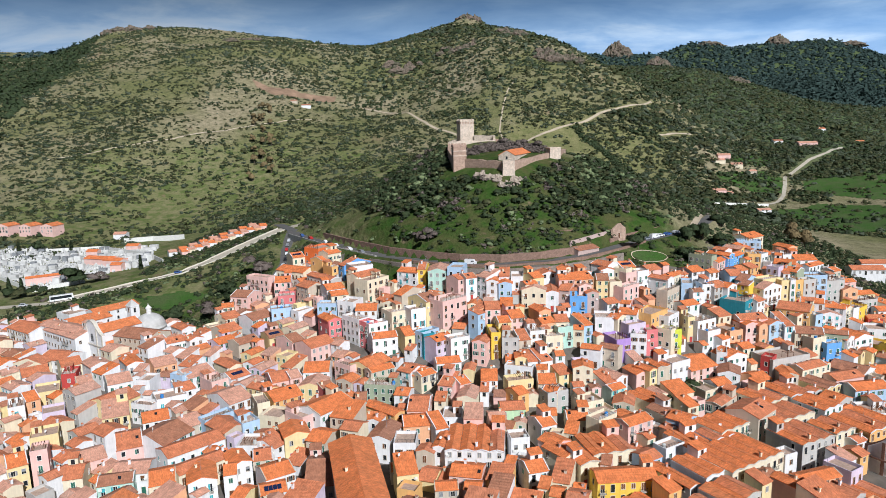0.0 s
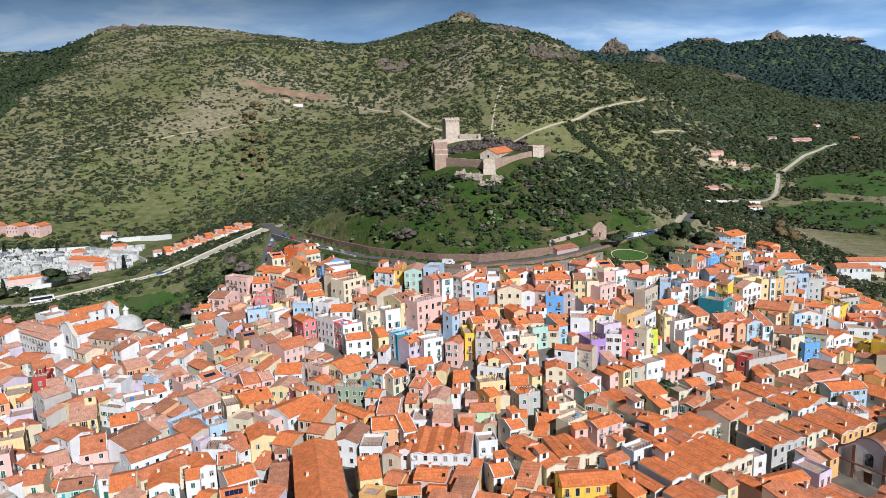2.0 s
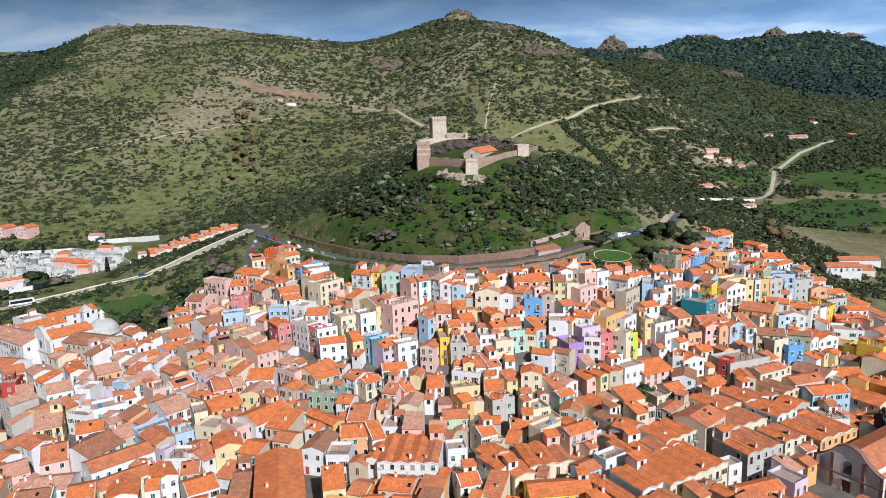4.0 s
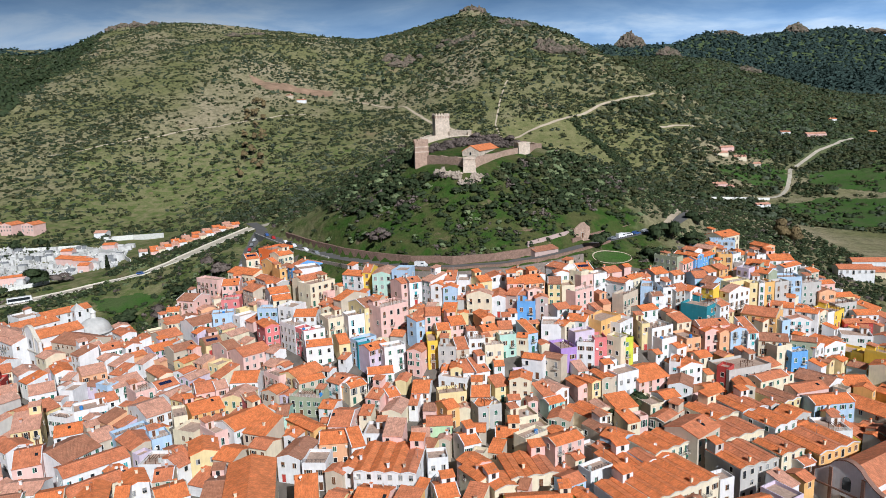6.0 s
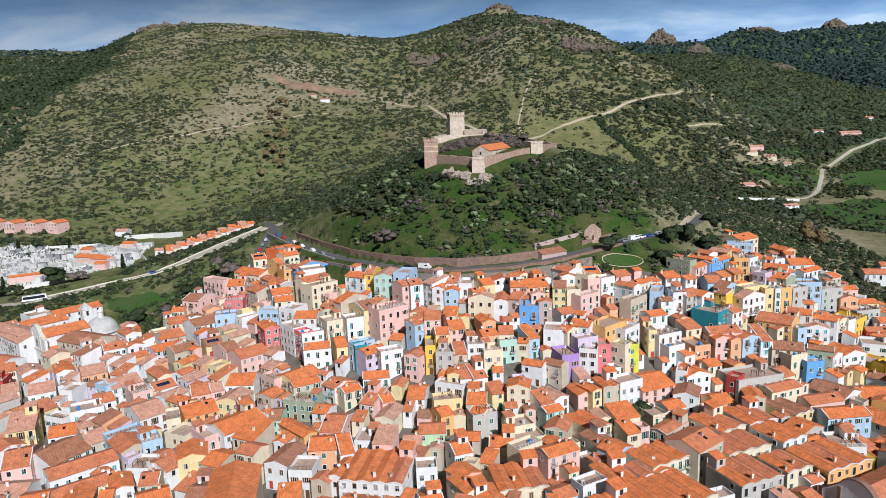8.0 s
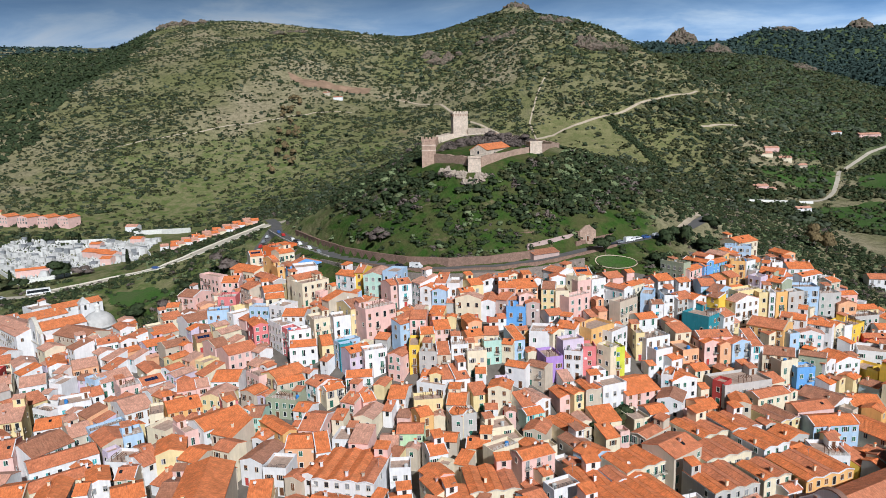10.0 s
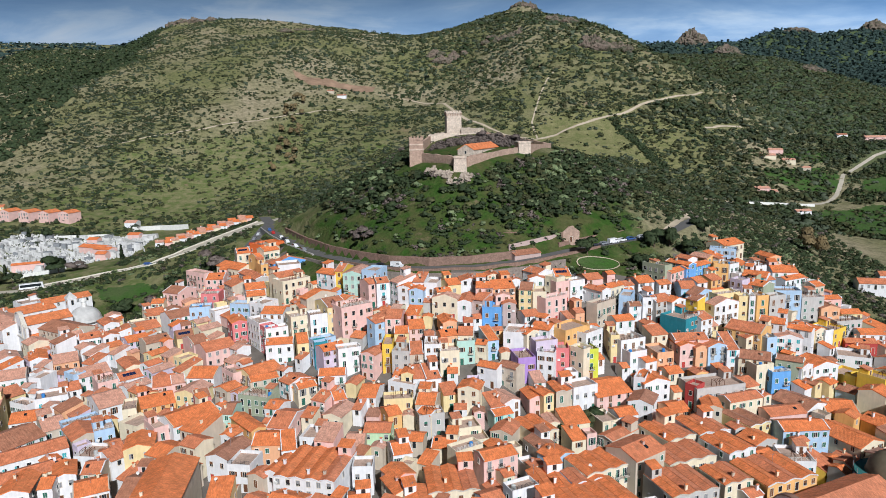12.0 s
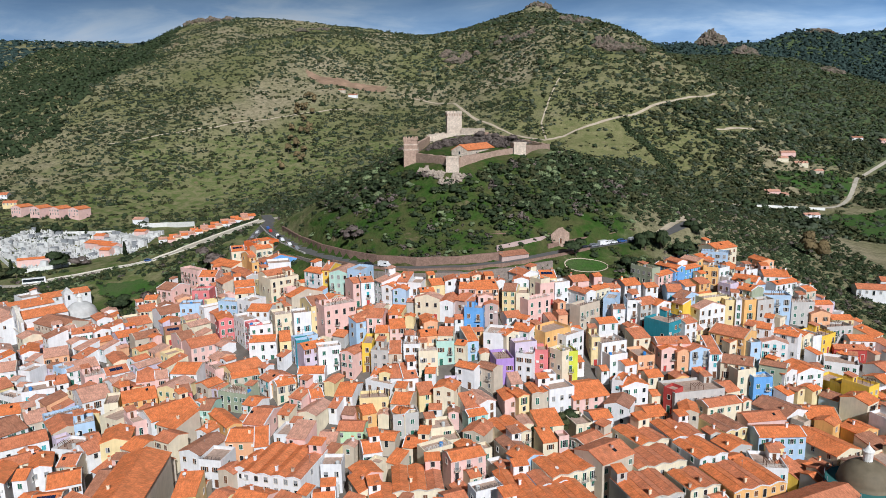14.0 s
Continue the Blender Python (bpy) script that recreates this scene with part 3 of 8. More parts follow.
def balcony_mesh(w):
    """A balcony: slab, and one lattice of iron bars bent round it."""
    bm = bmesh.new()
    quad_box(bm, -w / 2, w / 2, -0.85, 0.02, -0.14, 0.0, 0)
    path = [(-w / 2 + 0.02, -0.02), (-w / 2 + 0.02, -0.82), (w / 2 - 0.02, -0.82), (w / 2 - 0.02, -0.02)]
    pts = []
    for a, b in zip(path, path[1:]):
        n = max(2, int(math.dist(a, b) / 0.16))
        for k in range(n):
            for e in (0.0, 0.22):
                u = (k + e) / n
                pts.append((a[0] + (b[0] - a[0]) * u, a[1] + (b[1] - a[1]) * u))
    pts.append(path[-1])
    zs = (0.0, 0.06, 0.92, 0.98)
    cols = [[bm.verts.new((x, y, z)) for z in zs] for x, y in pts]
    for k, (a, b) in enumerate(zip(cols, cols[1:])):
        for r in range(3):
            if r != 1 or k % 2 == 0:
                bm.faces.new((a[r], b[r], b[r + 1], a[r + 1])).material_index = 1
    me = bpy.data.meshes.new("balcony")
    bm.to_mesh(me)
    bm.free()
    me.materials.append(TRIM)
    me.materials.append(IRON)
    return me


BALCONY = balcony_mesh(1.7)


def door_mesh(mat):
    bm = bmesh.new()
    for x0, x1, z0, z1 in ((-0.65, -0.52, 0, 2.35), (0.52, 0.65, 0, 2.35), (-0.52, 0.52, 2.22, 2.35)):
        quad_box(bm, x0, x1, -0.08, 0.02, z0, z1, 0)
    quad_box(bm, -0.52, 0.52, -0.02, 0.02, 0.0, 2.22, 1)
    for s in (-1, 1):
        quad_box(bm, min(s * 0.06, s * 0.46), max(s * 0.06, s * 0.46), -0.04, -0.02, 0.15, 1.0, 1)
        quad_box(bm, min(s * 0.06, s * 0.46), max(s * 0.06, s * 0.46), -0.04, -0.02, 1.15, 2.1, 1)
    me = bpy.data.meshes.new("door")
    bm.to_mesh(me)
    bm.free()
    me.materials.append(TRIM)
    me.materials.append(mat)
    return me


DOORS = [door_mesh(WOOD), door_mesh(SHUT_GREEN), door_mesh(WALLS["r"])]


def chimney_mesh(h, wall="w", cap="2"):
    bm = bmesh.new()
    quad_box(bm, -0.3, 0.3, -0.25, 0.25, -0.8, h, 0)
    quad_box(bm, -0.38, 0.38, -0.33, 0.33, h, h + 0.1, 0)
    for s in (-1, 1):
        quad_box(bm, min(s * 0.18, s * 0.3), max(s * 0.18, s * 0.3), -0.25, 0.25, h + 0.1, h + 0.35, 0)
    slab(bm, (-0.4, -0.36, h + 0.36), (0.4, -0.36, h + 0.36), (0.4, 0, h + 0.56), (-0.4, 0, h + 0.56), 0.06, 1)
    slab(bm, (0.4, 0.36, h + 0.36), (-0.4, 0.36, h + 0.36), (-0.4, 0, h + 0.56), (0.4, 0, h + 0.56), 0.06, 1)
    me = bpy.data.meshes.new("chimney")
    bm.to_mesh(me)
    bm.free()
    me.materials.append(WALLS[wall])
    me.materials.append(ROOFS[cap, 0])
    return me


CHIMNEYS = [chimney_mesh(0.5, "s", "3"), chimney_mesh(0.8, "c", "1"), chimney_mesh(0.6, "q", "2"), chimney_mesh(1.0, "w", "2")]


def dish_mesh():
    bm = bmesh.new()
    n, rings = 12, 3
    grid = []
    for r in range(1, rings + 1):
        q = 0.45 * r / rings
        grid.append([bm.verts.new((q * math.cos(2 * math.pi * i / n), -0.35 - 0.12 + q * q * -0.6, 1.0 + q * math.sin(2 * math.pi * i / n))) for i in range(n)])
    c = bm.verts.new((0, -0.47, 1.0))
    for i in range(n):
        bm.faces.new((c, grid[0][i], grid[0][(i + 1) % n]))
        for a, b in zip(grid, grid[1:]):
            bm.faces.new((a[i], b[i], b[(i + 1) % n], a[(i + 1) % n]))
    quad_box(bm, -0.025, 0.025, -0.44, -0.40, -0.4, 1.0)
    quad_box(bm, -0.02, 0.02, -0.8, -0.46, 0.75, 0.78)
    me = bpy.data.meshes.new("satellite_dish")
    bm.to_mesh(me)
    bm.free()
    me.materials.append(FRAME_W)
    return me


def aerial_mesh():
    bm = bmesh.new()
    quad_box(bm, -0.025, 0.025, -0.025, 0.025, -0.5, 2.6)
    quad_box(bm, -0.6, 0.6, -0.015, 0.015, 2.4, 2.43)
    for i in range(6):
        x = -0.55 + 0.22 * i
        quad_box(bm, x - 0.01, x + 0.01, -0.3, 0.3, 2.41, 2.43)
    me = bpy.data.meshes.new("aerial")
    bm.to_mesh(me)
    bm.free()
    me.materials.append(SHUT_GREY)
    return me


DISH, AERIAL = dish_mesh(), aerial_mesh()


def cistern_mesh(mat):
    bm = bmesh.new()
    bmesh.ops.create_cone(bm, cap_ends=True, segments=14, radius1=0.55, radius2=0.55, depth=1.1, matrix=Matrix.Translation((0, 0, 0.55)))
    bmesh.ops.create_cone(bm, cap_ends=True, segments=14, radius1=0.55, radius2=0.2, depth=0.2, matrix=Matrix.Translation((0, 0, 1.2)))
    me = bpy.data.meshes.new("water_tank")
    bm.to_mesh(me)
    bm.free()
    me.materials.append(mat)
    return me


CISTERNS = [cistern_mesh(plain("blue_plastic", (0.05, 0.22, 0.55), 0.5)), cistern_mesh(plain("grey_plastic", (0.5, 0.5, 0.48), 0.6))]
FOOTPRINTS = []


def corners(x, y, yaw, w, d, grow=0.0):
    """Plan corners of a house from the middle of its front."""
    c, s = math.cos(radians(yaw)), math.sin(radians(yaw))
    return [(x + c * u - s * v, y + s * u + c * v) for u, v in ((-w / 2 - grow, -grow), (w / 2 + grow, -grow), (w / 2 + grow, d + grow), (-w / 2 - grow, d + grow))]


def overlap(a, b):
    """Whether two plan rectangles overlap."""
    for p in (a, b):
        for i in (0, 1):
            nx, ny = p[i + 1][0] - p[i][0], p[i + 1][1] - p[i][1]
            ra, rb = [nx * q[0] + ny * q[1] for q in a], [nx * q[0] + ny * q[1] for q in b]
            if max(ra) <= min(rb) or max(rb) <= min(ra):
                return False
    return True


def free_plot(x, y, yaw, w, d, shrink=0.3):
    me = corners(x, y, yaw, w, d, -shrink)
    r = math.hypot(w, d)
    return not any(abs(cx - x) < r + cr and abs(cy - y) < r + cr and overlap(me, pts) for cx, cy, cr, pts in FOOTPRINTS)


def roof_height(kind, u, v, w, d, h):
    """Height of the roof over the plan point u, v of a house whose eaves are at h."""
    if kind == "X":
        return h + PITCH * min(v, d - v)
    if kind == "Y":
        return h + PITCH * min(u + w / 2, w / 2 - u)
    if kind == "M":
        return h + PITCH * 0.75 * v
    if kind == "Z":
        g = w / max(1, round(w / 4.4))
        q = (u + w / 2) % g
        return h + PITCH * 0.85 * min(q, g - q)
    return h


def gather(roots, name):
    """Many far houses as one mesh; their own objects go."""
    vs, fs, idx, mats, base = [], [], [], [], 0
    bpy.context.view_layer.update()
    for r in roots:
        for o in (r, *r.children_recursive):
            if o.type != "MESH":
                continue
            me, m = o.data, o.matrix_world
            vs += [tuple(m @ v.co) for v in me.vertices]
            slot = []
            for q in me.materials:
                if q not in mats:
                    mats.append(q)
                slot.append(mats.index(q))
            for f in me.polygons:
                fs.append([base + i for i in f.vertices])
                idx.append(slot[f.material_index])
            base += len(me.vertices)
    bpy.data.batch_remove([o for r in roots for o in (*r.children_recursive, r)])
    return new(name, mesh_from(name, vs, fs, mats, np.array(idx, np.int32)))


def box_mesh(name, mat, *boxes):
    bm = bmesh.new()
    for b in boxes:
        quad_box(bm, *b)
    me = bpy.data.meshes.new(name)
    bm.to_mesh(me)
    bm.free()
    me.materials.append(mat)
    return me


SKYLIGHT = box_mesh("skylight", GLASS, (-0.4, 0.4, -0.55, 0.55, -0.1, 0.1))
SOLAR = box_mesh("solar_panel", plain("solar_cells", (0.015, 0.025, 0.07), 0.25, 0.5), (-0.5, 0.5, -0.8, 0.8, 0.1, 0.16))
COOLER = box_mesh("air_conditioner", FRAME_W, (-0.42, 0.42, -0.34, 0.0, 0.0, 0.6), (-0.3, 0.3, -0.36, -0.34, 0.08, 0.52))
TABLE_TOP = box_mesh("pergola_beam", WOOD, (-0.05, 0.05, 0, 2.6, 2.1, 2.22))
POST = box_mesh("pergola_post", WOOD, (-0.06, 0.06, -0.06, 0.06, 0, 2.1))


def rail_mesh(length):
    """A white terrace rail: posts and three bars."""
    bm = bmesh.new()
    n = max(2, int(length / 1.1))
    for i in range(n + 1):
        q = -length / 2 + length * i / n
        quad_box(bm, q - 0.03, q + 0.03, -0.03, 0.03, 0, 0.95)
    for z in (0.25, 0.55, 0.9):
        quad_box(bm, -length / 2, length / 2, -0.02, 0.02, z, z + 0.05)
    return bm


def roof_clutter(root, kind, wall, roof, w, d, h, rnd):
    """What stands on the roofs: roof rooms with a little terrace, verges, skylights, panels, pergolas and cooling boxes."""
    W = w / 2
    if kind in "XM" and rnd.random() < 0.6:
        edging = WALLS["w" if rnd.random() < 0.6 else "s"]
        for s in (-1, 1):
            bm = bmesh.new()
            x0, x1 = (-W - 0.06, -W + 0.18) if s < 0 else (W - 0.18, W + 0.06)
            if kind == "M":
                slab(bm, (x0, -0.2, h + 0.3), (x1, -0.2, h + 0.3), (x1, d + 0.05, h + PITCH * 0.75 * d + 0.36), (x0, d + 0.05, h + PITCH * 0.75 * d + 0.36), 0.3)
            else:
                slab(bm, (x0, -0.25, h + 0.26), (x1, -0.25, h + 0.26), (x1, d / 2, h + PITCH * d / 2 + 0.34), (x0, d / 2, h + PITCH * d / 2 + 0.34), 0.3)
                slab(bm, (x1, d + 0.25, h + 0.26), (x0, d + 0.25, h + 0.26), (x0, d / 2, h + PITCH * d / 2 + 0.34), (x1, d / 2, h + PITCH * d / 2 + 0.34), 0.3)
            part("verge", bm, edging, root)
    if kind in "XMZ" and d > 6.5 and w > 4.6 and rnd.random() < 0.42:
        # a room on the roof and its terrace
        rw, rd, rh = rnd.uniform(2.4, min(4.2, w * 0.6)), rnd.uniform(2.4, 3.6), rnd.uniform(2.0, 2.5)
        side = rnd.choice((-1, 1))
        x0 = -W + 0.15 if side < 0 else W - 0.15 - rw
        y0 = d - rd - rnd.uniform(0.2, 1.0)
        base = h + (PITCH * 0.75 * (y0 + rd) if kind == "M" else PITCH * (d - y0) * 0.5 if kind == "X" else 0.6)
        top = base + rh
        bm = bmesh.new()
        quad_box(bm, x0, x0 + rw, y0, y0 + rd, h - 0.2, top)
        room = part("roof_room", bm, WALLS[wall if rnd.random() < 0.5 else rnd.choice("wwcp")], root)
        bm = bmesh.new()
        slab(bm, (x0 - 0.2, y0 - 0.25, top + 0.12), (x0 + rw + 0.2, y0 - 0.25, top + 0.12), (x0 + rw + 0.2, y0 + rd + 0.1, top + 0.75), (x0 - 0.2, y0 + rd + 0.1, top + 0.75), 0.14)
        quad_box(bm, x0, x0 + rw, y0 + rd - 0.2, y0 + rd, top, top + 0.55)
        part("tiles", bm, ROOFS[roof, 0], room)
        share("window", WINDOW_KINDS["none", "brown", False], room, pose(x0 + rw / 2, y0, top - rh * 0.5 - 0.5))
    if kind in "XMZ" and rnd.random() < 0.22:
        u, v = rnd.uniform(-W + 0.7, W - 0.7), rnd.uniform(0.18, 0.4) * d
        a = math.degrees(math.atan(PITCH * (0.75 if kind == "M" else 1)))
        if kind != "Z":
            share("skylight", SKYLIGHT, root, pose(u, v, roof_height(kind, u, v, w, d, h) + 0.24, a))
    if kind == "X" and w > 6 and rnd.random() < 0.05:
        a = math.degrees(math.atan(PITCH))
        for i in range(4):
            u, v = -1.7 + 1.06 * i, 0.25 * d
            share("solar_panel", SOLAR, root, pose(u, v, roof_height(kind, u, v, w, d, h) + 0.2, a))
    if kind == "F":
        if rnd.random() < 0.45:
            part("railing", rail_mesh(w - 0.3), FRAME_W if rnd.random() < 0.6 else IRON, root).matrix_basis = pose(0, 0.1, h + 0.95)
        if w > 4 and d > 5 and rnd.random() < 0.35:
            for i in range(5):
                share("pergola_beam", TABLE_TOP, root, pose(-1.4 + 0.7 * i, 0.5, h + 0.05))
            for u in (-1.4, 1.4):
                for v in (0.6, 3.0):
                    share("pergola_post", POST, root, pose(u, v, h + 0.05))
    if rnd.random() < 0.25:
        share("air_conditioner", COOLER, root, pose(rnd.choice((-1, 1)) * (W - 0.8), 0, h - rnd.uniform(1.4, 3.2)))


def house(x, y, z, yaw, w, d, h, wall="w", roof="2", kind="X", detail=2, shut="", group="town houses"):
    """A terraced town house: (x, y) the middle of its front's foot, z its ground, h the height of its eaves; it faces -y before the turn.
    kind: X ridge along the street, Y gable to the street, M single slope, F terrace, Z a row of parallel gables to the street."""
    rnd = random.Random(int(x * 13 + y * 7919 + w * 101))
    FOOTPRINTS.append((x, y, math.hypot(w, d), corners(x, y, yaw, w, d)))
    root = new({"F": "flat_roofed_house", "Y": "gabled_house", "Z": "many_gabled_house"}.get(kind, "house"))
    root.matrix_basis = pose(x, y, z, 0, 0, yaw)
    foot = min(float(surface(px, py)[0]) for px, py in corners(x, y, yaw, w, d)) - z - 0.6
    foot = min(foot, -0.6)
    bm = bmesh.new()
    W = w / 2
    ends = {"X": [(0, 0, h), (0, d / 2, h + PITCH * d / 2), (0, d, h)], "M": [(0, 0, h), (0, d, h + PITCH * 0.75 * d)], "F": [(0, 0, h), (0, d, h)]}.get(kind)
    gables = max(1, round(w / 4.4))
    g, rise = w / gables, PITCH * 0.85 * w / gables / 2
    if kind == "Z":
        f = [(-W, 0, foot), (W, 0, foot), (W, 0, h)]
        for i in range(gables):
            f.append((W - g * (i + 0.5), 0, h + rise))
            f.append((W - g * (i + 1), 0, h))
        a, b = [bm.verts.new(p) for p in f], [bm.verts.new((p[0], d, p[2])) for p in f]
    elif kind == "Y":
        f = [(-W, 0, foot), (W, 0, foot), (W, 0, h), (0, 0, h + PITCH * W), (-W, 0, h)]
        a, b = [bm.verts.new(p) for p in f], [bm.verts.new((p[0], d, p[2])) for p in f]
    else:
        f = [(0, 0, foot), (0, d, foot)] + ends[::-1]
        a, b = [bm.verts.new((W, p[1], p[2])) for p in f], [bm.verts.new((-W, p[1], p[2])) for p in f]
    bm.faces.new(a)
    bm.faces.new(b[::-1])
    for i in range(len(a)):
        j = (i + 1) % len(a)
        bm.faces.new((a[j], a[i], b[i], b[j]))
    part("wall", bm, WALLS[wall], root)
    bm, t, o = bmesh.new(), 0.22, OV
    e = 0.03
    if kind == "X":
        zt, ze = h + PITCH * d / 2 + t, h - PITCH * o + t
        slab(bm, (-W - e, -o, ze), (W + e, -o, ze), (W + e, d / 2, zt), (-W - e, d / 2, zt), t)
        slab(bm, (W + e, d + o, ze), (-W - e, d + o, ze), (-W - e, d / 2, zt), (W + e, d / 2, zt), t)
        quad_box(bm, -W - e, W + e, d / 2 - 0.14, d / 2 + 0.14, zt - 0.1, zt + 0.07)
    elif kind == "Y":
        zt, ze = h + PITCH * W + t, h - PITCH * o + t
        slab(bm, (-W - o, d + e, ze), (-W - o, -e, ze), (0, -e, zt), (0, d + e, zt), t)
        slab(bm, (W + o, -e, ze), (W + o, d + e, ze), (0, d + e, zt), (0, -e, zt), t)
        quad_box(bm, -0.14, 0.14, -e, d + e, zt - 0.1, zt + 0.07)
    elif kind == "Z":
        for i in range(gables):
            m0, zt, ze = -W + g * i, h + rise + t, h + t
            q = bm if i == 0 else bmesh.new()
            slab(q, (m0 + 0.06, d + e, ze), (m0 + 0.06, -o * 0.6, ze), (m0 + g / 2, -o * 0.6, zt), (m0 + g / 2, d + e, zt), t)
            slab(q, (m0 + g - 0.06, -o * 0.6, ze), (m0 + g - 0.06, d + e, ze), (m0 + g / 2, d + e, zt), (m0 + g / 2, -o * 0.6, zt), t)
            quad_box(q, m0 + g / 2 - 0.13, m0 + g / 2 + 0.13, -o * 0.6, d + e, zt - 0.1, zt + 0.07)
            if i:
                part("roof", q, ROOFS[rnd.choice((roof, roof, "1", "2")), 1], root)
    elif kind == "M":
        p = PITCH * 0.75
        slab(bm, (-W - e, -o, h - p * o + t), (W + e, -o, h - p * o + t), (W + e, d + e, h + p * (d + e) + t), (-W - e, d + e, h + p * (d + e) + t), t)
    if kind == "F":
        quad_box(bm, -W + 0.2, W - 0.2, 0.2, d - 0.2, h - 0.2, h + 0.05)
        part("terrace", bm, TERRACE, root)
        bm = bmesh.new()
        for x0, x1, y0, y1 in ((-W, W, 0, 0.2), (-W, W, d - 0.2, d), (-W, -W + 0.2, 0.2, d - 0.2), (W - 0.2, W, 0.2, d - 0.2)):
            quad_box(bm, x0, x1, y0, y1, h + 0.002, h + 0.95)
        part("parapet", bm, WALLS[wall], root)
        if d > 6 and rnd.random() < 0.6:
            bm = bmesh.new()
            x0 = -W + 0.25 if rnd.random() < 0.5 else W - 2.9
            quad_box(bm, x0, x0 + 2.65, d - 3.2, d - 0.25, h + 0.05, h + 2.3)
            slab(bm, (x0 - 0.2, d - 3.45, h + 2.42), (x0 + 2.85, d - 3.45, h + 2.42), (x0 + 2.85, d - 0.2, h + 2.95), (x0 - 0.2, d - 0.2, h + 2.95), 0.15, 1)
            hut = part("stair_hut", bm, [WALLS[wall], ROOFS["2", 0]], root)
            share("door", DOORS[0], hut, pose(x0 + 1.3, d - 3.2, h + 0.05) @ Matrix.Diagonal((0.8, 1, 0.85, 1)))
    else:
        part("roof", bm, ROOFS[roof, 1 if kind in "YZ" else 0], root)
    if detail < 1:
        return root
    colour = shut or rnd.choice(["brown", "brown", "green", "grey", "turquoise" if wall in "wbBm" else "brown", "green"])
    # front and flank windows, storey by storey
    n = max(1, round(h / 3.15))
    sh = h / n
    cols = max(1, int(w / 2.5))
    for s in range(n):
        for c in range(cols):
            px = -W + w * (c + 0.5) / cols
            zz = s * sh
            if s == 0:
                if c == (int(x) % cols) and detail > 1:
                    share("door", DOORS[int(abs(x) + y) % 3], root, pose(px, 0, 0.02))
                elif cols > 1 and detail > 1:
                    share("window", WINDOW_KINDS[rnd.choice(("closed", "none", "half")), colour, False], root, pose(px, 0, 1.0))
                continue
            if rnd.random() < 0.06:
                continue
            tall = rnd.random() < 0.35
            style = rnd.choice(("closed", "closed", "half", "none", "open", "roller"))
            share("window", WINDOW_KINDS[style, colour, tall], root, pose(px, 0, zz + (0.25 if tall else 0.95)))
            if tall and detail > 1 and rnd.random() < 0.6:
                share("balcony", BALCONY, root, pose(px, 0, zz + 0.18))
    if detail > 1:
        for side in (-1, 1):
            m = max(1, int(d / 4.0))
            for s in range(1, n):
                for c in range(m):
                    if rnd.random() < 0.45:
                        share("window", WINDOW_KINDS[rnd.choice(("closed", "none", "half")), colour, False], root,
                              pose(side * W, d * (c + 0.5) / m, s * sh + 0.95, 0, 0, 90 * side))
    if detail > 1:
        roof_clutter(root, kind, wall, roof, w, d, h, rnd)
    if kind == "Z":
        top = h + 0.24
        bm = bmesh.new()
        peaks = [(-W + g * i / 2, top + rise * (i % 2)) for i in range(2 * gables + 1)]
        rows = [[bm.verts.new((q, y, z - t0)) for y, t0 in ((-0.28, 0.0), (-0.02, 0.0), (-0.02, 0.2), (-0.28, 0.2))] for q, z in peaks]
        for a, b in zip(rows, rows[1:]):
            for k in range(4):
                bm.faces.new((a[k], b[k], b[(k + 1) % 4], a[(k + 1) % 4]))
        bm.faces.new(rows[0])
        bm.faces.new(rows[-1][::-1])
        part("gable_coping", bm, TRIM if wall in "sac" else WALLS["w"], root, "pale plastered gable coping")
    if kind == "Z" and detail > 1:
        for i in range(gables):
            if rnd.random() < 0.6:
                continue
            share("chimney", CHIMNEYS[rnd.randrange(4)], root, pose(-W + g * i + (0.5 if i else 0.6), rnd.uniform(0.1, 0.4) * d, h + 0.5))
    if kind not in "FZ" and rnd.random() < 0.5:
        u, v = rnd.uniform(-W + 0.6, W - 0.6), rnd.uniform(0.25 * d, 0.8 * d)
        share("chimney", CHIMNEYS[rnd.randrange(4)], root, pose(u, v, roof_height(kind, u, v, w, d, h) + 0.2))
    if detail > 1 and rnd.random() < 0.5:
        u, v = rnd.uniform(-W + 0.6, W - 0.6), rnd.uniform(0.3 * d, 0.8 * d)
        tall = rnd.random() < 0.55
        share("aerial" if tall else "satellite_dish", AERIAL if tall else DISH, root,
              pose(u, v, roof_height(kind, u, v, w, d, h) + 0.2, 0, 0, rnd.uniform(-40, 40)))
    if kind == "F" and detail > 1 and rnd.random() < 0.4:
        share("water_tank", CISTERNS[rnd.randrange(2)], root, pose(rnd.uniform(-W + 0.9, W - 0.9), rnd.uniform(1, d * 0.5), h + 0.05))
    top = {"F": "a flat roof terrace", "Y": "a gabled tile roof", "Z": "several parallel tile gables", "M": "a single-pitch tile roof", "X": "a pitched tile roof"}[kind]
    tagged(root, f"{WALL_WORDS[wall]} {n}-storey town house with {top}", "house", group)
    return root

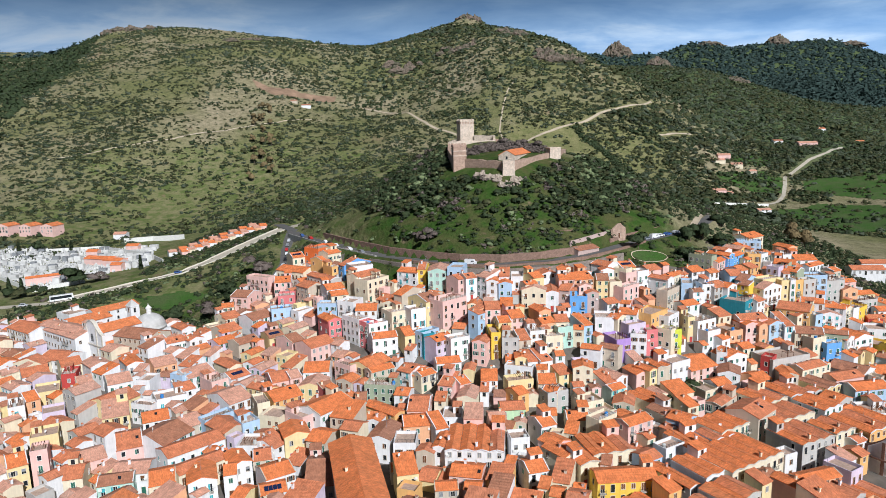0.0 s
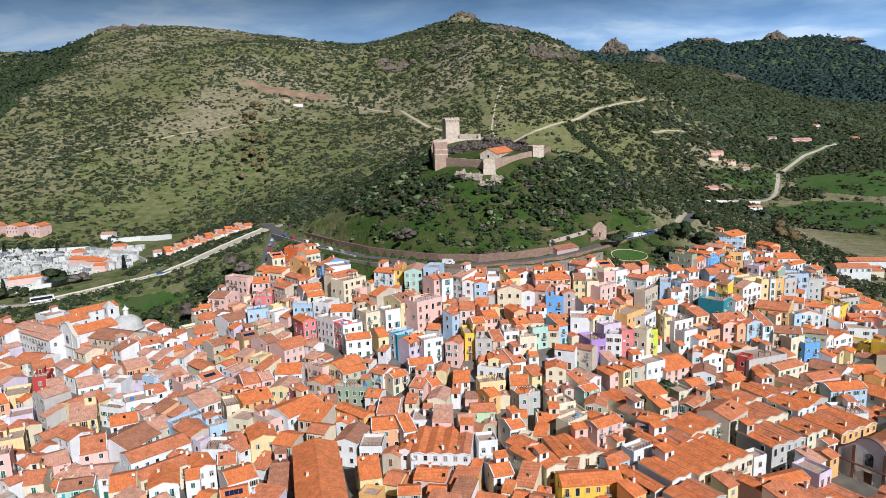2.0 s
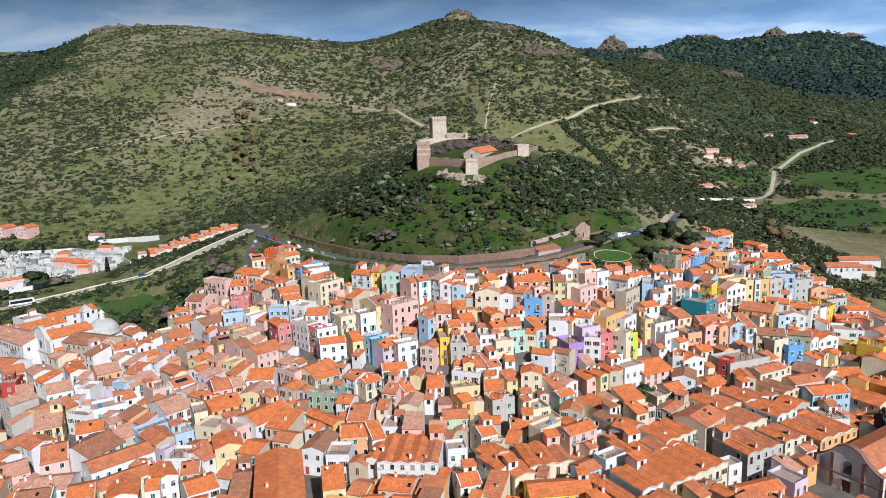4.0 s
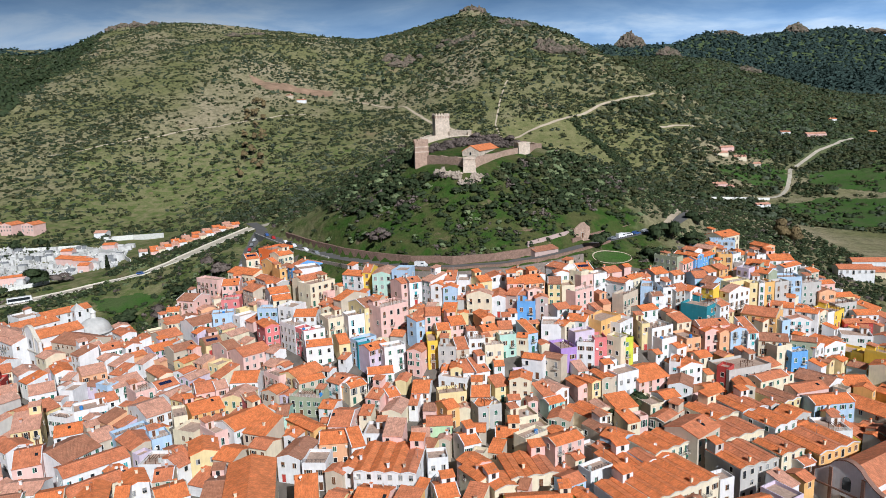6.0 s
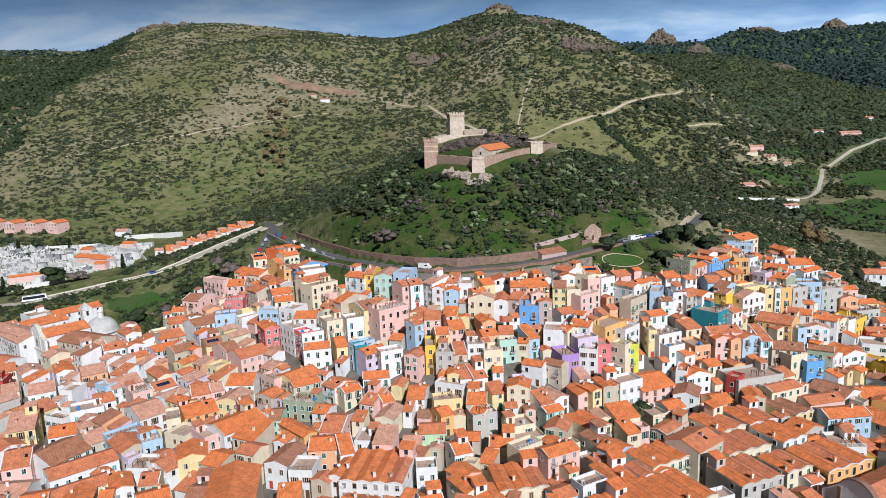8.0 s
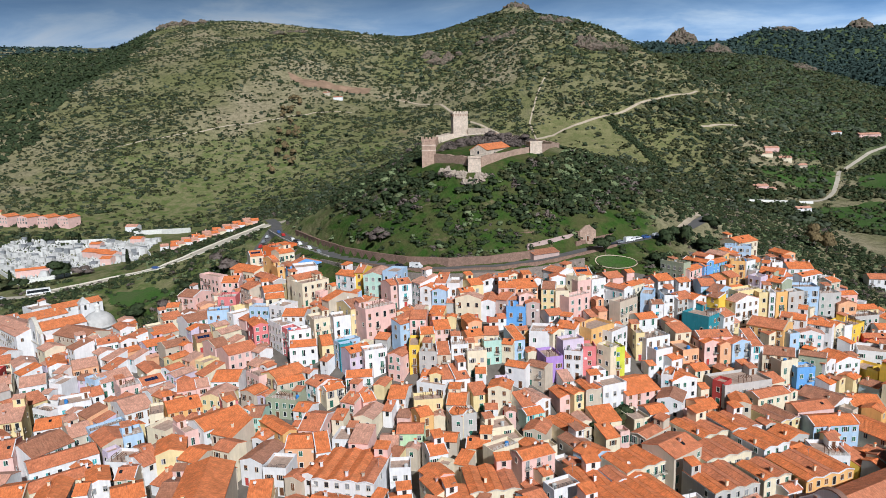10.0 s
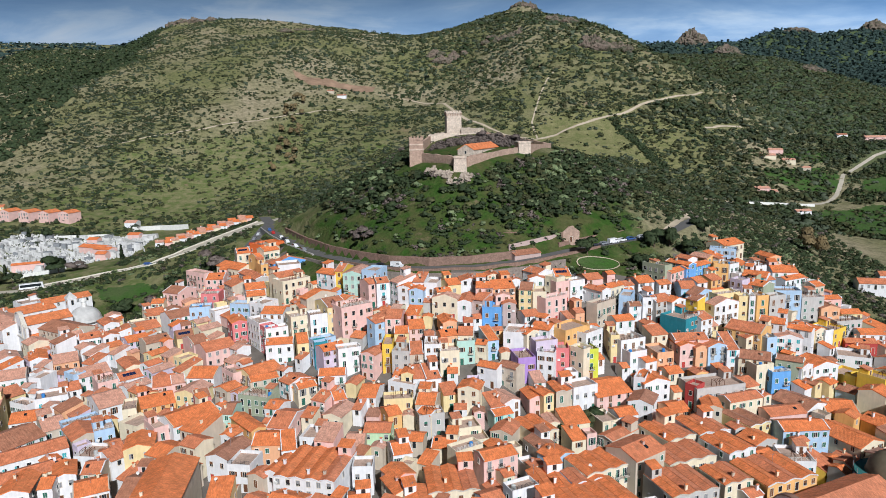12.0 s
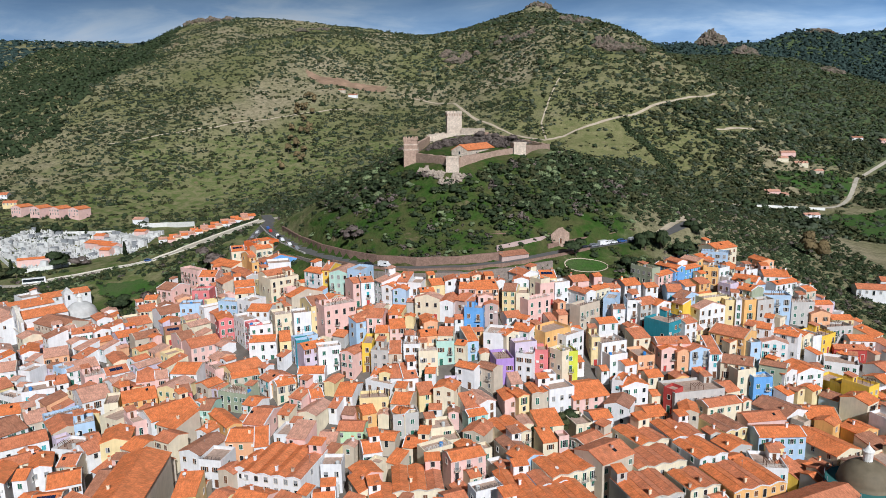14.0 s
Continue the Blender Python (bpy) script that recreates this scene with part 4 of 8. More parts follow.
# ---- the town, house by house ----
house(-13.6, 172.3, 4.3, 9, 5.6, 4.5, 3.9, "s", "1", "X")
house(59.8, 173.4, 5.6, 32, 7.3, 4.5, 6.4, "w", "1", "F")
house(-7.4, 176.7, 4.5, -18, 4.9, 4.5, 6.5, "s", "2", "Y")
house(-51.7, 176.9, 4.2, 14, 5.2, 7.5, 5.7, "s", "2", "X")
house(-57.9, 183.4, 4.2, -2, 6.2, 8.0, 5.8, "w", "2", "F")
house(-53.7, 185.3, 4.4, -33, 8.9, 4.5, 5.7, "w", "2", "Y")
house(-49.0, 186.8, 4.7, 48, 3.0, 11.5, 5.6, "e", "2", "X")
house(-2.5, 188.4, 5.2, 21, 4.1, 8.0, 7.3, "w", "1", "M")
house(69.6, 188.4, 5.6, 45, 6.6, 6.5, 7.6, "b", "1", "Y")
house(-9.7, 191.1, 5.5, 7, 8.4, 8.5, 6.7, "e", "1", "X")
house(14.1, 192.6, 6.0, 5, 5.2, 8.0, 6.1, "s", "4", "X")
house(65.7, 193.3, 6.0, 32, 6.1, 8.0, 6.8, "s", "3", "Z")
house(-63.9, 194.3, 4.3, 48, 7.8, 11.0, 6.7, "s", "2", "Y")
house(38.0, 194.4, 6.6, -2, 6.9, 7.0, 4.7, "c", "1", "X")
house(129.2, 196.1, 3.1, 1, 7.5, 9.0, 6.2, "w", "2", "F")
house(-60.0, 196.4, 4.6, 38, 5.4, 7.0, 6.9, "b", "2", "F")
house(46.1, 196.7, 6.9, 22, 8.4, 6.0, 4.9, "c", "2", "F")
house(-42.9, 197.3, 5.6, 48, 4.2, 9.0, 7.0, "p", "2", "F")
house(137.4, 198.3, 2.9, 44, 5.9, 12.0, 4.5, "Y", "2", "X")
house(19.0, 198.7, 7.1, 3, 7.6, 6.5, 6.1, "g", "2", "X")
house(-78.0, 199.9, 3.6, 46, 6.2, 10.5, 6.7, "s", "4", "X")
house(-15.5, 200.0, 6.6, 48, 4.4, 14.0, 5.6, "o", "1", "Y")
house(-10.0, 200.6, 6.8, -5, 6.8, 12.5, 5.9, "p", "2", "X")
house(52.9, 201.3, 7.5, -19, 6.1, 8.0, 5.3, "s", "2", "Y")
house(44.0, 201.6, 7.8, 22, 7.3, 7.0, 5.3, "c", "3", "F")
house(80.9, 202.4, 6.2, -45, 5.3, 11.5, 5.4, "s", "2", "Z")
house(65.6, 202.5, 7.2, 34, 7.6, 11.5, 5.6, "c", "1", "Z")
house(-71.3, 202.8, 4.3, 48, 10.2, 4.5, 6.6, "b", "2", "F")
house(4.8, 203.9, 8.0, -14, 5.7, 9.5, 7.0, "c", "4", "Y")
house(33.6, 204.7, 8.7, 22, 7.4, 5.5, 6.6, "a", "2", "F")
house(22.9, 205.5, 8.9, 32, 4.2, 6.5, 6.5, "o", "1", "X")
house(-92.6, 205.6, 3.3, 26, 8.0, 9.0, 6.1, "w", "1", "X")
house(31.1, 205.7, 9.0, -30, 5.1, 4.5, 6.8, "c", "1", "X")
house(-28.2, 207.2, 7.4, 4, 3.8, 8.5, 5.9, "m", "3", "X")
house(-59.0, 207.8, 5.6, 27, 4.0, 9.0, 7.1, "c", "2", "F")
house(53.6, 209.3, 9.4, 29, 6.1, 4.5, 5.3, "m", "1", "X")
house(31.0, 209.7, 10.2, -3, 6.0, 9.0, 6.7, "s", "1", "X")
house(83.4, 210.2, 7.3, 25, 5.1, 8.0, 5.0, "c", "1", "F")
house(153.1, 210.7, 2.7, 32, 9.5, 14.5, 5.4, "c", "1", "Y")
house(22.8, 211.5, 10.8, 12, 8.5, 5.5, 5.9, "y", "2", "F")
house(-1.5, 212.1, 10.0, -21, 5.2, 8.0, 6.1, "p", "2", "M")
house(51.7, 212.2, 10.3, 25, 4.5, 7.0, 5.5, "w", "2", "M")
house(5.0, 213.1, 10.6, 29, 4.1, 7.0, 5.7, "p", "1", "X")
house(12.8, 214.0, 11.3, -3, 5.5, 10.5, 5.5, "w", "1", "X")
house(-68.3, 214.4, 5.5, 48, 8.7, 13.5, 6.2, "w", "4", "X")
house(55.9, 214.5, 10.8, 36, 5.5, 9.0, 5.5, "w", "4", "Y")
house(-101.2, 214.8, 3.9, -17, 8.1, 4.5, 6.3, "w", "2", "F")
house(-23.0, 214.9, 9.3, -12, 10.3, 7.0, 5.5, "n", "2", "F")
house(-39.2, 215.7, 8.2, 36, 4.8, 4.5, 6.3, "P", "3", "M")
house(-115.4, 215.8, 4.1, -29, 11.1, 11.5, 7.1, "y", "2", "Y")
house(22.6, 217.9, 13.1, -20, 9.3, 4.5, 5.9, "w", "2", "F")
house(-46.2, 218.0, 7.9, -9, 7.8, 9.0, 6.6, "y", "4", "Y")
house(-92.4, 218.7, 4.6, 32, 9.7, 8.0, 6.4, "w", "2", "F")
house(-6.9, 219.1, 11.8, 38, 6.2, 4.5, 5.6, "c", "1", "X")
house(92.8, 220.0, 8.7, -21, 7.0, 8.5, 5.8, "w", "3", "Y")
house(28.0, 220.0, 14.1, 10, 4.1, 7.0, 6.6, "w", "2", "M")
house(32.2, 220.0, 14.1, 21, 4.7, 8.0, 6.7, "w", "2", "M")
house(113.6, 220.3, 6.8, -3, 5.0, 7.5, 6.7, "s", "1", "Y")
house(-11.4, 220.3, 11.8, -32, 3.8, 9.0, 4.7, "o", "1", "X")
house(-64.5, 221.0, 6.7, -30, 9.7, 5.0, 6.2, "y", "2", "X")
house(24.0, 221.2, 14.6, -3, 4.0, 6.5, 6.8, "y", "1", "Y")
house(-15.3, 222.0, 11.9, -36, 5.9, 8.0, 5.6, "w", "2", "X")
house(-0.1, 222.7, 13.7, 10, 8.5, 6.0, 6.3, "w", "1", "X")
house(-22.5, 224.3, 11.8, 35, 9.2, 4.5, 5.7, "s", "1", "X")
house(-56.7, 224.6, 8.0, 27, 7.5, 10.5, 6.3, "p", "2", "X")
house(136.1, 224.8, 5.4, 17, 12.1, 6.5, 4.7, "p", "2", "X")
house(-88.9, 225.3, 5.6, 44, 4.4, 8.5, 6.2, "w", "2", "X")
house(-52.3, 225.6, 8.6, 31, 4.3, 8.0, 6.4, "p", "4", "X")
house(47.9, 225.8, 15.8, -25, 6.9, 4.5, 6.7, "w", "1", "X")
house(54.0, 226.4, 15.4, -34, 7.0, 4.5, 7.0, "s", "3", "X")
house(124.7, 226.5, 7.1, 25, 11.9, 5.5, 6.6, "c", "2", "X")
house(21.0, 227.3, 17.2, -4, 5.8, 8.0, 8.5, "a", "2", "F")
house(26.0, 227.3, 17.4, 11, 4.2, 7.0, 8.4, "s", "2", "M")
house(10.3, 227.6, 16.7, -22, 5.0, 7.0, 8.5, "p", "2", "Y")
house(-45.8, 227.6, 9.8, 3, 9.2, 10.5, 6.3, "w", "1", "X")
house(-31.0, 227.9, 11.7, -38, 9.4, 11.5, 6.0, "y", "1", "Y")
house(36.2, 228.8, 17.9, 12, 6.1, 7.5, 7.6, "c", "2", "F")
house(109.1, 228.8, 9.4, -43, 3.8, 4.5, 6.8, "r", "2", "F")
house(-37.0, 229.1, 11.2, -40, 8.1, 4.5, 6.1, "p", "4", "F")
house(60.1, 229.3, 15.9, 19, 5.6, 9.0, 7.7, "v", "2", "F")
house(94.0, 229.4, 11.4, -20, 3.4, 8.0, 6.5, "w", "3", "F")
house(99.4, 229.5, 10.7, 21, 8.6, 8.0, 6.5, "w", "1", "Y")
house(118.2, 229.5, 8.6, 20, 16.5, 10.0, 7.0, "a", "3", "F")
house(-114.6, 229.8, 5.8, 33, 8.2, 10.5, 7.3, "w", "4", "X")
house(16.3, 229.9, 18.2, 6, 3.3, 10.0, 8.7, "Y", "2", "F")
house(4.0, 229.9, 17.1, 27, 7.4, 5.0, 8.4, "w", "2", "F")
house(30.7, 230.4, 18.8, 8, 5.3, 8.0, 8.2, "w", "2", "F")
house(-80.0, 230.6, 6.8, 45, 6.5, 9.0, 5.2, "p", "2", "F")
house(146.5, 231.0, 5.2, 38, 10.0, 12.0, 4.6, "w", "3", "Y")
house(153.9, 231.0, 4.2, 0, 9.5, 10.5, 4.1, "y", "1", "X")
house(-1.3, 231.6, 17.2, 40, 8.0, 6.5, 8.1, "l", "1", "X")
house(65.8, 231.8, 16.1, -15, 5.5, 4.5, 8.4, "w", "2", "F")
house(40.9, 233.8, 20.0, 14, 5.7, 4.5, 7.1, "m", "2", "F")
house(-96.6, 233.8, 6.5, -27, 6.0, 4.5, 6.6, "b", "2", "F")
house(71.2, 234.0, 16.2, 4, 4.1, 6.0, 9.0, "P", "2", "F")
house(45.5, 234.4, 19.9, -13, 3.7, 4.5, 6.9, "c", "1", "X")
house(-74.0, 234.5, 8.0, 46, 7.9, 8.0, 4.5, "w", "2", "X")
house(-6.8, 234.8, 17.7, 28, 4.3, 4.5, 7.9, "t", "2", "F")
house(75.6, 235.0, 15.9, -44, 5.3, 4.5, 9.2, "c", "2", "F")
house(66.3, 235.5, 17.6, 24, 7.4, 4.5, 9.5, "l", "2", "F")
house(80.2, 235.6, 15.4, 24, 4.9, 6.0, 9.0, "G", "2", "F")
house(19.9, 235.7, 21.2, 11, 4.7, 7.0, 8.5, "y", "1", "X")
house(35.3, 236.1, 21.5, 21, 5.6, 6.0, 7.5, "e", "1", "X")
house(-10.5, 236.4, 17.8, -48, 3.8, 8.0, 8.1, "b", "2", "F")
house(49.4, 236.8, 20.6, 24, 3.8, 8.5, 6.9, "b", "1", "M")
house(-88.7, 236.8, 7.3, 48, 10.7, 10.5, 5.4, "w", "4", "X")
house(-13.7, 237.3, 17.6, 23, 3.8, 10.5, 7.7, "y", "1", "X")
house(40.4, 237.5, 21.8, 3, 4.8, 8.5, 7.0, "c", "2", "X")
house(24.7, 237.9, 22.5, 16, 5.2, 9.5, 8.1, "p", "1", "X")
house(99.0, 238.5, 13.8, 33, 4.6, 4.5, 6.9, "w", "1", "X")
house(56.1, 239.4, 20.9, -9, 7.4, 9.0, 7.5, "w", "4", "F")
house(-22.7, 239.4, 16.7, 15, 9.2, 6.5, 7.3, "w", "1", "X")
house(62.1, 239.9, 20.2, 45, 5.8, 4.5, 8.9, "c", "1", "Y")
house(11.9, 239.9, 22.6, 48, 4.0, 4.5, 9.3, "b", "2", "M")
house(95.4, 240.4, 15.0, 29, 6.5, 5.0, 7.4, "w", "2", "F")
house(64.2, 241.5, 20.6, -26, 6.8, 7.0, 9.3, "w", "1", "X")
house(139.5, 241.5, 8.7, 12, 6.1, 4.5, 7.3, "B", "1", "F")
house(16.1, 241.6, 23.9, 2, 5.5, 9.5, 9.0, "p", "2", "X")
house(34.9, 241.9, 24.3, 20, 4.7, 8.5, 7.2, "e", "1", "Y")
house(-151.2, 242.2, 6.2, 36, 9.0, 10.5, 6.0, "w", "2", "X")
house(104.1, 242.2, 14.5, 20, 5.8, 9.0, 7.1, "e", "2", "F")
house(8.8, 242.4, 23.4, -48, 4.2, 7.0, 8.8, "e", "2", "M")
house(-77.9, 242.9, 9.2, 46, 5.6, 11.5, 4.1, "c", "2", "Y")
house(135.0, 243.1, 10.0, 22, 6.5, 4.5, 7.8, "c", "2", "F")
house(76.4, 243.2, 19.1, 43, 11.3, 8.0, 10.0, "o", "2", "F")
house(-104.0, 243.5, 7.7, 38, 8.2, 10.5, 6.7, "e", "4", "X")
house(81.8, 243.8, 18.4, 48, 8.8, 4.5, 9.4, "w", "2", "F")
house(172.9, 244.4, 3.7, 39, 5.7, 8.5, 9.9, "Y", "2", "F")
house(88.5, 244.4, 17.6, 9, 2.8, 9.0, 8.7, "y", "2", "F")
house(94.3, 244.8, 16.9, 28, 9.4, 8.0, 8.1, "w", "2", "F")
house(-115.7, 244.9, 7.5, 39, 5.7, 11.5, 7.0, "w", "1", "Y")
house(-46.1, 245.0, 14.0, 45, 10.8, 10.5, 6.0, "p", "2", "X")
house(-25.5, 245.6, 18.3, 31, 7.7, 4.5, 8.5, "w", "2", "F")
house(132.6, 245.9, 11.3, -18, 9.7, 8.5, 8.0, "c", "3", "X")
house(-31.1, 246.8, 17.5, -46, 5.7, 4.5, 9.4, "P", "2", "F")
house(-10.8, 246.9, 22.0, 29, 6.0, 6.0, 9.4, "w", "2", "F")
house(112.1, 247.6, 15.3, 16, 5.4, 8.0, 7.6, "p", "1", "Y")
house(116.5, 247.6, 14.7, 21, 4.4, 4.5, 7.7, "e", "2", "Y")
house(2.6, 247.7, 24.9, 41, 11.8, 8.0, 9.6, "p", "4", "F")
house(-129.9, 247.7, 7.3, 46, 7.3, 9.5, 6.1, "w", "4", "Y")
house(-17.5, 248.6, 21.2, 34, 7.5, 8.0, 9.0, "c", "2", "F")
house(126.6, 248.7, 13.3, 5, 3.8, 10.5, 8.3, "w", "2", "M")
house(121.9, 249.1, 14.3, 22, 7.2, 4.5, 8.1, "b", "2", "Y")
house(48.3, 249.2, 26.6, -5, 6.4, 6.5, 7.3, "B", "1", "F")
house(-141.8, 249.6, 6.9, 38, 7.2, 10.0, 6.1, "c", "2", "X")
house(144.6, 249.8, 10.0, -25, 8.2, 4.5, 7.7, "n", "3", "X")
house(150.4, 250.0, 8.7, 40, 6.7, 4.5, 7.0, "w", "2", "Y")
house(-5.2, 250.4, 24.6, 40, 7.2, 11.0, 9.8, "y", "3", "X")
house(113.9, 250.6, 16.2, 9, 11.3, 7.0, 7.8, "p", "2", "X")
house(38.9, 251.3, 28.6, -5, 4.7, 10.5, 7.4, "w", "2", "Y")
house(169.1, 251.6, 5.4, 19, 7.5, 4.5, 5.9, "Y", "2", "F")
house(32.1, 252.1, 29.3, -10, 9.0, 4.5, 7.6, "c", "4", "Y")
house(54.1, 252.1, 27.1, 4, 4.5, 4.5, 8.0, "q", "2", "Y")
house(-36.7, 252.2, 18.0, -45, 10.2, 5.0, 9.3, "w", "4", "F")
house(43.3, 252.5, 28.7, -25, 4.4, 5.5, 7.7, "q", "2", "M")
house(-56.8, 252.6, 14.1, 48, 6.0, 10.5, 5.2, "p", "3", "X")
house(157.7, 253.8, 8.1, 21, 9.8, 9.0, 6.4, "w", "1", "Y")
house(140.5, 254.6, 12.4, 25, 4.0, 4.5, 10.6, "b", "2", "F")
house(51.9, 255.1, 28.8, 13, 5.0, 4.5, 8.4, "p", "4", "Y")
house(169.8, 255.1, 6.0, 39, 8.5, 9.0, 4.1, "Y", "2", "F")
house(-43.0, 255.1, 17.5, 35, 5.3, 9.5, 8.9, "P", "1", "Y")
house(31.7, 255.4, 30.9, 22, 5.2, 4.5, 7.6, "c", "1", "X")
house(-162.1, 255.4, 5.9, -10, 12.8, 5.5, 6.1, "c", "2", "Y")
house(21.8, 255.5, 30.8, -6, 5.0, 5.5, 8.0, "b", "1", "Y")
house(-31.2, 256.5, 20.7, 0, 8.2, 8.5, 8.8, "w", "1", "X")
house(136.6, 256.8, 14.1, 22, 8.9, 4.5, 9.1, "c", "2", "Y")
house(17.1, 257.1, 31.1, -16, 4.7, 6.5, 8.3, "w", "1", "Y")
house(-22.4, 257.2, 23.2, -21, 5.3, 8.5, 8.8, "c", "1", "Y")
house(45.4, 257.5, 30.7, 2, 6.0, 7.0, 8.7, "p", "1", "X")
house(132.0, 258.2, 15.7, -36, 12.0, 10.5, 9.2, "o", "2", "X")
house(26.6, 258.6, 32.3, -6, 4.7, 9.0, 7.5, "w", "3", "F")
house(52.2, 258.8, 30.3, 18, 8.1, 10.5, 8.7, "e", "1", "X")
house(-12.9, 258.8, 26.2, 48, 12.6, 4.5, 9.4, "s", "1", "Y")
house(70.2, 258.8, 27.0, 40, 9.9, 4.5, 8.2, "p", "4", "F")
house(-155.2, 258.9, 6.2, -21, 13.1, 10.5, 6.0, "w", "2", "X")
house(34.9, 259.1, 32.4, 26, 4.8, 7.5, 7.7, "y", "1", "X")
house(64.4, 259.2, 28.3, 4, 4.7, 8.0, 8.4, "c", "4", "F")
house(-77.5, 259.8, 12.7, 48, 9.5, 8.0, 4.4, "s", "3", "X")
house(-66.7, 260.0, 14.3, 35, 6.2, 9.5, 4.5, "y", "3", "X")
house(9.3, 260.0, 31.4, 26, 4.8, 6.5, 9.0, "w", "2", "X")
house(13.1, 260.1, 32.0, -47, 5.2, 8.0, 8.6, "w", "4", "M")
house(5.5, 260.2, 30.9, 40, 3.5, 7.0, 9.1, "p", "2", "X")
house(59.7, 260.2, 29.6, -6, 5.0, 9.0, 8.5, "y", "3", "X")
house(116.8, 260.3, 19.5, 45, 10.4, 10.0, 8.5, "t", "1", "F")
house(21.9, 260.4, 33.0, -6, 4.1, 7.5, 7.6, "w", "2", "M")
house(121.2, 261.4, 19.1, 36, 5.6, 8.0, 8.9, "w", "2", "X")
house(-86.5, 261.5, 11.8, 48, 8.0, 8.0, 4.9, "l", "1", "X")
house(87.5, 262.1, 25.0, 48, 10.8, 4.5, 7.8, "s", "2", "F")
house(148.8, 262.3, 13.0, -9, 8.1, 4.5, 8.2, "w", "4", "Y")
house(97.5, 263.3, 23.8, 5, 4.2, 4.5, 8.0, "w", "3", "X")
house(-106.8, 263.4, 9.7, 37, 8.9, 7.0, 7.1, "w", "2", "X")
house(171.1, 264.3, 8.0, -18, 10.4, 9.0, 5.3, "w", "2", "F")
house(-115.1, 264.4, 8.9, 48, 8.0, 7.0, 7.8, "w", "4", "X")
house(-40.3, 264.8, 21.2, -24, 7.1, 8.0, 8.9, "w", "2", "F")
house(-99.9, 265.1, 10.7, 48, 6.0, 4.5, 6.4, "w", "2", "Y")
house(3.0, 265.5, 32.6, -15, 6.0, 9.0, 10.0, "b", "3", "F")
house(94.3, 266.9, 25.8, -17, 4.2, 9.0, 7.7, "b", "2", "F")
house(-47.9, 267.0, 20.1, -5, 7.8, 5.5, 8.8, "b", "2", "F")
house(144.5, 267.4, 16.0, -25, 8.5, 7.0, 9.0, "w", "1", "X")
house(103.1, 267.9, 24.7, 4, 4.8, 9.0, 7.9, "w", "3", "F")
house(-3.8, 267.9, 32.0, -6, 7.5, 11.5, 9.5, "m", "4", "Y")
house(108.4, 268.7, 24.2, 33, 7.9, 8.0, 8.0, "a", "2", "X")
house(73.0, 268.8, 30.6, 30, 6.1, 4.5, 7.5, "p", "4", "F")
house(83.4, 269.1, 28.6, -48, 9.1, 4.5, 7.5, "w", "2", "X")
house(153.7, 269.4, 14.1, -33, 9.3, 4.5, 8.1, "w", "1", "X")
house(63.5, 269.4, 32.8, 3, 5.4, 4.5, 7.1, "w", "2", "Y")
house(113.5, 269.9, 23.8, 39, 7.1, 7.0, 8.1, "w", "1", "Y")
house(68.6, 270.4, 32.2, -46, 5.7, 4.5, 7.2, "c", "4", "F")
house(78.2, 271.1, 30.5, 30, 6.2, 5.0, 7.5, "w", "2", "F")
house(-129.2, 271.2, 7.4, -23, 18.6, 12.5, 9.1, "s", "3", "X")
house(118.2, 271.3, 23.6, -48, 4.8, 4.5, 8.3, "Y", "3", "M")
house(159.1, 271.4, 13.3, 32, 4.9, 10.5, 7.5, "y", "1", "X")
house(130.3, 271.5, 21.2, 30, 11.3, 4.5, 9.4, "w", "4", "Y")
house(-87.4, 272.0, 13.4, 48, 8.3, 11.0, 4.7, "s", "2", "X")
house(90.9, 272.6, 28.7, 45, 12.6, 4.5, 7.4, "c", "1", "X")
house(-43.3, 272.7, 23.1, 22, 7.1, 6.5, 8.6, "c", "1", "X")
house(-10.2, 273.0, 32.4, -7, 3.5, 10.5, 9.0, "Y", "2", "X")
house(139.6, 273.9, 19.9, -6, 2.0, 9.0, 11.9, "w", "2", "F")
house(73.1, 274.0, 32.8, 11, 6.2, 9.5, 7.0, "y", "1", "X")
house(137.0, 274.6, 20.8, 7, 3.8, 4.5, 10.9, "y", "2", "F")
house(61.5, 274.8, 35.5, -48, 8.6, 7.0, 5.4, "w", "2", "X")
house(-16.1, 274.9, 31.5, -29, 9.6, 7.0, 8.5, "w", "1", "X")
house(163.9, 275.0, 13.2, 31, 5.1, 10.5, 7.1, "c", "1", "Y")
house(-68.1, 275.9, 18.1, 18, 8.1, 6.0, 6.9, "b", "2", "F")
house(167.2, 275.9, 12.5, 29, 4.0, 7.0, 6.6, "w", "2", "F")
house(-28.0, 276.1, 28.5, 48, 12.0, 8.0, 8.1, "c", "4", "F")
house(-76.0, 276.6, 16.5, 48, 10.2, 10.5, 5.4, "w", "3", "X")
house(132.3, 276.9, 22.9, 26, 10.0, 5.5, 9.2, "y", "2", "F")
house(124.1, 277.2, 24.8, 45, 10.2, 4.5, 8.1, "b", "3", "Y")
house(-107.5, 277.9, 10.3, 48, 5.9, 9.5, 7.5, "w", "2", "Y")
house(179.6, 278.8, 10.3, -1, 10.9, 5.0, 4.1, "r", "2", "X")
house(-45.9, 279.2, 24.5, 28, 7.8, 8.5, 8.3, "w", "1", "X")
house(118.9, 279.5, 26.7, 3, 5.6, 9.5, 7.3, "b", "2", "X")
house(172.4, 279.8, 12.4, 40, 8.5, 9.0, 6.0, "Y", "2", "F")
house(145.3, 280.4, 20.8, 17, 4.6, 8.0, 9.6, "o", "2", "F")
house(-163.4, 280.7, 5.1, -35, 26.0, 12.5, 10.8, "w", "4", "X")
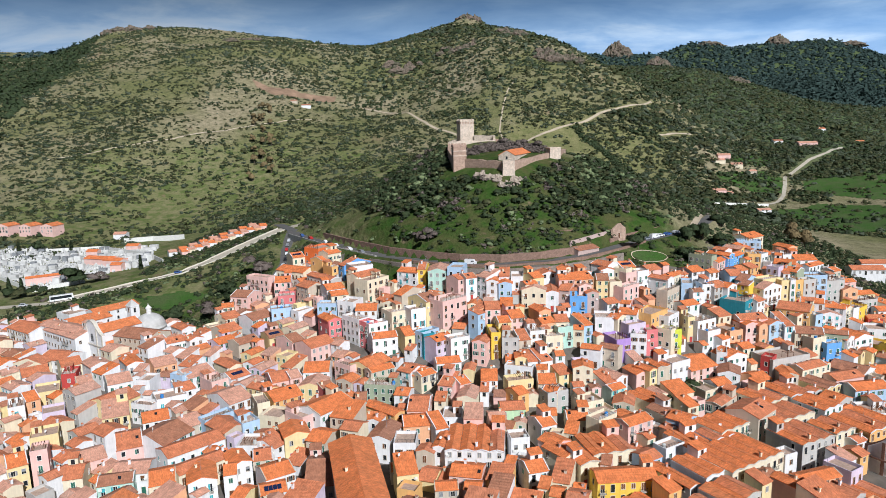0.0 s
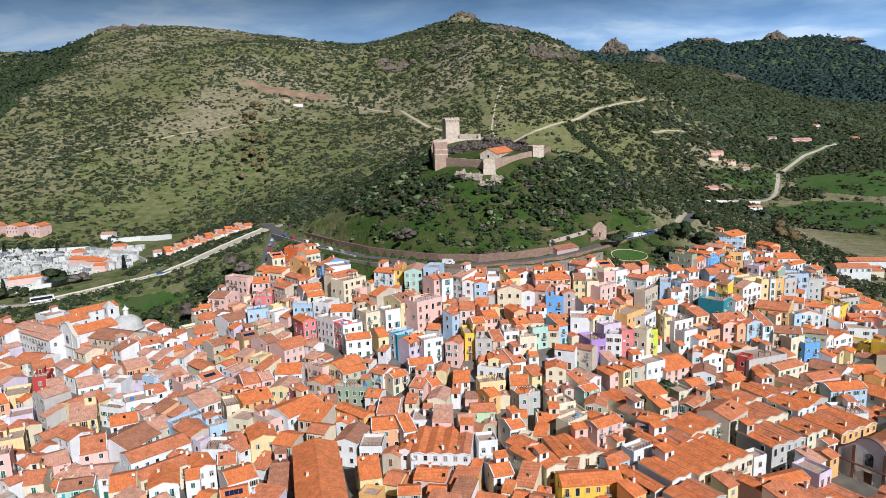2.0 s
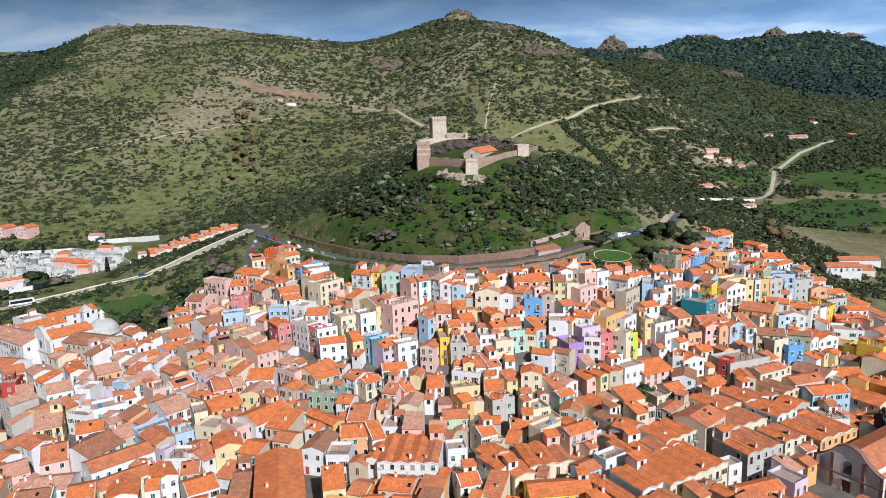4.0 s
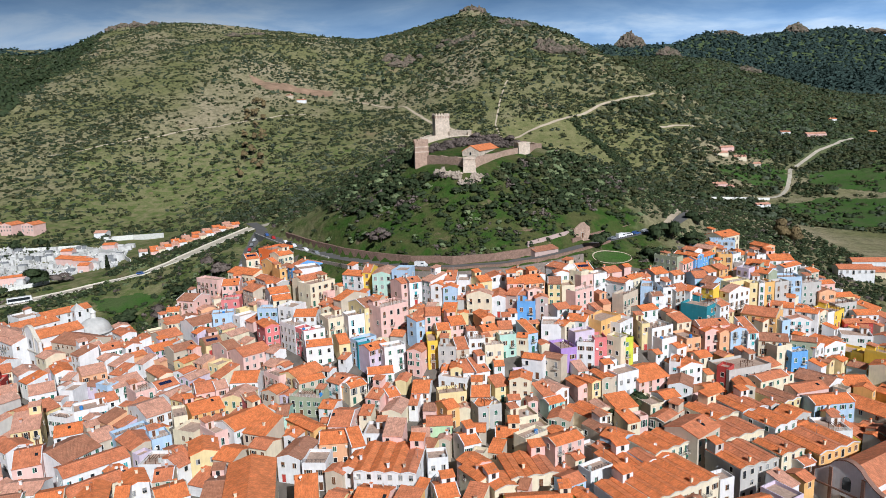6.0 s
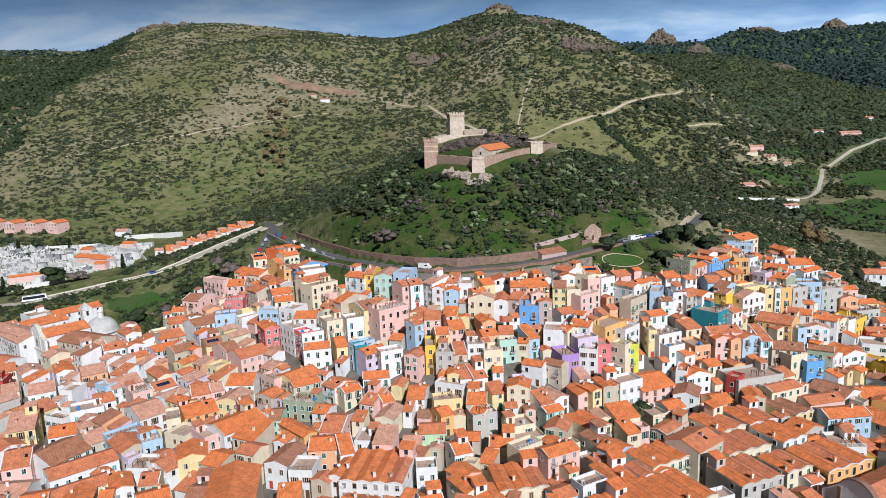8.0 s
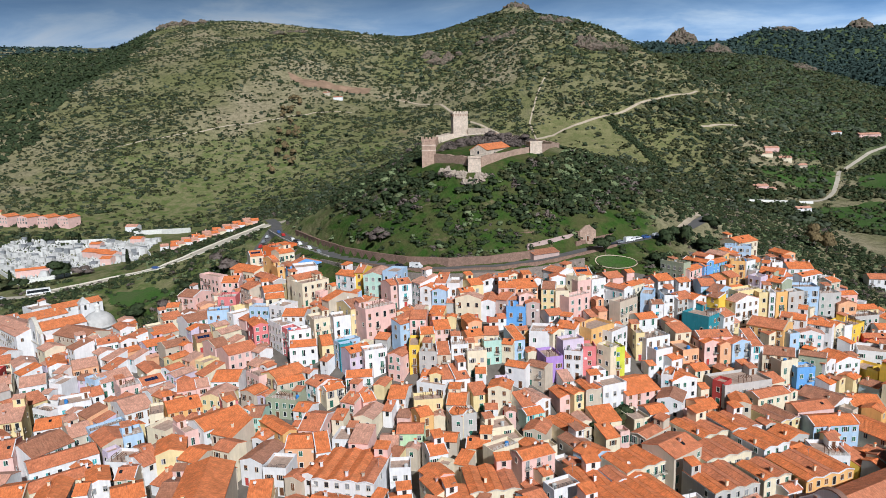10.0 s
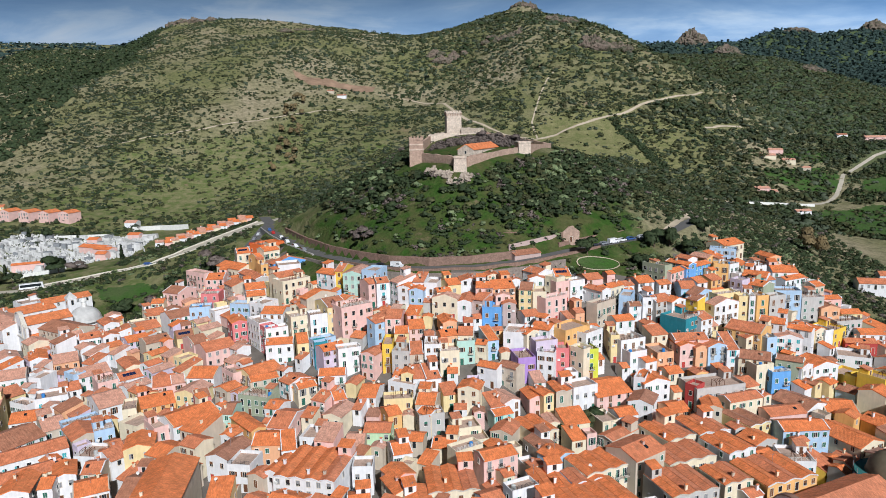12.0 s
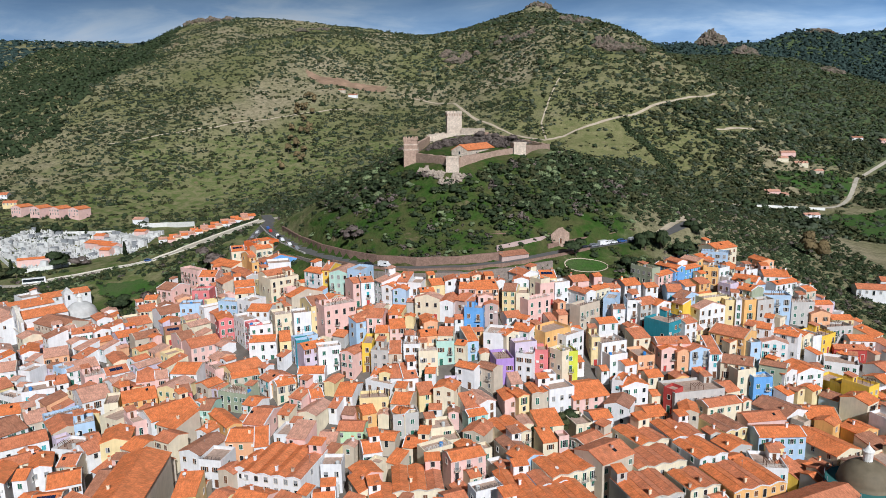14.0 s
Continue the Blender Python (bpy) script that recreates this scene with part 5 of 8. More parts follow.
house(-32.2, 282.5, 29.6, 48, 11.9, 7.5, 7.8, "c", "2", "X")
house(185.2, 283.1, 10.3, 0, 8.6, 6.5, 6.0, "w", "1", "X")
house(151.6, 283.8, 20.2, 24, 7.2, 4.5, 9.4, "a", "2", "F")
house(-90.5, 283.9, 14.4, 46, 7.0, 10.0, 5.8, "c", "2", "X")
house(-67.8, 284.4, 20.3, 9, 7.1, 8.0, 7.9, "P", "2", "F")
house(179.2, 288.1, 13.2, 17, 10.6, 5.5, 5.8, "a", "2", "F")
house(144.1, 288.8, 24.4, -48, 8.5, 7.5, 8.8, "n", "1", "X")
house(138.1, 289.1, 26.2, -48, 5.0, 5.0, 8.1, "l", "2", "F")
house(157.5, 290.0, 20.6, -0, 9.4, 7.0, 9.2, "b", "2", "F")
house(-62.2, 290.2, 23.3, -45, 8.7, 9.0, 8.1, "s", "2", "X")
house(-41.6, 290.3, 29.5, -47, 4.6, 4.5, 8.1, "y", "2", "M")
house(-35.7, 290.9, 31.5, 27, 9.1, 9.0, 7.5, "w", "1", "F")
house(-187.5, 291.8, 5.7, -34, 20.2, 11.5, 9.0, "w", "2", "X")
house(173.8, 292.1, 16.0, 9, 7.2, 8.0, 7.4, "e", "3", "Y")
house(108.3, 292.2, 33.5, -48, 10.5, 4.5, 6.1, "n", "2", "F")
house(117.9, 292.3, 31.9, 48, 11.6, 4.5, 5.7, "p", "1", "X")
house(167.4, 292.4, 18.2, 12, 8.8, 9.0, 8.5, "a", "2", "F")
house(-95.7, 293.1, 13.8, 14, 5.2, 6.0, 8.7, "c", "1", "X")
house(114.0, 293.5, 33.0, 48, 5.3, 7.0, 5.6, "y", "2", "F")
house(-55.8, 295.2, 26.7, -46, 18.5, 5.5, 7.4, "a", "2", "X")
house(183.0, 295.7, 14.4, 7, 8.2, 5.5, 6.0, "y", "1", "X")
house(153.0, 296.6, 24.5, 20, 4.5, 7.0, 8.7, "b", "2", "M")
house(147.0, 296.9, 26.5, -28, 8.8, 8.0, 8.0, "w", "1", "X")
house(-48.8, 297.2, 29.6, 38, 3.0, 8.0, 7.9, "o", "2", "F")
house(-91.8, 297.7, 15.4, -17, 8.8, 10.5, 10.4, "p", "3", "X")
house(-46.1, 298.2, 30.8, -48, 4.3, 14.5, 7.9, "B", "2", "X")
house(118.6, 299.0, 34.2, -48, 10.8, 4.5, 4.9, "B", "1", "X")
house(126.9, 299.8, 32.8, 43, 15.9, 4.5, 5.2, "B", "1", "X")
house(177.5, 300.0, 17.2, 9, 7.2, 4.5, 7.8, "p", "1", "X")
house(-72.9, 300.8, 22.5, 9, 7.5, 9.5, 8.7, "p", "1", "X")
house(135.9, 302.1, 31.5, -8, 5.5, 4.5, 5.9, "o", "2", "F")
house(173.5, 302.7, 19.4, 29, 5.3, 6.5, 10.1, "s", "1", "X")
house(164.9, 304.2, 22.9, 33, 11.6, 4.5, 9.1, "w", "1", "X")
house(141.6, 304.3, 30.6, 40, 6.2, 8.0, 6.4, "w", "2", "F")
house(152.2, 305.5, 27.8, 20, 4.9, 7.0, 8.2, "w", "4", "F")
house(162.4, 308.3, 25.0, -1, 9.7, 9.5, 8.6, "w", "1", "X")
house(-54.0, 310.8, 32.1, 48, 6.7, 8.5, 6.6, "o", "1", "X")
house(-86.9, 311.2, 18.0, -29, 13.3, 5.0, 12.9, "p", "3", "F")
house(-51.2, 312.8, 33.9, 46, 7.6, 7.0, 7.6, "c", "1", "X")
house(-72.5, 313.8, 25.5, -30, 16.4, 9.5, 7.8, "c", "1", "X")
house(140.9, 319.2, 35.1, -16, 10.3, 5.5, 5.0, "b", "1", "F")
house(163.3, 322.9, 28.1, 20, 5.5, 9.5, 8.5, "e", "1", "Y")
house(147.6, 327.1, 34.7, 35, 12.2, 9.5, 6.6, "c", "1", "X")
house(-64.8, 328.1, 32.6, -34, 9.1, 13.0, 7.8, "O", "1", "F")
house(-71.1, 329.0, 29.8, 30, 6.2, 9.5, 7.1, "c", "1", "X")

# the monastery beside the white church
house(-166.4, 285.0, 5.1, -30, 26.0, 7.8, 11.9, "w", "4", "X", 2, "grey", "monastery ranges")
house(-169.6, 297.6, 5.1, -35, 12.0, 18.3, 10.4, "w", "1", "Y", 2, "grey", "monastery ranges")
house(-168.7, 317.7, 6.5, -38, 9.0, 21.7, 8.5, "w", "1", "Y", 2, "grey", "monastery ranges")
house(-193.2, 298.7, 6.2, -26, 18.4, 8.1, 5.8, "c", "1", "X", 2, "grey", "monastery ranges")
house(-181.5, 291.0, 5.3, -29, 5.2, 4.0, 4.7, "w", "1", "F", 2, "grey", "monastery ranges")
house(-185.0, 323.2, 8.3, -32, 10.7, 10.1, 4.2, "w", "4", "F", 2, "grey", "monastery ranges")
# the stepped row above the gardens
house(86.1, 223.9, 10.5, 26, 12.1, 13.0, 4.9, "p", "1", "X")
house(77.3, 221.2, 10.7, 28, 8.3, 6.2, 7.4, "w", "2", "F")
house(71.8, 219.4, 10.8, 19, 6.9, 8.2, 7.0, "s", "1", "Z")
house(63.1, 216.2, 10.7, 21, 4.9, 7.7, 6.1, "p", "1", "Y")
house(66.4, 215.7, 10.2, 33, 3.5, 6.5, 8.0, "y", "1", "Y")
house(43.1, 214.0, 11.4, -9, 6.4, 6.6, 8.6, "c", "1", "Y")
house(37.9, 216.0, 12.3, 21, 4.9, 6.0, 5.2, "y", "2", "M")
# the lower town: palaces in rows of parallel gables, the lanes' houses
house(77.8, 163.6, 5.5, 30, 20.3, 13.9, 7.1, "c", "1", "Z")
house(88.8, 169.2, 4.9, 23, 4.3, 4.2, 6.1, "w", "1", "F")
house(66.1, 159.7, 5.7, 28, 8.8, 11.5, 6.1, "w", "1", "Z")
house(75.1, 177.6, 5.4, 27, 8.9, 7.1, 7.2, "b", "2", "Z")
house(79.8, 182.1, 5.2, 31, 12.8, 9.9, 8.1, "c", "1", "Z")
house(98.3, 173.7, 4.4, 25, 12.6, 11.6, 8.6, "a", "1", "Z")
house(109.7, 181.0, 4.1, 27, 8.4, 9.1, 7.9, "c", "1", "Z")
house(112.9, 178.9, 3.8, 28, 4.6, 3.7, 6.2, "w", "2", "X")
house(90.3, 186.6, 4.6, 41, 11.0, 9.7, 10.8, "s", "2", "X")
house(101.5, 190.9, 4.9, 26, 14.2, 9.5, 7.1, "c", "2", "Z")
house(122.6, 183.4, 3.2, 26, 15.1, 12.7, 8.4, "o", "1", "Z")
house(115.1, 196.9, 4.1, 30, 9.1, 10.5, 7.9, "w", "1", "Z")
house(101.5, 203.1, 5.6, 33, 9.6, 12.0, 6.4, "c", "1", "Z")
house(110.9, 207.2, 5.3, 24, 10.0, 11.4, 6.7, "w", "1", "Z")
house(125.3, 215.2, 5.6, 30, 7.8, 11.1, 5.4, "y", "3", "Z")
house(136.6, 212.7, 4.8, 9, 13.0, 7.1, 6.2, "b", "1", "X")
house(53.6, 184.4, 6.1, 30, 9.6, 5.7, 8.5, "p", "1", "X")
house(67.4, 173.4, 5.6, 20, 8.5, 11.6, 6.4, "w", "1", "Z")
house(43.3, 158.1, 5.5, 4, 15.4, 7.1, 6.0, "Y", "1", "X")
house(58.9, 155.6, 5.7, 29, 3.5, 13.3, 5.3, "w", "1", "Y")
house(43.2, 171.6, 5.6, 14, 12.3, 12.5, 6.4, "c", "1", "Z")
house(36.0, 167.1, 5.3, 23, 6.3, 7.8, 6.2, "c", "1", "Z")
house(45.5, 189.2, 6.7, 38, 8.1, 4.8, 6.8, "c", "2", "F")
house(91.0, 158.1, 5.2, 18, 12.3, 5.0, 5.3, "e", "1", "X")
house(6.1, 173.3, 4.7, -6, 16.0, 16.2, 7.9, "w", "1", "Z")
house(-3.5, 177.1, 4.6, -14, 3.4, 9.3, 7.6, "w", "1", "Y")
house(-11.2, 163.2, 4.4, 12, 5.6, 8.1, 7.6, "y", "1", "M")
house(3.3, 164.1, 4.4, -13, 8.4, 7.3, 6.1, "p", "1", "X")
house(19.2, 180.2, 5.1, 8, 5.3, 5.6, 6.9, "w", "1", "F")
house(-20.5, 183.2, 5.0, -15, 6.8, 11.1, 7.0, "w", "3", "Y")
house(-44.0, 186.4, 5.0, 23, 7.4, 9.5, 7.2, "y", "1", "Y")
house(-35.0, 202.7, 6.9, 53, 14.5, 10.4, 6.6, "w", "1", "X")
house(-33.7, 163.0, 5.1, 5, 7.9, 17.5, 4.4, "s", "3", "X")
house(-1.4, 157.8, 4.9, 3, 5.9, 4.4, 5.6, "s", "1", "X")
house(4.9, 157.5, 5.0, -9, 4.5, 4.3, 5.5, "p", "1", "X")
house(-13.0, 179.7, 4.8, -3, 6.3, 7.8, 6.7, "w", "1", "F")
house(22.2, 164.7, 5.0, 15, 5.6, 7.5, 6.0, "w", "1", "X")
house(30.6, 176.7, 5.2, 40, 5.9, 6.8, 7.3, "p", "1", "Y")
house(32.2, 171.1, 5.3, 34, 6.2, 8.9, 6.7, "c", "1", "Y")
house(28.2, 187.5, 6.1, 23, 5.1, 7.6, 6.9, "w", "1", "X")
house(-104.1, 203.5, 3.3, 25, 7.8, 9.9, 8.7, "y", "4", "M")
house(-90.1, 181.7, 2.6, 26, 7.0, 12.8, 9.4, "p", "2", "X")
house(-78.9, 188.6, 3.3, 64, 11.9, 13.1, 8.2, "w", "3", "X")
house(-71.6, 182.6, 3.5, 44, 16.9, 8.0, 7.5, "w", "2", "X")
house(-65.9, 173.4, 3.6, 44, 15.3, 6.2, 6.9, "c", "2", "X")
house(-139.6, 211.0, 6.0, 31, 4.7, 8.9, 6.0, "w", "4", "F")
house(-138.7, 218.6, 6.0, 45, 4.4, 9.8, 6.0, "e", "1", "X")
house(-136.8, 237.6, 6.5, 17, 4.8, 8.3, 6.5, "r", "2", "F")
house(-129.1, 234.1, 6.7, 33, 5.4, 9.4, 4.8, "c", "4", "X")
house(-138.3, 226.1, 5.9, 27, 7.8, 10.2, 5.1, "y", "4", "F")
house(-127.0, 209.7, 4.9, 29, 6.5, 7.7, 5.6, "l", "4", "F")
house(-116.8, 173.6, 4.4, 36, 5.0, 9.7, 7.1, "y", "1", "X")
house(-113.2, 177.6, 4.0, 24, 4.3, 6.0, 9.0, "p", "1", "F")
house(-119.5, 191.0, 3.9, 26, 7.5, 8.4, 7.1, "y", "4", "F")
house(-86.9, 165.4, 4.0, 16, 8.8, 6.4, 6.0, "m", "3", "X")
house(-99.1, 167.8, 3.9, 15, 4.8, 8.9, 6.6, "c", "2", "X")
house(-74.0, 163.9, 3.8, 22, 6.7, 9.6, 6.7, "c", "1", "X")
house(-64.0, 164.6, 4.0, 21, 7.1, 10.8, 6.5, "w", "1", "Y")
house(-57.7, 167.5, 4.0, 17, 3.5, 6.7, 6.8, "w", "1", "X")
house(-56.0, 172.8, 4.0, 34, 5.2, 8.8, 7.0, "w", "1", "Y")
house(-44.2, 165.9, 4.5, 33, 7.9, 8.3, 6.5, "w", "1", "X")
house(-44.3, 159.1, 4.8, 20, 6.9, 5.9, 5.2, "w", "1", "X")
house(-52.2, 212.4, 7.6, 36, 10.1, 10.5, 5.4, "o", "1", "X")
house(-98.5, 177.8, 2.9, 37, 7.1, 9.1, 7.6, "p", "4", "X")
house(-85.4, 170.6, 3.7, 8, 9.4, 8.0, 6.3, "w", "4", "X")


def fill_town():
    """The rest of the town: terraced houses along the contours, wherever no house stands yet."""
    rnd, rest = random.Random(5), []
    spots = [(x, y) for y in range(124, 345, 4) for x in range(-226, 238, 4) if -0.74 * y - 12 < x < 0.74 * y + 80]
    rnd.shuffle(spots)
    spots.sort(key=lambda p: p[1] // 12)
    for k, (x0, y0) in enumerate(spots * 3):
        x, y = x0 + rnd.uniform(-2, 2), y0 + rnd.uniform(-2, 2)
        w, d = (rnd.uniform(4.6, 8.2), rnd.uniform(6, 9)) if k < len(spots) else (rnd.uniform(3.4, 5.5), rnd.uniform(4.5, 7.5)) if k < 2 * len(spots) else (rnd.uniform(2.6, 3.8), rnd.uniform(3.0, 5.0))
        palace = x > 45 and y < 200 and k < len(spots)
        if palace:
            w, d = rnd.uniform(7, 12), rnd.uniform(9, 13)
        if not free_plot(x, y + 1.5, 0, 1.5, 1.5, 0):
            continue
        gx = float(surface(x + 6, y)[0] - surface(x - 6, y)[0])
        gy = float(surface(x, y + 6)[0] - surface(x, y - 6)[0])
        steep = math.hypot(gx, gy) / 12
        if steep > 0.12:
            yaw = math.degrees(math.atan2(-gx, gy))
            yaw = max(-50, min(50, yaw))
        else:
            yaw = 31 if x > 40 else (-20 if x > -60 else -34)
        pts = corners(x, y, yaw, w, d, 0.6)
        if not free_plot(x, y, yaw, w, d, 0.25) or not in_town([p[0] for p in pts], [p[1] for p in pts]).all():
            continue
        if min(along(np.array([p[0] for p in pts]), np.array([p[1] for p in pts]), CASTLE_ROAD)[0]) < 6 or min(along(np.array([p[0] for p in pts]), np.array([p[1] for p in pts]), TOWN_ROAD)[0]) < 4.5:
            continue
        z = float(surface(x, y)[0])
        n = rnd.choice((2, 2, 2, 3)) if w > 5.5 and y > 170 else rnd.choice((1, 2, 2))
        rest.append(house(x, y, z, yaw, w, d, (n * 3.05 if steep < 0.14 else 3.4 + n * 0.8) + rnd.uniform(-0.3, 0.5), rnd.choice("ssaawwcpce" if palace else "wwwwwwwccccyypela" if x < -40 else "wwwwwwcccccyyoppebalss"), rnd.choice("1122344444" if x < -40 else "1111222234"), rnd.choice("ZZZZZMF" if palace else "XXXYYMMF"),
              1))
    single = [r for r in rest if r.location.y > 152][:240]
    rest = [r for r in rest if r not in single]
    tagged(gather(rest, "town_houses"), "densely packed plastered houses with tiled roofs", "houses", kind="stuff")

# ---- roads and tracks ----
tagged(strip("road", CASTLE_ROAD, 3.4, ASPHALT), "grey asphalt road curving below the castle hill", "road", kind="structure")
tagged(strip("road", TOWN_ROAD, 2.8, ASPHALT, 0.07), "steep asphalt street lined with parked cars", "road", kind="structure")
tagged(strip("road", VALLEY_ROAD, 3.4, PALE_ROAD, 0.05), "pale concrete road along the valley", "road", kind="structure")
HILL_TRACK = [(-110, 985), (-78, 968), (-57, 945), (-35, 902), (-19, 862), (-5, 839), (15, 818), (37, 795), (52, 786), (70, 781), (90, 795), (103, 808), (121, 823), (142, 839), (167, 855),
              (195, 878), (223, 900), (256, 923), (278, 948)]
tagged(strip("track", HILL_TRACK, 1.8, DIRT_TRACK, 0.3, 6), "pale dirt track winding over the hillside", "track", kind="structure")
tagged(strip("track", [(259, 847), (280, 859), (307, 877)], 1.6, DIRT_TRACK, 0.35, 6), "short pale dirt track on the slope", "track", kind="structure")
tagged(strip("track", [(-420, 742), (-365, 765), (-300, 800), (-230, 835), (-150, 880)], 0.9, DIRT_TRACK, 0.3, 6), "faint dirt path across the grassy slope", "track", kind="structure")
COUNTRY_ROAD = [(205, 612), (243, 629), (285, 664), (318, 690), (340, 710), (358, 735), (376, 770), (390, 800), (414, 822), (440, 845), (470, 862), (520, 917)]
tagged(strip("road", COUNTRY_ROAD, 2.0, PALE_ROAD, 0.3, 6), "pale country road through green fields", "road", kind="structure")
tagged(strip("track", [(113, 327), (122, 340), (134, 364), (150, 410), (165, 455), (178, 494)], 1.6, DIRT_TRACK, 0.25), "dirt path climbing behind the houses", "track", kind="structure")

# green meadows of the valley floor


def meadow(name, pts, mat, label):
    """A field draped on the ground inside a plan polygon."""
    xs, ys = [p[0] for p in pts], [p[1] for p in pts]
    st = max(1.6, (max(xs) - min(xs)) / 55)
    nx, ny = int((max(xs) - min(xs)) / st) + 1, int((max(ys) - min(ys)) / st) + 1
    gx, gy = np.meshgrid(min(xs) + st * np.arange(nx + 1), min(ys) + st * np.arange(ny + 1))

    def inside(x, y):
        c = False
        for (x0, y0), (x1, y1) in zip(pts, pts[1:] + pts[:1]):
            if (y0 > y) != (y1 > y) and x < (x1 - x0) * (y - y0) / (y1 - y0) + x0:
                c = not c
        return c
    z = surface(gx.ravel(), gy.ravel()) + 0.22
    w = nx + 1
    f = [(j * w + i, j * w + i + 1, (j + 1) * w + i + 1, (j + 1) * w + i) for j in range(ny) for i in range(nx) if inside(gx[j, i] + st / 2, gy[j, i] + st / 2)]
    return tagged(new(name, mesh_from(name, np.c_[gx.ravel(), gy.ravel(), z].tolist(), f, mat)), label, "meadow", kind="structure")


meadow("meadow", [(412, 800), (480, 800), (540, 780), (520, 690), (440, 690), (380, 735)], FIELD, "bright green meadow beside the country road")
meadow("meadow", [(318, 660), (372, 695), (420, 670), (400, 560), (320, 540), (262, 525), (240, 560)], FIELD, "wide green pasture on the valley floor")
meadow("meadow", [(300, 765), (330, 750), (362, 742), (386, 800), (372, 812), (334, 796), (306, 786)], FIELD, "green paddock below the farmhouses")
meadow("meadow", [(322, 836), (345, 822), (392, 830), (388, 862), (350, 858)], FIELD, "green paddock behind the farmhouses")
meadow("meadow", [(-162, 352), (-140, 357), (-122, 350), (-136, 338), (-154, 342)], FIELD, "small bright green field below the valley road")

meadow("bare_earth", [(-262, 986), (-236, 970), (-215, 984), (-196, 984), (-170, 1000), (-150, 1010), (-150, 985), (-170, 974), (-196, 966), (-226, 944), (-250, 962)], BARE_EARTH, "reddish bare earth patch on the grassy slope")
tagged(strip("track", [(72, 781), (66, 830), (74, 880), (84, 925), (98, 960)], 0.9, DIRT_TRACK, 0.3, 6), "narrow pale path straight up the hill", "track", kind="structure")
OVAL = [(88 + 8.5 * math.cos(k * math.pi / 12), 296.5 + 4.0 * math.sin(k * math.pi / 12) + 2.5 * math.cos(k * math.pi / 12)) for k in range(25)]
meadow("vegetable_garden", OVAL[:-1], FIELD, "small oval vegetable garden below the road")
tagged(strip("garden_path", OVAL, 0.22, DIRT_TRACK, 0.3), "pale path round the oval garden", "path", kind="structure")

# ---- castle ----


def wall_run(name, a, b, thick, z0, za, zb, mat, parent=None, tooth=0.0):
    """A straight wall from plan point a to b; its worn top runs from za to zb."""
    d = Vector((b[0] - a[0], b[1] - a[1]))
    nrm = Vector((-d.y, d.x)).normalized() * thick / 2
    n = max(1, int(d.length / 2.2))
    rnd = random.Random(int(a[0] * 7 + b[1] * 31))
    bm = bmesh.new()
    rows = []
    for i in range(n + 1):
        u = i / n
        x, y = a[0] + d.x * u, a[1] + d.y * u
        z = za + (zb - za) * u + (rnd.uniform(-tooth, tooth) if 0 < i < n else 0)
        rows.append([bm.verts.new(p) for p in ((x - nrm.x, y - nrm.y, z0), (x - nrm.x, y - nrm.y, z), (x + nrm.x, y + nrm.y, z), (x + nrm.x, y + nrm.y, z0))])
    for p, q in zip(rows, rows[1:]):
        for k in range(4):
            bm.faces.new((p[k], q[k], q[(k + 1) % 4], p[(k + 1) % 4]))
    bm.faces.new(rows[0])
    bm.faces.new(rows[-1][::-1])
    return link_bm(name, bm, mat, parent)


def square_tower(name, x, y, yaw, s, z0, z1, mat, parent, merlons=True, batter=0.3, bands=()):
    """A square tower with a slight batter, string courses and a crenellated top."""
    bm = bmesh.new()
    lv = [(z0, s / 2 + batter), (z1 - 0.8, s / 2), (z1 - 0.8, s / 2 + 0.22), (z1, s / 2 + 0.22), (z1, s / 2 - 0.6), (z1 - 0.7, s / 2 - 0.6)]
    rings = [[bm.verts.new((sx * r, sy * r, z)) for sx, sy in ((-1, -1), (1, -1), (1, 1), (-1, 1))] for z, r in lv]
    for p, q in zip(rings, rings[1:]):
        for k in range(4):
            bm.faces.new((p[k], p[(k + 1) % 4], q[(k + 1) % 4], q[k]))
    bm.faces.new(rings[-1])
    bm.faces.new(rings[0][::-1])
    ob = part(name, bm, mat, parent)
    ob.matrix_basis = pose(x, y, 0, 0, 0, yaw)
    for zb in bands:
        bm = bmesh.new()
        r = s / 2 + batter * (z1 - zb) / (z1 - z0) + 0.12
        quad_box(bm, -r, r, -r, r, zb - 0.2, zb + 0.2)
        part("string_course", bm, TOWER_STONE, ob)
    if merlons:
        n = max(3, int(s / 1.6))
        me = None
        for i in range(n):
            for side in range(4):
                u = -s / 2 + s * (i + 0.5) / n
                if me is None:
                    bm = bmesh.new()
                    quad_box(bm, -0.4, 0.4, -0.22, 0.22, -0.01, 0.85)
                    o = part("merlon", bm, mat, ob)
                    me = o.data
                else:
                    o = new("merlon", me)
                    o.parent = ob
                o.matrix_basis = pose(0, 0, z1, 0, 0, 90 * side) @ pose(u, -s / 2, 0)
    return ob


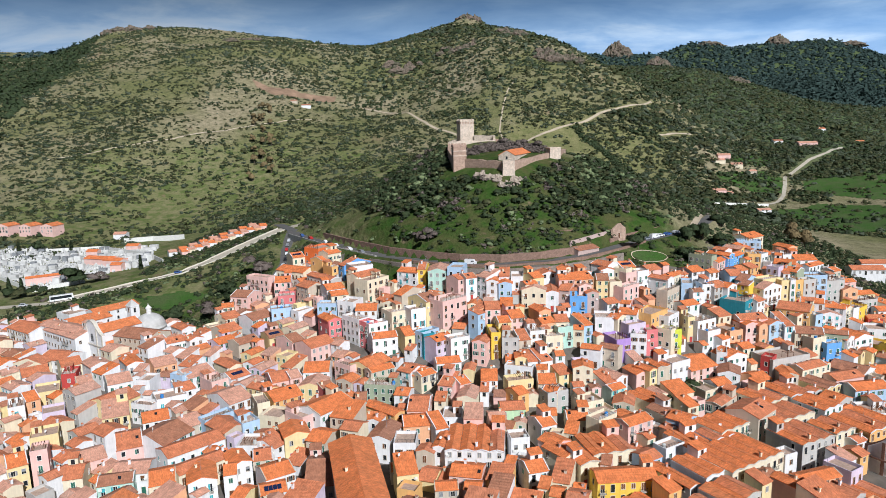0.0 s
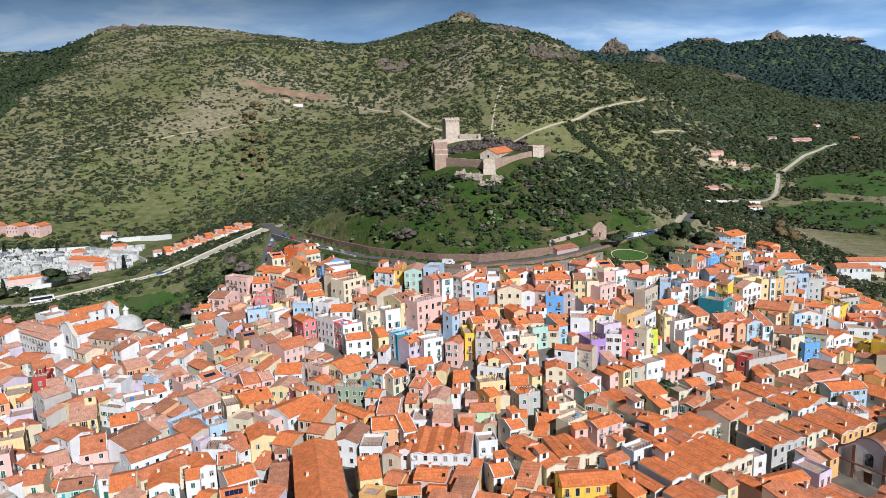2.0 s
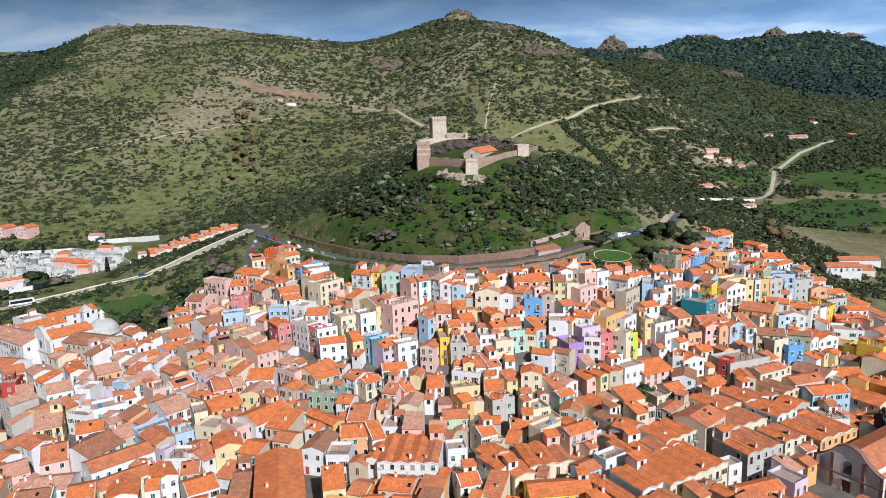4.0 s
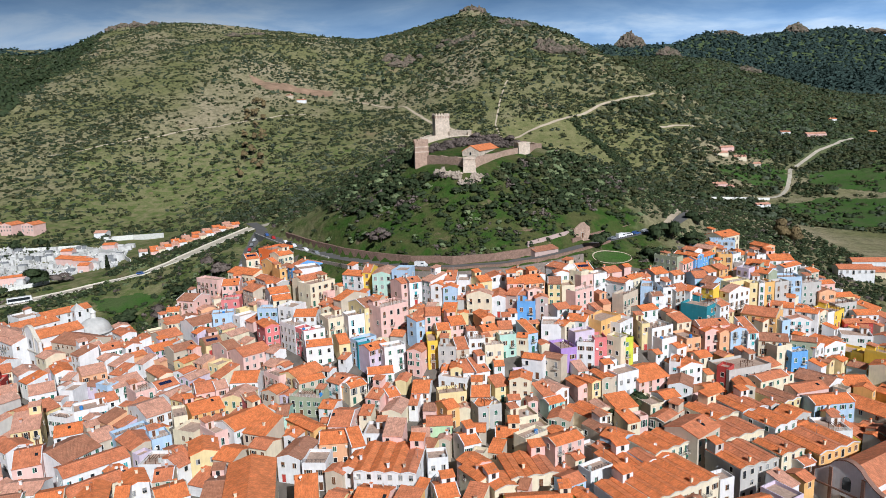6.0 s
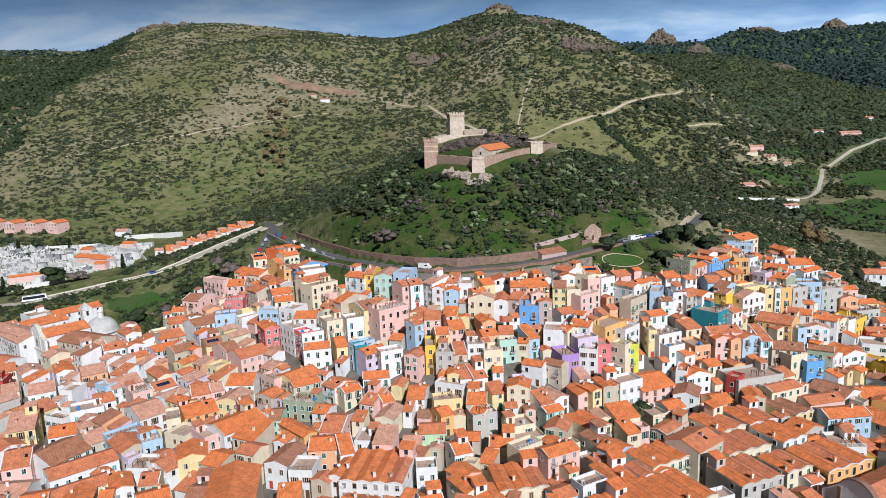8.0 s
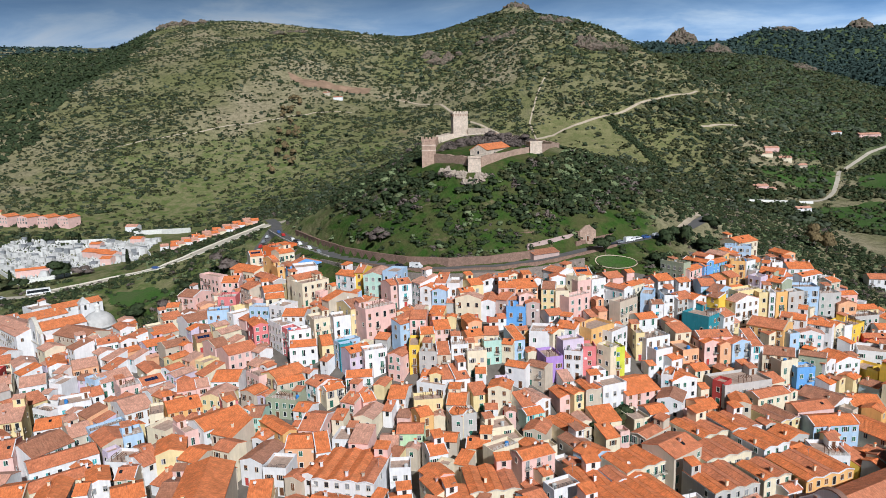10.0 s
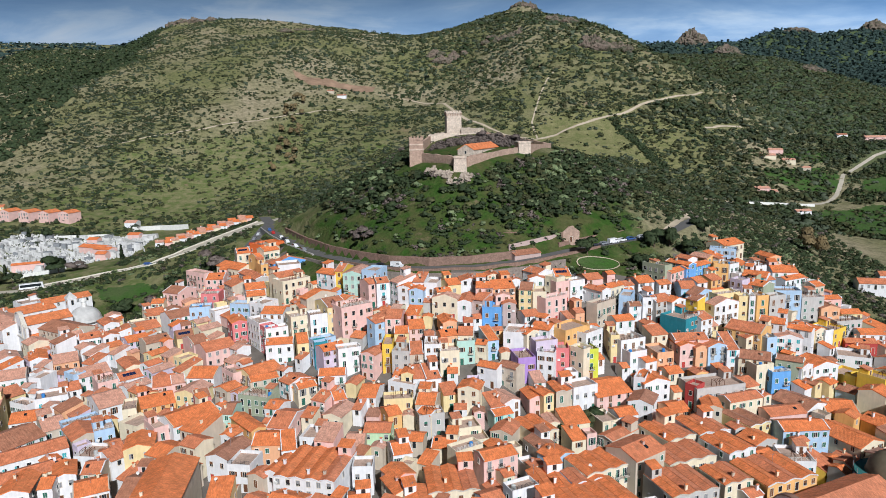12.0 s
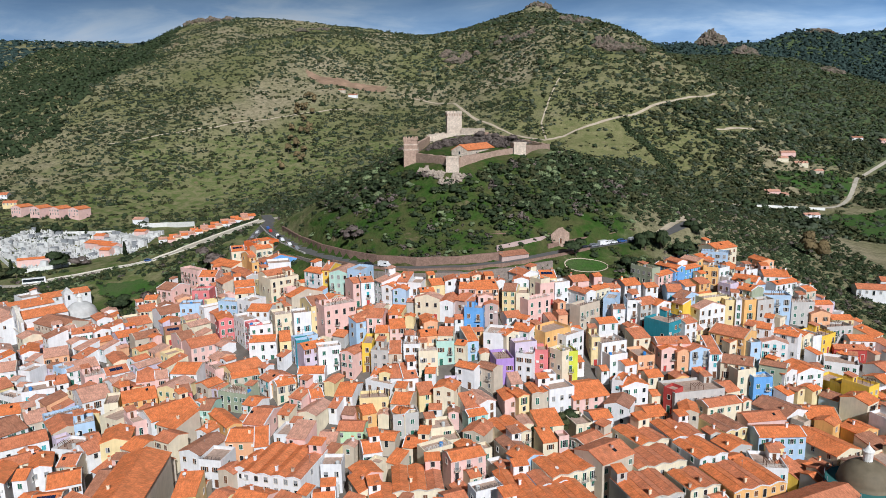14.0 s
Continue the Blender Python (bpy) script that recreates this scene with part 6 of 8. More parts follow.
castle = tagged(new("castle"), "ruined pinkish stone castle with a tall square keep", "castle")
for a, b, z0, za, zb in (((11, 354), (28.5, 337), 66, 80.4, 79.6), ((33, 337), (55, 371), 64, 79.4, 81.5), ((61, 375), (73, 426), 62, 82.5, 80.6), ((73, 426), (48, 462), 66, 80.6, 84),
                         ((5, 357), (3, 402), 66, 81, 83.5), ((3, 402), (3.5, 433), 68, 83.5, 85.6), ((48, 462), (33, 466), 72, 84, 87)):
    wall_run("curtain_wall", a, b, 1.6, z0, za, zb, CASTLE_STONE, castle, 0.25)
for a, b, z0, za, zb in (((3.5, 433), (10, 436), 72, 86, 87), ((10, 436), (32, 445), 72, 87, 86.5), ((32, 445), (33, 466), 72, 89.3, 89), ((20, 459), (33, 454), 72, 89.6, 89.3), ((3.5, 433), (8, 466), 72, 86.4, 87)):
    wall_run("inner_wall", a, b, 1.4, z0, za, zb, TOWER_STONE, castle, 0.3)
square_tower("tower", 7.6, 356.5, 8, 6.4, 66, 87.2, CASTLE_STONE, castle, True, 0.35, (82.0, 84.4))
square_tower("tower", 30.6, 335.5, 2, 5.4, 62, 79.9, TOWER_STONE, castle, False, 0.7)
square_tower("tower", 58.0, 375.0, 20, 6.2, 64, 84.2, TOWER_STONE, castle, False, 0.3)
square_tower("keep", 14.4, 463.5, 14, 9.0, 74, 99.2, TOWER_STONE, castle, True, 0.25)
CORBEL = box_mesh("corbel", CASTLE_STONE, (-0.22, 0.22, -0.26, 0.0, 0.0, 1.3), (-0.22, 0.22, -0.34, -0.26, 0.6, 1.3))
for i in range(4):
    for k in range(9):
        share("corbel", CORBEL, castle, pose(14.4, 463.5, 0, 0, 0, 14 + 90 * i) @ pose(-4.2 + 8.4 * k / 8, -4.5, 97.0))
for z in (83.0, 88.5, 92.0, 95.0):
    o = share("loophole", WINDOW_KINDS["none", "grey", True], castle, pose(14.4, 463.5, 0, 0, 0, 104) @ pose(0.4, -4.62, z))
for z in (81.5, 79.0):
    share("loophole", WINDOW_KINDS["none", "grey", False], castle, pose(7.6, 356.5, 0, 0, 0, 98) @ pose(0.5, -3.42, z))
share("loophole", WINDOW_KINDS["none", "grey", False], castle, pose(58, 375, 0, 0, 0, -70) @ pose(0, -3.3, 80.5))


def castle_chapel():
    root = tagged(new("chapel"), "small stone chapel with an orange tile roof", "chapel")
    root.matrix_basis = pose(31.5, 352.5, 77.2, 0, 0, -23)
    w, d, h = 8.5, 27.0, 4.6
    bm = bmesh.new()
    f = [(-w / 2, -2), (w / 2, -2), (w / 2, h), (0, h + 2.3), (-w / 2, h)]
    a, b = [bm.verts.new((p[0], 0, p[1])) for p in f], [bm.verts.new((p[0], d, p[1])) for p in f]
    bm.faces.new(a)
    bm.faces.new(b[::-1])
    for i in range(5):
        j = (i + 1) % 5
        bm.faces.new((a[j], a[i], b[i], b[j]))
    part("wall", bm, TOWER_STONE, root)
    bm = bmesh.new()
    slab(bm, (-w / 2 - 0.4, d + 0.2, h - 0.05), (-w / 2 - 0.4, -0.2, h - 0.05), (0, -0.2, h + 2.55), (0, d + 0.2, h + 2.55), 0.2)
    slab(bm, (w / 2 + 0.4, -0.2, h - 0.05), (w / 2 + 0.4, d + 0.2, h - 0.05), (0, d + 0.2, h + 2.55), (0, -0.2, h + 2.55), 0.2)
    part("roof", bm, ROOFS["1", 1], root)
    share("window", WINDOW_KINDS["none", "brown", False], root, pose(0, 0, 2.6))
    share("window", WINDOW_KINDS["none", "brown", False], root, pose(w / 2, 9, 1.8, 0, 0, 90))


castle_chapel()

# ---- walls along the castle road ----


def wall_along(name, pts, off, foot, top, thick, mat, label, i0=0, i1=None, step=3.0):
    """A stone wall beside a road, at off to its left; foot and top are heights over the road."""
    line = pts[i0:i1]
    v = []
    for k, p in enumerate(line):
        a, b = line[max(0, k - 1)], line[min(len(line) - 1, k + 1)]
        d = Vector((b[0] - a[0], b[1] - a[1])).normalized()
        v.append((p[0] - d.y * off, p[1] + d.x * off, p[2]))
    bm = bmesh.new()
    rnd = random.Random(len(label))
    rows = []
    for k, p in enumerate(v):
        a, b = v[max(0, k - 1)], v[min(len(v) - 1, k + 1)]
        d = Vector((b[0] - a[0], b[1] - a[1])).normalized()
        nx, ny = -d.y * thick / 2, d.x * thick / 2
        t = p[2] + top + rnd.uniform(-0.1, 0.1)
        rows.append([bm.verts.new(q) for q in ((p[0] + nx, p[1] + ny, p[2] + foot), (p[0] + nx, p[1] + ny, t), (p[0] - nx, p[1] - ny, t), (p[0] - nx, p[1] - ny, p[2] + foot))])
    for p, q in zip(rows, rows[1:]):
        for k in range(4):
            bm.faces.new((q[k], p[k], p[(k + 1) % 4], q[(k + 1) % 4]))
    bm.faces.new(rows[0][::-1])
    bm.faces.new(rows[-1])
    return tagged(link_bm(name, bm, mat), label, "wall", kind="structure")


def finer(pts, step=4.0):
    out = []
    for p, q in zip(pts, pts[1:]):
        n = max(1, int(math.dist(p[:2], q[:2]) / step))
        out += [tuple(p[i] + (q[i] - p[i]) * k / n for i in range(3)) for k in range(n)]
    return out + [pts[-1]]


wall_along("retaining_wall", finer(CASTLE_ROAD[3:11]), 4.3, -1.5, 3.4, 1.0, WALL_STONE, "brown stone retaining wall above the castle road")
wall_along("retaining_wall", finer(CASTLE_ROAD[6:13]), -4.0, -9.0, 0.75, 0.8, WALL_STONE, "rough stone wall carrying the road over the houses")
wall_along("retaining_wall", finer(CASTLE_ROAD[5:12]), -8.2, -7.0, -0.1, 0.9, GREY_STONE, "tall grey rubble wall between the road and the houses")
wall_along("retaining_wall", finer(CASTLE_ROAD[2:6]), -4.0, -5.0, 0.6, 0.6, CONCRETE, "low concrete road parapet")
wall_along("retaining_wall", finer([(53, 294, 42.5), (70, 306.5, 44), (72, 309, 44)]), 0, -2, 5.0, 0.6, WALLS["q"], "tall rose-grey plastered terrace wall above the road")
wall_along("retaining_wall", finer([(74, 305, 43.5), (84, 315, 43.8), (95, 324, 44), (112, 336, 45)]), 1.5, -1, 2.6, 0.5, WALL_STONE, "low stone wall behind the roadside parking")
wall_along("retaining_wall", finer(VALLEY_ROAD[1:8]), 3.7, -2, 0.7, 0.4, TRIM, "pale parapet wall along the valley road")
wall_along("retaining_wall", finer(VALLEY_ROAD[1:8]), -3.7, -3, 0.5, 0.4, TRIM, "pale parapet wall along the valley road")

wall_along("retaining_wall", finer([(6.5, 255.5, 29.6), (14, 253.4, 29.3), (26.5, 251.2, 29.2)]), 0, -4, 2.6, 0.7, WALL_STONE, "grey stone terrace wall below a row of houses")
wall_along("retaining_wall", finer([(22, 298.5, 49.5), (40, 300.5, 50.0), (56, 304, 50.0)]), 0, -2.5, 0.9, 0.6, WALL_STONE, "dry stone terrace wall under the castle")

# ---- churches ----
DOME_PALE = plain("pale_dome", (0.50, 0.49, 0.47), 0.85, 0.2, 0, 0.5)
DOME_DARK = plain("tarnished_dome", (0.16, 0.13, 0.085), 0.7, 0.3, 0, 0.6)
TRIM_BROWN = plain("brown_stone_trim", (0.24, 0.135, 0.10))
NET_GREEN = plain("green_netting", (0.05, 0.16, 0.15), 0.9, 0.1, 0, 0.5)


def lathe(bm, prof, n=24, cx=0.0, cy=0.0):
    """A turned body from (radius, height) pairs."""
    rings = [[bm.verts.new((cx + r * math.cos(2 * math.pi * i / n), cy + r * math.sin(2 * math.pi * i / n), z)) for i in range(n)] for r, z in prof]
    for p, q in zip(rings, rings[1:]):
        for i in range(n):
            bm.faces.new((p[i], p[(i + 1) % n], q[(i + 1) % n], q[i]))
    bm.faces.new(rings[-1])
    bm.faces.new(rings[0][::-1])


def church(x, y, z, yaw, w, h, long, wall, roof, dome_r, dome_z, dome_mat, trim, label, tower=True):
    """A baroque church: a curved front, a nave, and a dome with a lantern over the far end."""
    root = tagged(new("church"), label, "church")
    root.matrix_basis = pose(x, y, z, 0, 0, yaw)
    W = w / 2
    bm = bmesh.new()
    edge = [(-W, -1.5), (W, -1.5), (W, h)]
    for i in range(17):
        u = 1 - i / 16 * 2
        edge.append((u * W * 0.98, h + (w * 0.28) * max(0.0, math.cos(u * math.pi / 2)) ** 1.6 + (0.5 if abs(u) < 0.45 else 0)))
    edge.append((-W, h))
    a, b = [bm.verts.new((p[0], 0, p[1])) for p in edge], [bm.verts.new((p[0], 1.0, p[1])) for p in edge]
    bm.faces.new(a)
    bm.faces.new(b[::-1])
    for i in range(len(a)):
        j = (i + 1) % len(a)
        bm.faces.new((a[j], a[i], b[i], b[j]))
    part("front", bm, WALLS[wall], root)
    for u in (-0.96, -0.45, 0.45, 0.96):
        bm = bmesh.new()
        quad_box(bm, u * W - 0.4, u * W + 0.4, -0.3, 0.0, -1.0, h + (0.3 if abs(u) > 0.5 else 2.2))
        part("pilaster", bm, trim, root)
    bm = bmesh.new()
    quad_box(bm, -W - 0.3, W + 0.3, -0.5, -0.302, h * 0.62, h * 0.62 + 0.45)
    part("cornice", bm, trim, root)
    bm = bmesh.new()
    pts = [edge[i] for i in range(3, 20)]
    rows = [[bm.verts.new(c) for c in ((p[0], -0.35, p[1] - 0.02), (p[0], -0.35, p[1] + 0.3), (p[0], 1.2, p[1] + 0.3), (p[0], 1.2, p[1] - 0.02))] for p in pts]
    for p, q in zip(rows, rows[1:]):
        for k in range(4):
            bm.faces.new((p[k], p[(k + 1) % 4], q[(k + 1) % 4], q[k]))
    bm.faces.new(rows[0][::-1])
    bm.faces.new(rows[-1])
    part("coping", bm, trim, root)
    bm = bmesh.new()
    quad_box(bm, -1.0, 1.0, -0.06, 0.0, h * 0.72, h * 0.72 + 2.4)
    lathe(bm, [(1.0, 0), (1.0, 0.06)], 20)
    for v in list(bm.verts)[8:]:
        v.co = Vector((v.co.x, -v.co.z, h * 0.72 + 2.4 + v.co.y))
    part("window", bm, GLASS, root)
    share("door", DOORS[0], root, pose(0, 0, 0) @ Matrix.Diagonal((2.0, 1.5, 1.7, 1)))
    # nave and side aisles
    nw, nh = W * 0.62, h + 0.6
    bm = bmesh.new()
    quad_box(bm, -nw, nw, 1.002, long, -2, nh)
    quad_box(bm, -W * 0.97, -nw, 1.002, long * 0.8, -2, h * 0.62)
    quad_box(bm, nw, W * 0.97, 1.002, long * 0.8, -2, h * 0.62)
    part("nave_wall", bm, WALLS[wall], root)
    bm = bmesh.new()
    rz = nh + nw * 0.42
    slab(bm, (-nw - 0.4, long, nh), (-nw - 0.4, 1.1, nh), (0, 1.1, rz), (0, long, rz), 0.25)
    slab(bm, (nw + 0.4, 1.1, nh), (nw + 0.4, long, nh), (0, long, rz), (0, 1.1, rz), 0.25)
    slab(bm, (-W - 0.2, long * 0.8, h * 0.62), (-W - 0.2, 1.1, h * 0.62), (-nw, 1.1, h * 0.62 + 1.3), (-nw, long * 0.8, h * 0.62 + 1.3), 0.25)
    slab(bm, (W + 0.2, 1.1, h * 0.62), (W + 0.2, long * 0.8, h * 0.62), (nw, long * 0.8, h * 0.62 + 1.3), (nw, 1.1, h * 0.62 + 1.3), 0.25)
    part("nave_roof", bm, ROOFS[roof, 1], root)
    # crossing, drum, dome, lantern
    r, zb = dome_r, dome_z - dome_r * 1.05
    bm = bmesh.new()
    quad_box(bm, -r, r, long - 0.01, long + 2 * r, -2, zb - 0.8)
    part("crossing", bm, WALLS[wall], root)
    bm = bmesh.new()
    prof = [(r * 0.98, zb - 0.85), (r * 0.98, zb), (r * 1.04, zb + 0.02), (r * 1.04, zb + 0.3)]
    prof += [(r * math.cos(t), zb + 0.3 + r * 0.9 * math.sin(t)) for t in [i * math.pi / 2 / 9 for i in range(9)]]
    prof += [(r * 0.17, zb + 0.3 + r * 0.9)]
    lathe(bm, prof, 32, 0, long + r)
    ob = part("dome", bm, dome_mat, root)
    for f in ob.data.polygons:
        f.use_smooth = len(f.vertices) == 4
    bm = bmesh.new()
    top = zb + 0.3 + r * 0.88
    lathe(bm, [(1.05, top - 0.3), (1.05, top + 2.3), (1.35, top + 2.35), (1.35, top + 2.6), (1.0, top + 2.9), (0.5, top + 3.5), (0.12, top + 3.9), (0.1, top + 4.6)], 12, 0, long + r)
    part("lantern", bm, FRAME_W, ob)
    if tower:
        bm = bmesh.new()
        tx, ty, s = -10.0, 23.7, 1.8
        quad_box(bm, tx - s, tx + s, ty - s, ty + s, -1, h + 4.6)
        quad_box(bm, tx - s - 0.25, tx + s + 0.25, ty - s - 0.25, ty + s + 0.25, h + 4.601, h + 5.0)
        belfry = part("bell_tower", bm, WALLS[wall], root)
        bm = bmesh.new()
        base = [bm.verts.new((tx + a * (s + 0.2), ty + b * (s + 0.2), h + 5.0)) for a, b in ((-1, -1), (1, -1), (1, 1), (-1, 1))]
        tip = bm.verts.new((tx, ty, h + 7.6))
        bm.faces.new(base[::-1])
        for i in range(4):
            bm.faces.new((base[i], base[(i + 1) % 4], tip))
        part("spire", bm, dome_mat, belfry)
        for side in range(4):
            share("belfry_opening", WINDOW_KINDS["none", "brown", True], belfry, pose(tx, ty, 0, 0, 0, 90 * side) @ pose(0, -s, h + 1.9))
    FOOTPRINTS.append((x, y, long + 18, corners(x, y, yaw, w, long + 2 * r)))
    return root


church(-147, 276, 4.5, -37, 17, 13, 19, "w", "1", 6.6, 16.0, DOME_PALE, TRIM, "white baroque church with a pale dome and bell tower")
cathedral = church(116.5, 168.5, 3, -58, 17, 7.8, 30, "w", "2", 6.0, 15.5, DOME_DARK, TRIM_BROWN, "white cathedral with a curved front and dark dome", False)

bm = bmesh.new()
lathe(bm, [(8.3, -2), (8.3, 8.6), (8.5, 8.7), (8.5, 9.1), (6.3, 9.4)], 16, 0, 36)
netting = part("scaffold_netting", bm, NET_GREEN, cathedral, "green netting round the drum")
for _k in range(12):
    bm = bmesh.new()
    _a = _k * math.pi / 6
    quad_box(bm, 8.55 * math.cos(_a) - 0.06, 8.55 * math.cos(_a) + 0.06, 36 + 8.55 * math.sin(_a) - 0.06, 36 + 8.55 * math.sin(_a) + 0.06, -1, 10.4)
    part("scaffold_pole", bm, SHUT_GREY, netting)

# a long hall with a plain clay roof
house(-16.2, 129.0, 3.0, 13.5, 11.2, 48.0, 12.4, "s", "1", "Y", 1, "brown", "halls")

# open places that stay free of houses: squares before the two churches, and lanes
for _x, _y, _yaw, _w, _d in ((-155, 262, -37, 42, 13), (112, 160, -56, 16, 8),
                             (91.0, 166.0, 27, 4.0, 34.0), (113.5, 182.5, 27, 4.0, 26.0), (-80.6, 175.6, 28, 3.6, 61.2), (-67.5, 163.9, 38, 3.0, 13.0), (23.2, 167.3, -5, 2.6, 35.8), (62.5, 157.2, 25, 3.0, 12.0)):
    FOOTPRINTS.append((_x, _y, 45, corners(_x, _y, _yaw, _w, _d)))
fill_town()

# ---- outlying buildings ----
for x, y, yaw, w, d, h, wall, roof, kind in (
        (-380, 561, -12, 11.5, 13, 8.5, "p", "1", "Y"), (-359, 557, -12, 11.5, 13, 8.5, "p", "1", "Y"), (-340, 556, -12, 11.5, 13, 8.5, "p", "1", "Y"), (-323, 557, -12, 11.5, 13, 8.5, "p", "1", "Y"),
        (223, 360, -8, 17, 9, 6.0, "w", "2", "X"), (250, 392, -8, 22, 8, 4.0, "w", "2", "X"), (243, 372, -8, 7, 6, 3.5, "c", "2", "M"),
        (318, 812, 0, 16, 10, 4.0, "c", "4", "X"), (338, 808, -6, 13, 9, 4.0, "c", "4", "X"), (330, 826, 0, 15, 9, 4.2, "p", "4", "X"), (352, 798, 0, 10, 8, 3.5, "s", "4", "X"),
        (284, 716, 10, 14, 9, 4.0, "p", "4", "X"), (296, 720, 10, 7, 8, 3.4, "c", "4", "X"), (283, 612, 14, 13, 7, 4.0, "w", "4", "X"),
        (462, 892, 0, 24, 10, 4.5, "p", "4", "X"), (430, 905, 0, 12, 8, 3.6, "w", "3", "X"), (-178, 926, 8, 12, 8, 3.8, "w", "3", "X"), (-196, 938, 8, 9, 6, 3.2, "s", "3", "X"),
        (-265, 558, 4, 10, 8, 4.5, "w", "4", "X"), (-410, 590, 20, 12, 9, 5, "y", "2", "X"), (-440, 612, 20, 16, 10, 5, "w", "2", "X"),
        (540, 1010, 0, 13, 8, 4, "w", "2", "X"), (580, 980, 0, 12, 8, 4, "c", "2", "X")):
    house(x, y, float(surface(x, y)[0]), yaw, w, d, h, wall, roof, kind, 1, "grey", "outlying houses")

# terraced row by the valley road
for i in range(13):
    u = i / 12
    x, y = -166 + 44 * u, 436 + 26 * u
    house(x, y, float(surface(x, y)[0]), 30, 5.0, 6.0, 2.6, "pcwpwe"[i % 6], "14"[i % 2], "X", 1, "grey", "terraced row")
for i in range(9):
    u = i / 8
    x, y = -178 + 46 * u, 446 + 27 * u
    house(x, y, float(surface(x, y)[0]), 30, 5.4, 6.0, 2.8, "wpcwep"[i % 6], "41"[i % 2], "X", 1, "grey", "terraced row")


def plain_wall(pts, h, mat, label):
    line = [(x, y, float(surface(x, y)[0])) for x, y in pts]
    wall_along("boundary_wall", finer(line, 8), 0, -1.5, h, 0.5, mat, label)


plain_wall([(-256, 546), (-234, 549), (-206, 541)], 3.6, FRAME_W, "long white cemetery boundary wall")
plain_wall([(-300, 505), (-262, 520), (-205, 470), (-176, 424)], 2.6, FRAME_W, "white cemetery boundary wall")
plain_wall([(-300, 440), (-235, 384), (-212, 398)], 2.2, FRAME_W, "white cemetery wall above the valley road")
plain_wall([(246, 633), (282, 655), (317, 680)], 2.2, FRAME_W, "long white farm wall beside the country road")


def cemetery():
    """Rows of white tombs and small vaults behind the walls."""
    rnd = random.Random(11)
    bm = bmesh.new()
    for _ in range(4000):
        x, y = rnd.uniform(-330, -180), rnd.uniform(392, 515)
        if not (x < -186 - (y - 425) * 0.35 if y > 425 else x < -205 - (425 - y) * 0.5):
            continue
        if y < 392 - (x + 235) * 0.75:
            continue
        z = float(surface(x, y)[0])
        big = rnd.random() < 0.06
        s, h = (rnd.uniform(1.4, 2.4), rnd.uniform(2.5, 4.0)) if big else (rnd.uniform(0.4, 0.85), rnd.uniform(0.35, 1.2))
        quad_box(bm, x - s, x + s, y - s * 0.6, y + s * 0.6, z - 0.5, z + h, 0 if rnd.random() < 0.75 else 1)
        if not big:
            quad_box(bm, x - 0.4, x + 0.4, y + s * 0.6, y + s * 0.6 + 0.15, z, z + h + 0.8, 0)
    tagged(link_bm("tombs", bm, [MARBLE, SHUT_GREY]), "rows of white marble tombs and small vaults", "tombs", kind="stuff")
    for x, y, w, d, yaw in ((-231, 452, 22, 8, -16), (-217, 442, 14, 7, -16), (-206, 424, 7, 6, 0), (-238, 406, 24, 4, 32), (-252, 486, 8, 6, 0), (-232, 506, 9, 6, 0)):
        house(x, y, float(surface(x, y)[0]), yaw, w, d, 4.2, "p", "1", "X", 0, "", "cemetery buildings")


cemetery()
for o in list(bpy.data.objects):
    if o.name.startswith(("house", "gabled_house")) and "label" not in o and o.parent is None:
        tagged(o, "pink cemetery building with an orange tile roof", "house", "cemetery buildings")


def ruined_chapel():
    root = tagged(new("ruin"), "roofless pink stone chapel ruin beside the road", "ruin")
    root.matrix_basis = pose(78, 311, float(surface(78, 311)[0]), 0, 0, 30)
    for a, b, za, zb in (((-4, 0), (-1.2, 0), 4.2, 6.2), ((-1.2, 0), (1.2, 0), 6.4, 6.6), ((1.2, 0), (4, 0), 6.2, 4.2), ((-4, 0), (-4, 7), 4.2, 3.6), ((4, 0), (4, 7), 4.2, 3.4), ((-4, 7), (4, 7), 4.5, 4.8)):
        wall_run("wall", a, b, 0.7, -1.5, za, zb, CASTLE_STONE, root, 0.2)
    share("doorway", DOORS[0], root, pose(0, -0.36, 0))
    shed = house(60.5, 291.2, 42.4, 32, 12, 4.0, 2.0, "q", "3", "M", 0)
    tagged(shed, "low brown-roofed roadside bar against a terrace wall", "shed")


ruined_chapel()

# ---- cars ----
PAINTS = {"white": plain("white_car_paint", (0.75, 0.75, 0.75), 0.3, 0.5), "grey": plain("grey_car_paint", (0.22, 0.23, 0.25), 0.3, 0.5), "black": plain("black_car_paint", (0.02, 0.02, 0.025), 0.3, 0.5),
          "red": plain("red_car_paint", (0.42, 0.03, 0.03), 0.3, 0.5), "blue": plain("blue_car_paint", (0.05, 0.11, 0.30), 0.3, 0.5), "silver": plain("silver_car_paint", (0.50, 0.51, 0.53), 0.3, 0.5)}
RUBBER = plain("rubber", (0.02, 0.02, 0.02), 0.9)


_bm = bmesh.new()
bmesh.ops.create_cone(_bm, cap_ends=True, segments=10, radius1=0.19, radius2=0.17, depth=0.04, matrix=pose(0, 0, 0, 0, 90, 0))
HUB = bpy.data.meshes.new("hub")
_bm.to_mesh(HUB)
_bm.free()
HUB.materials.append(SHUT_GREY)


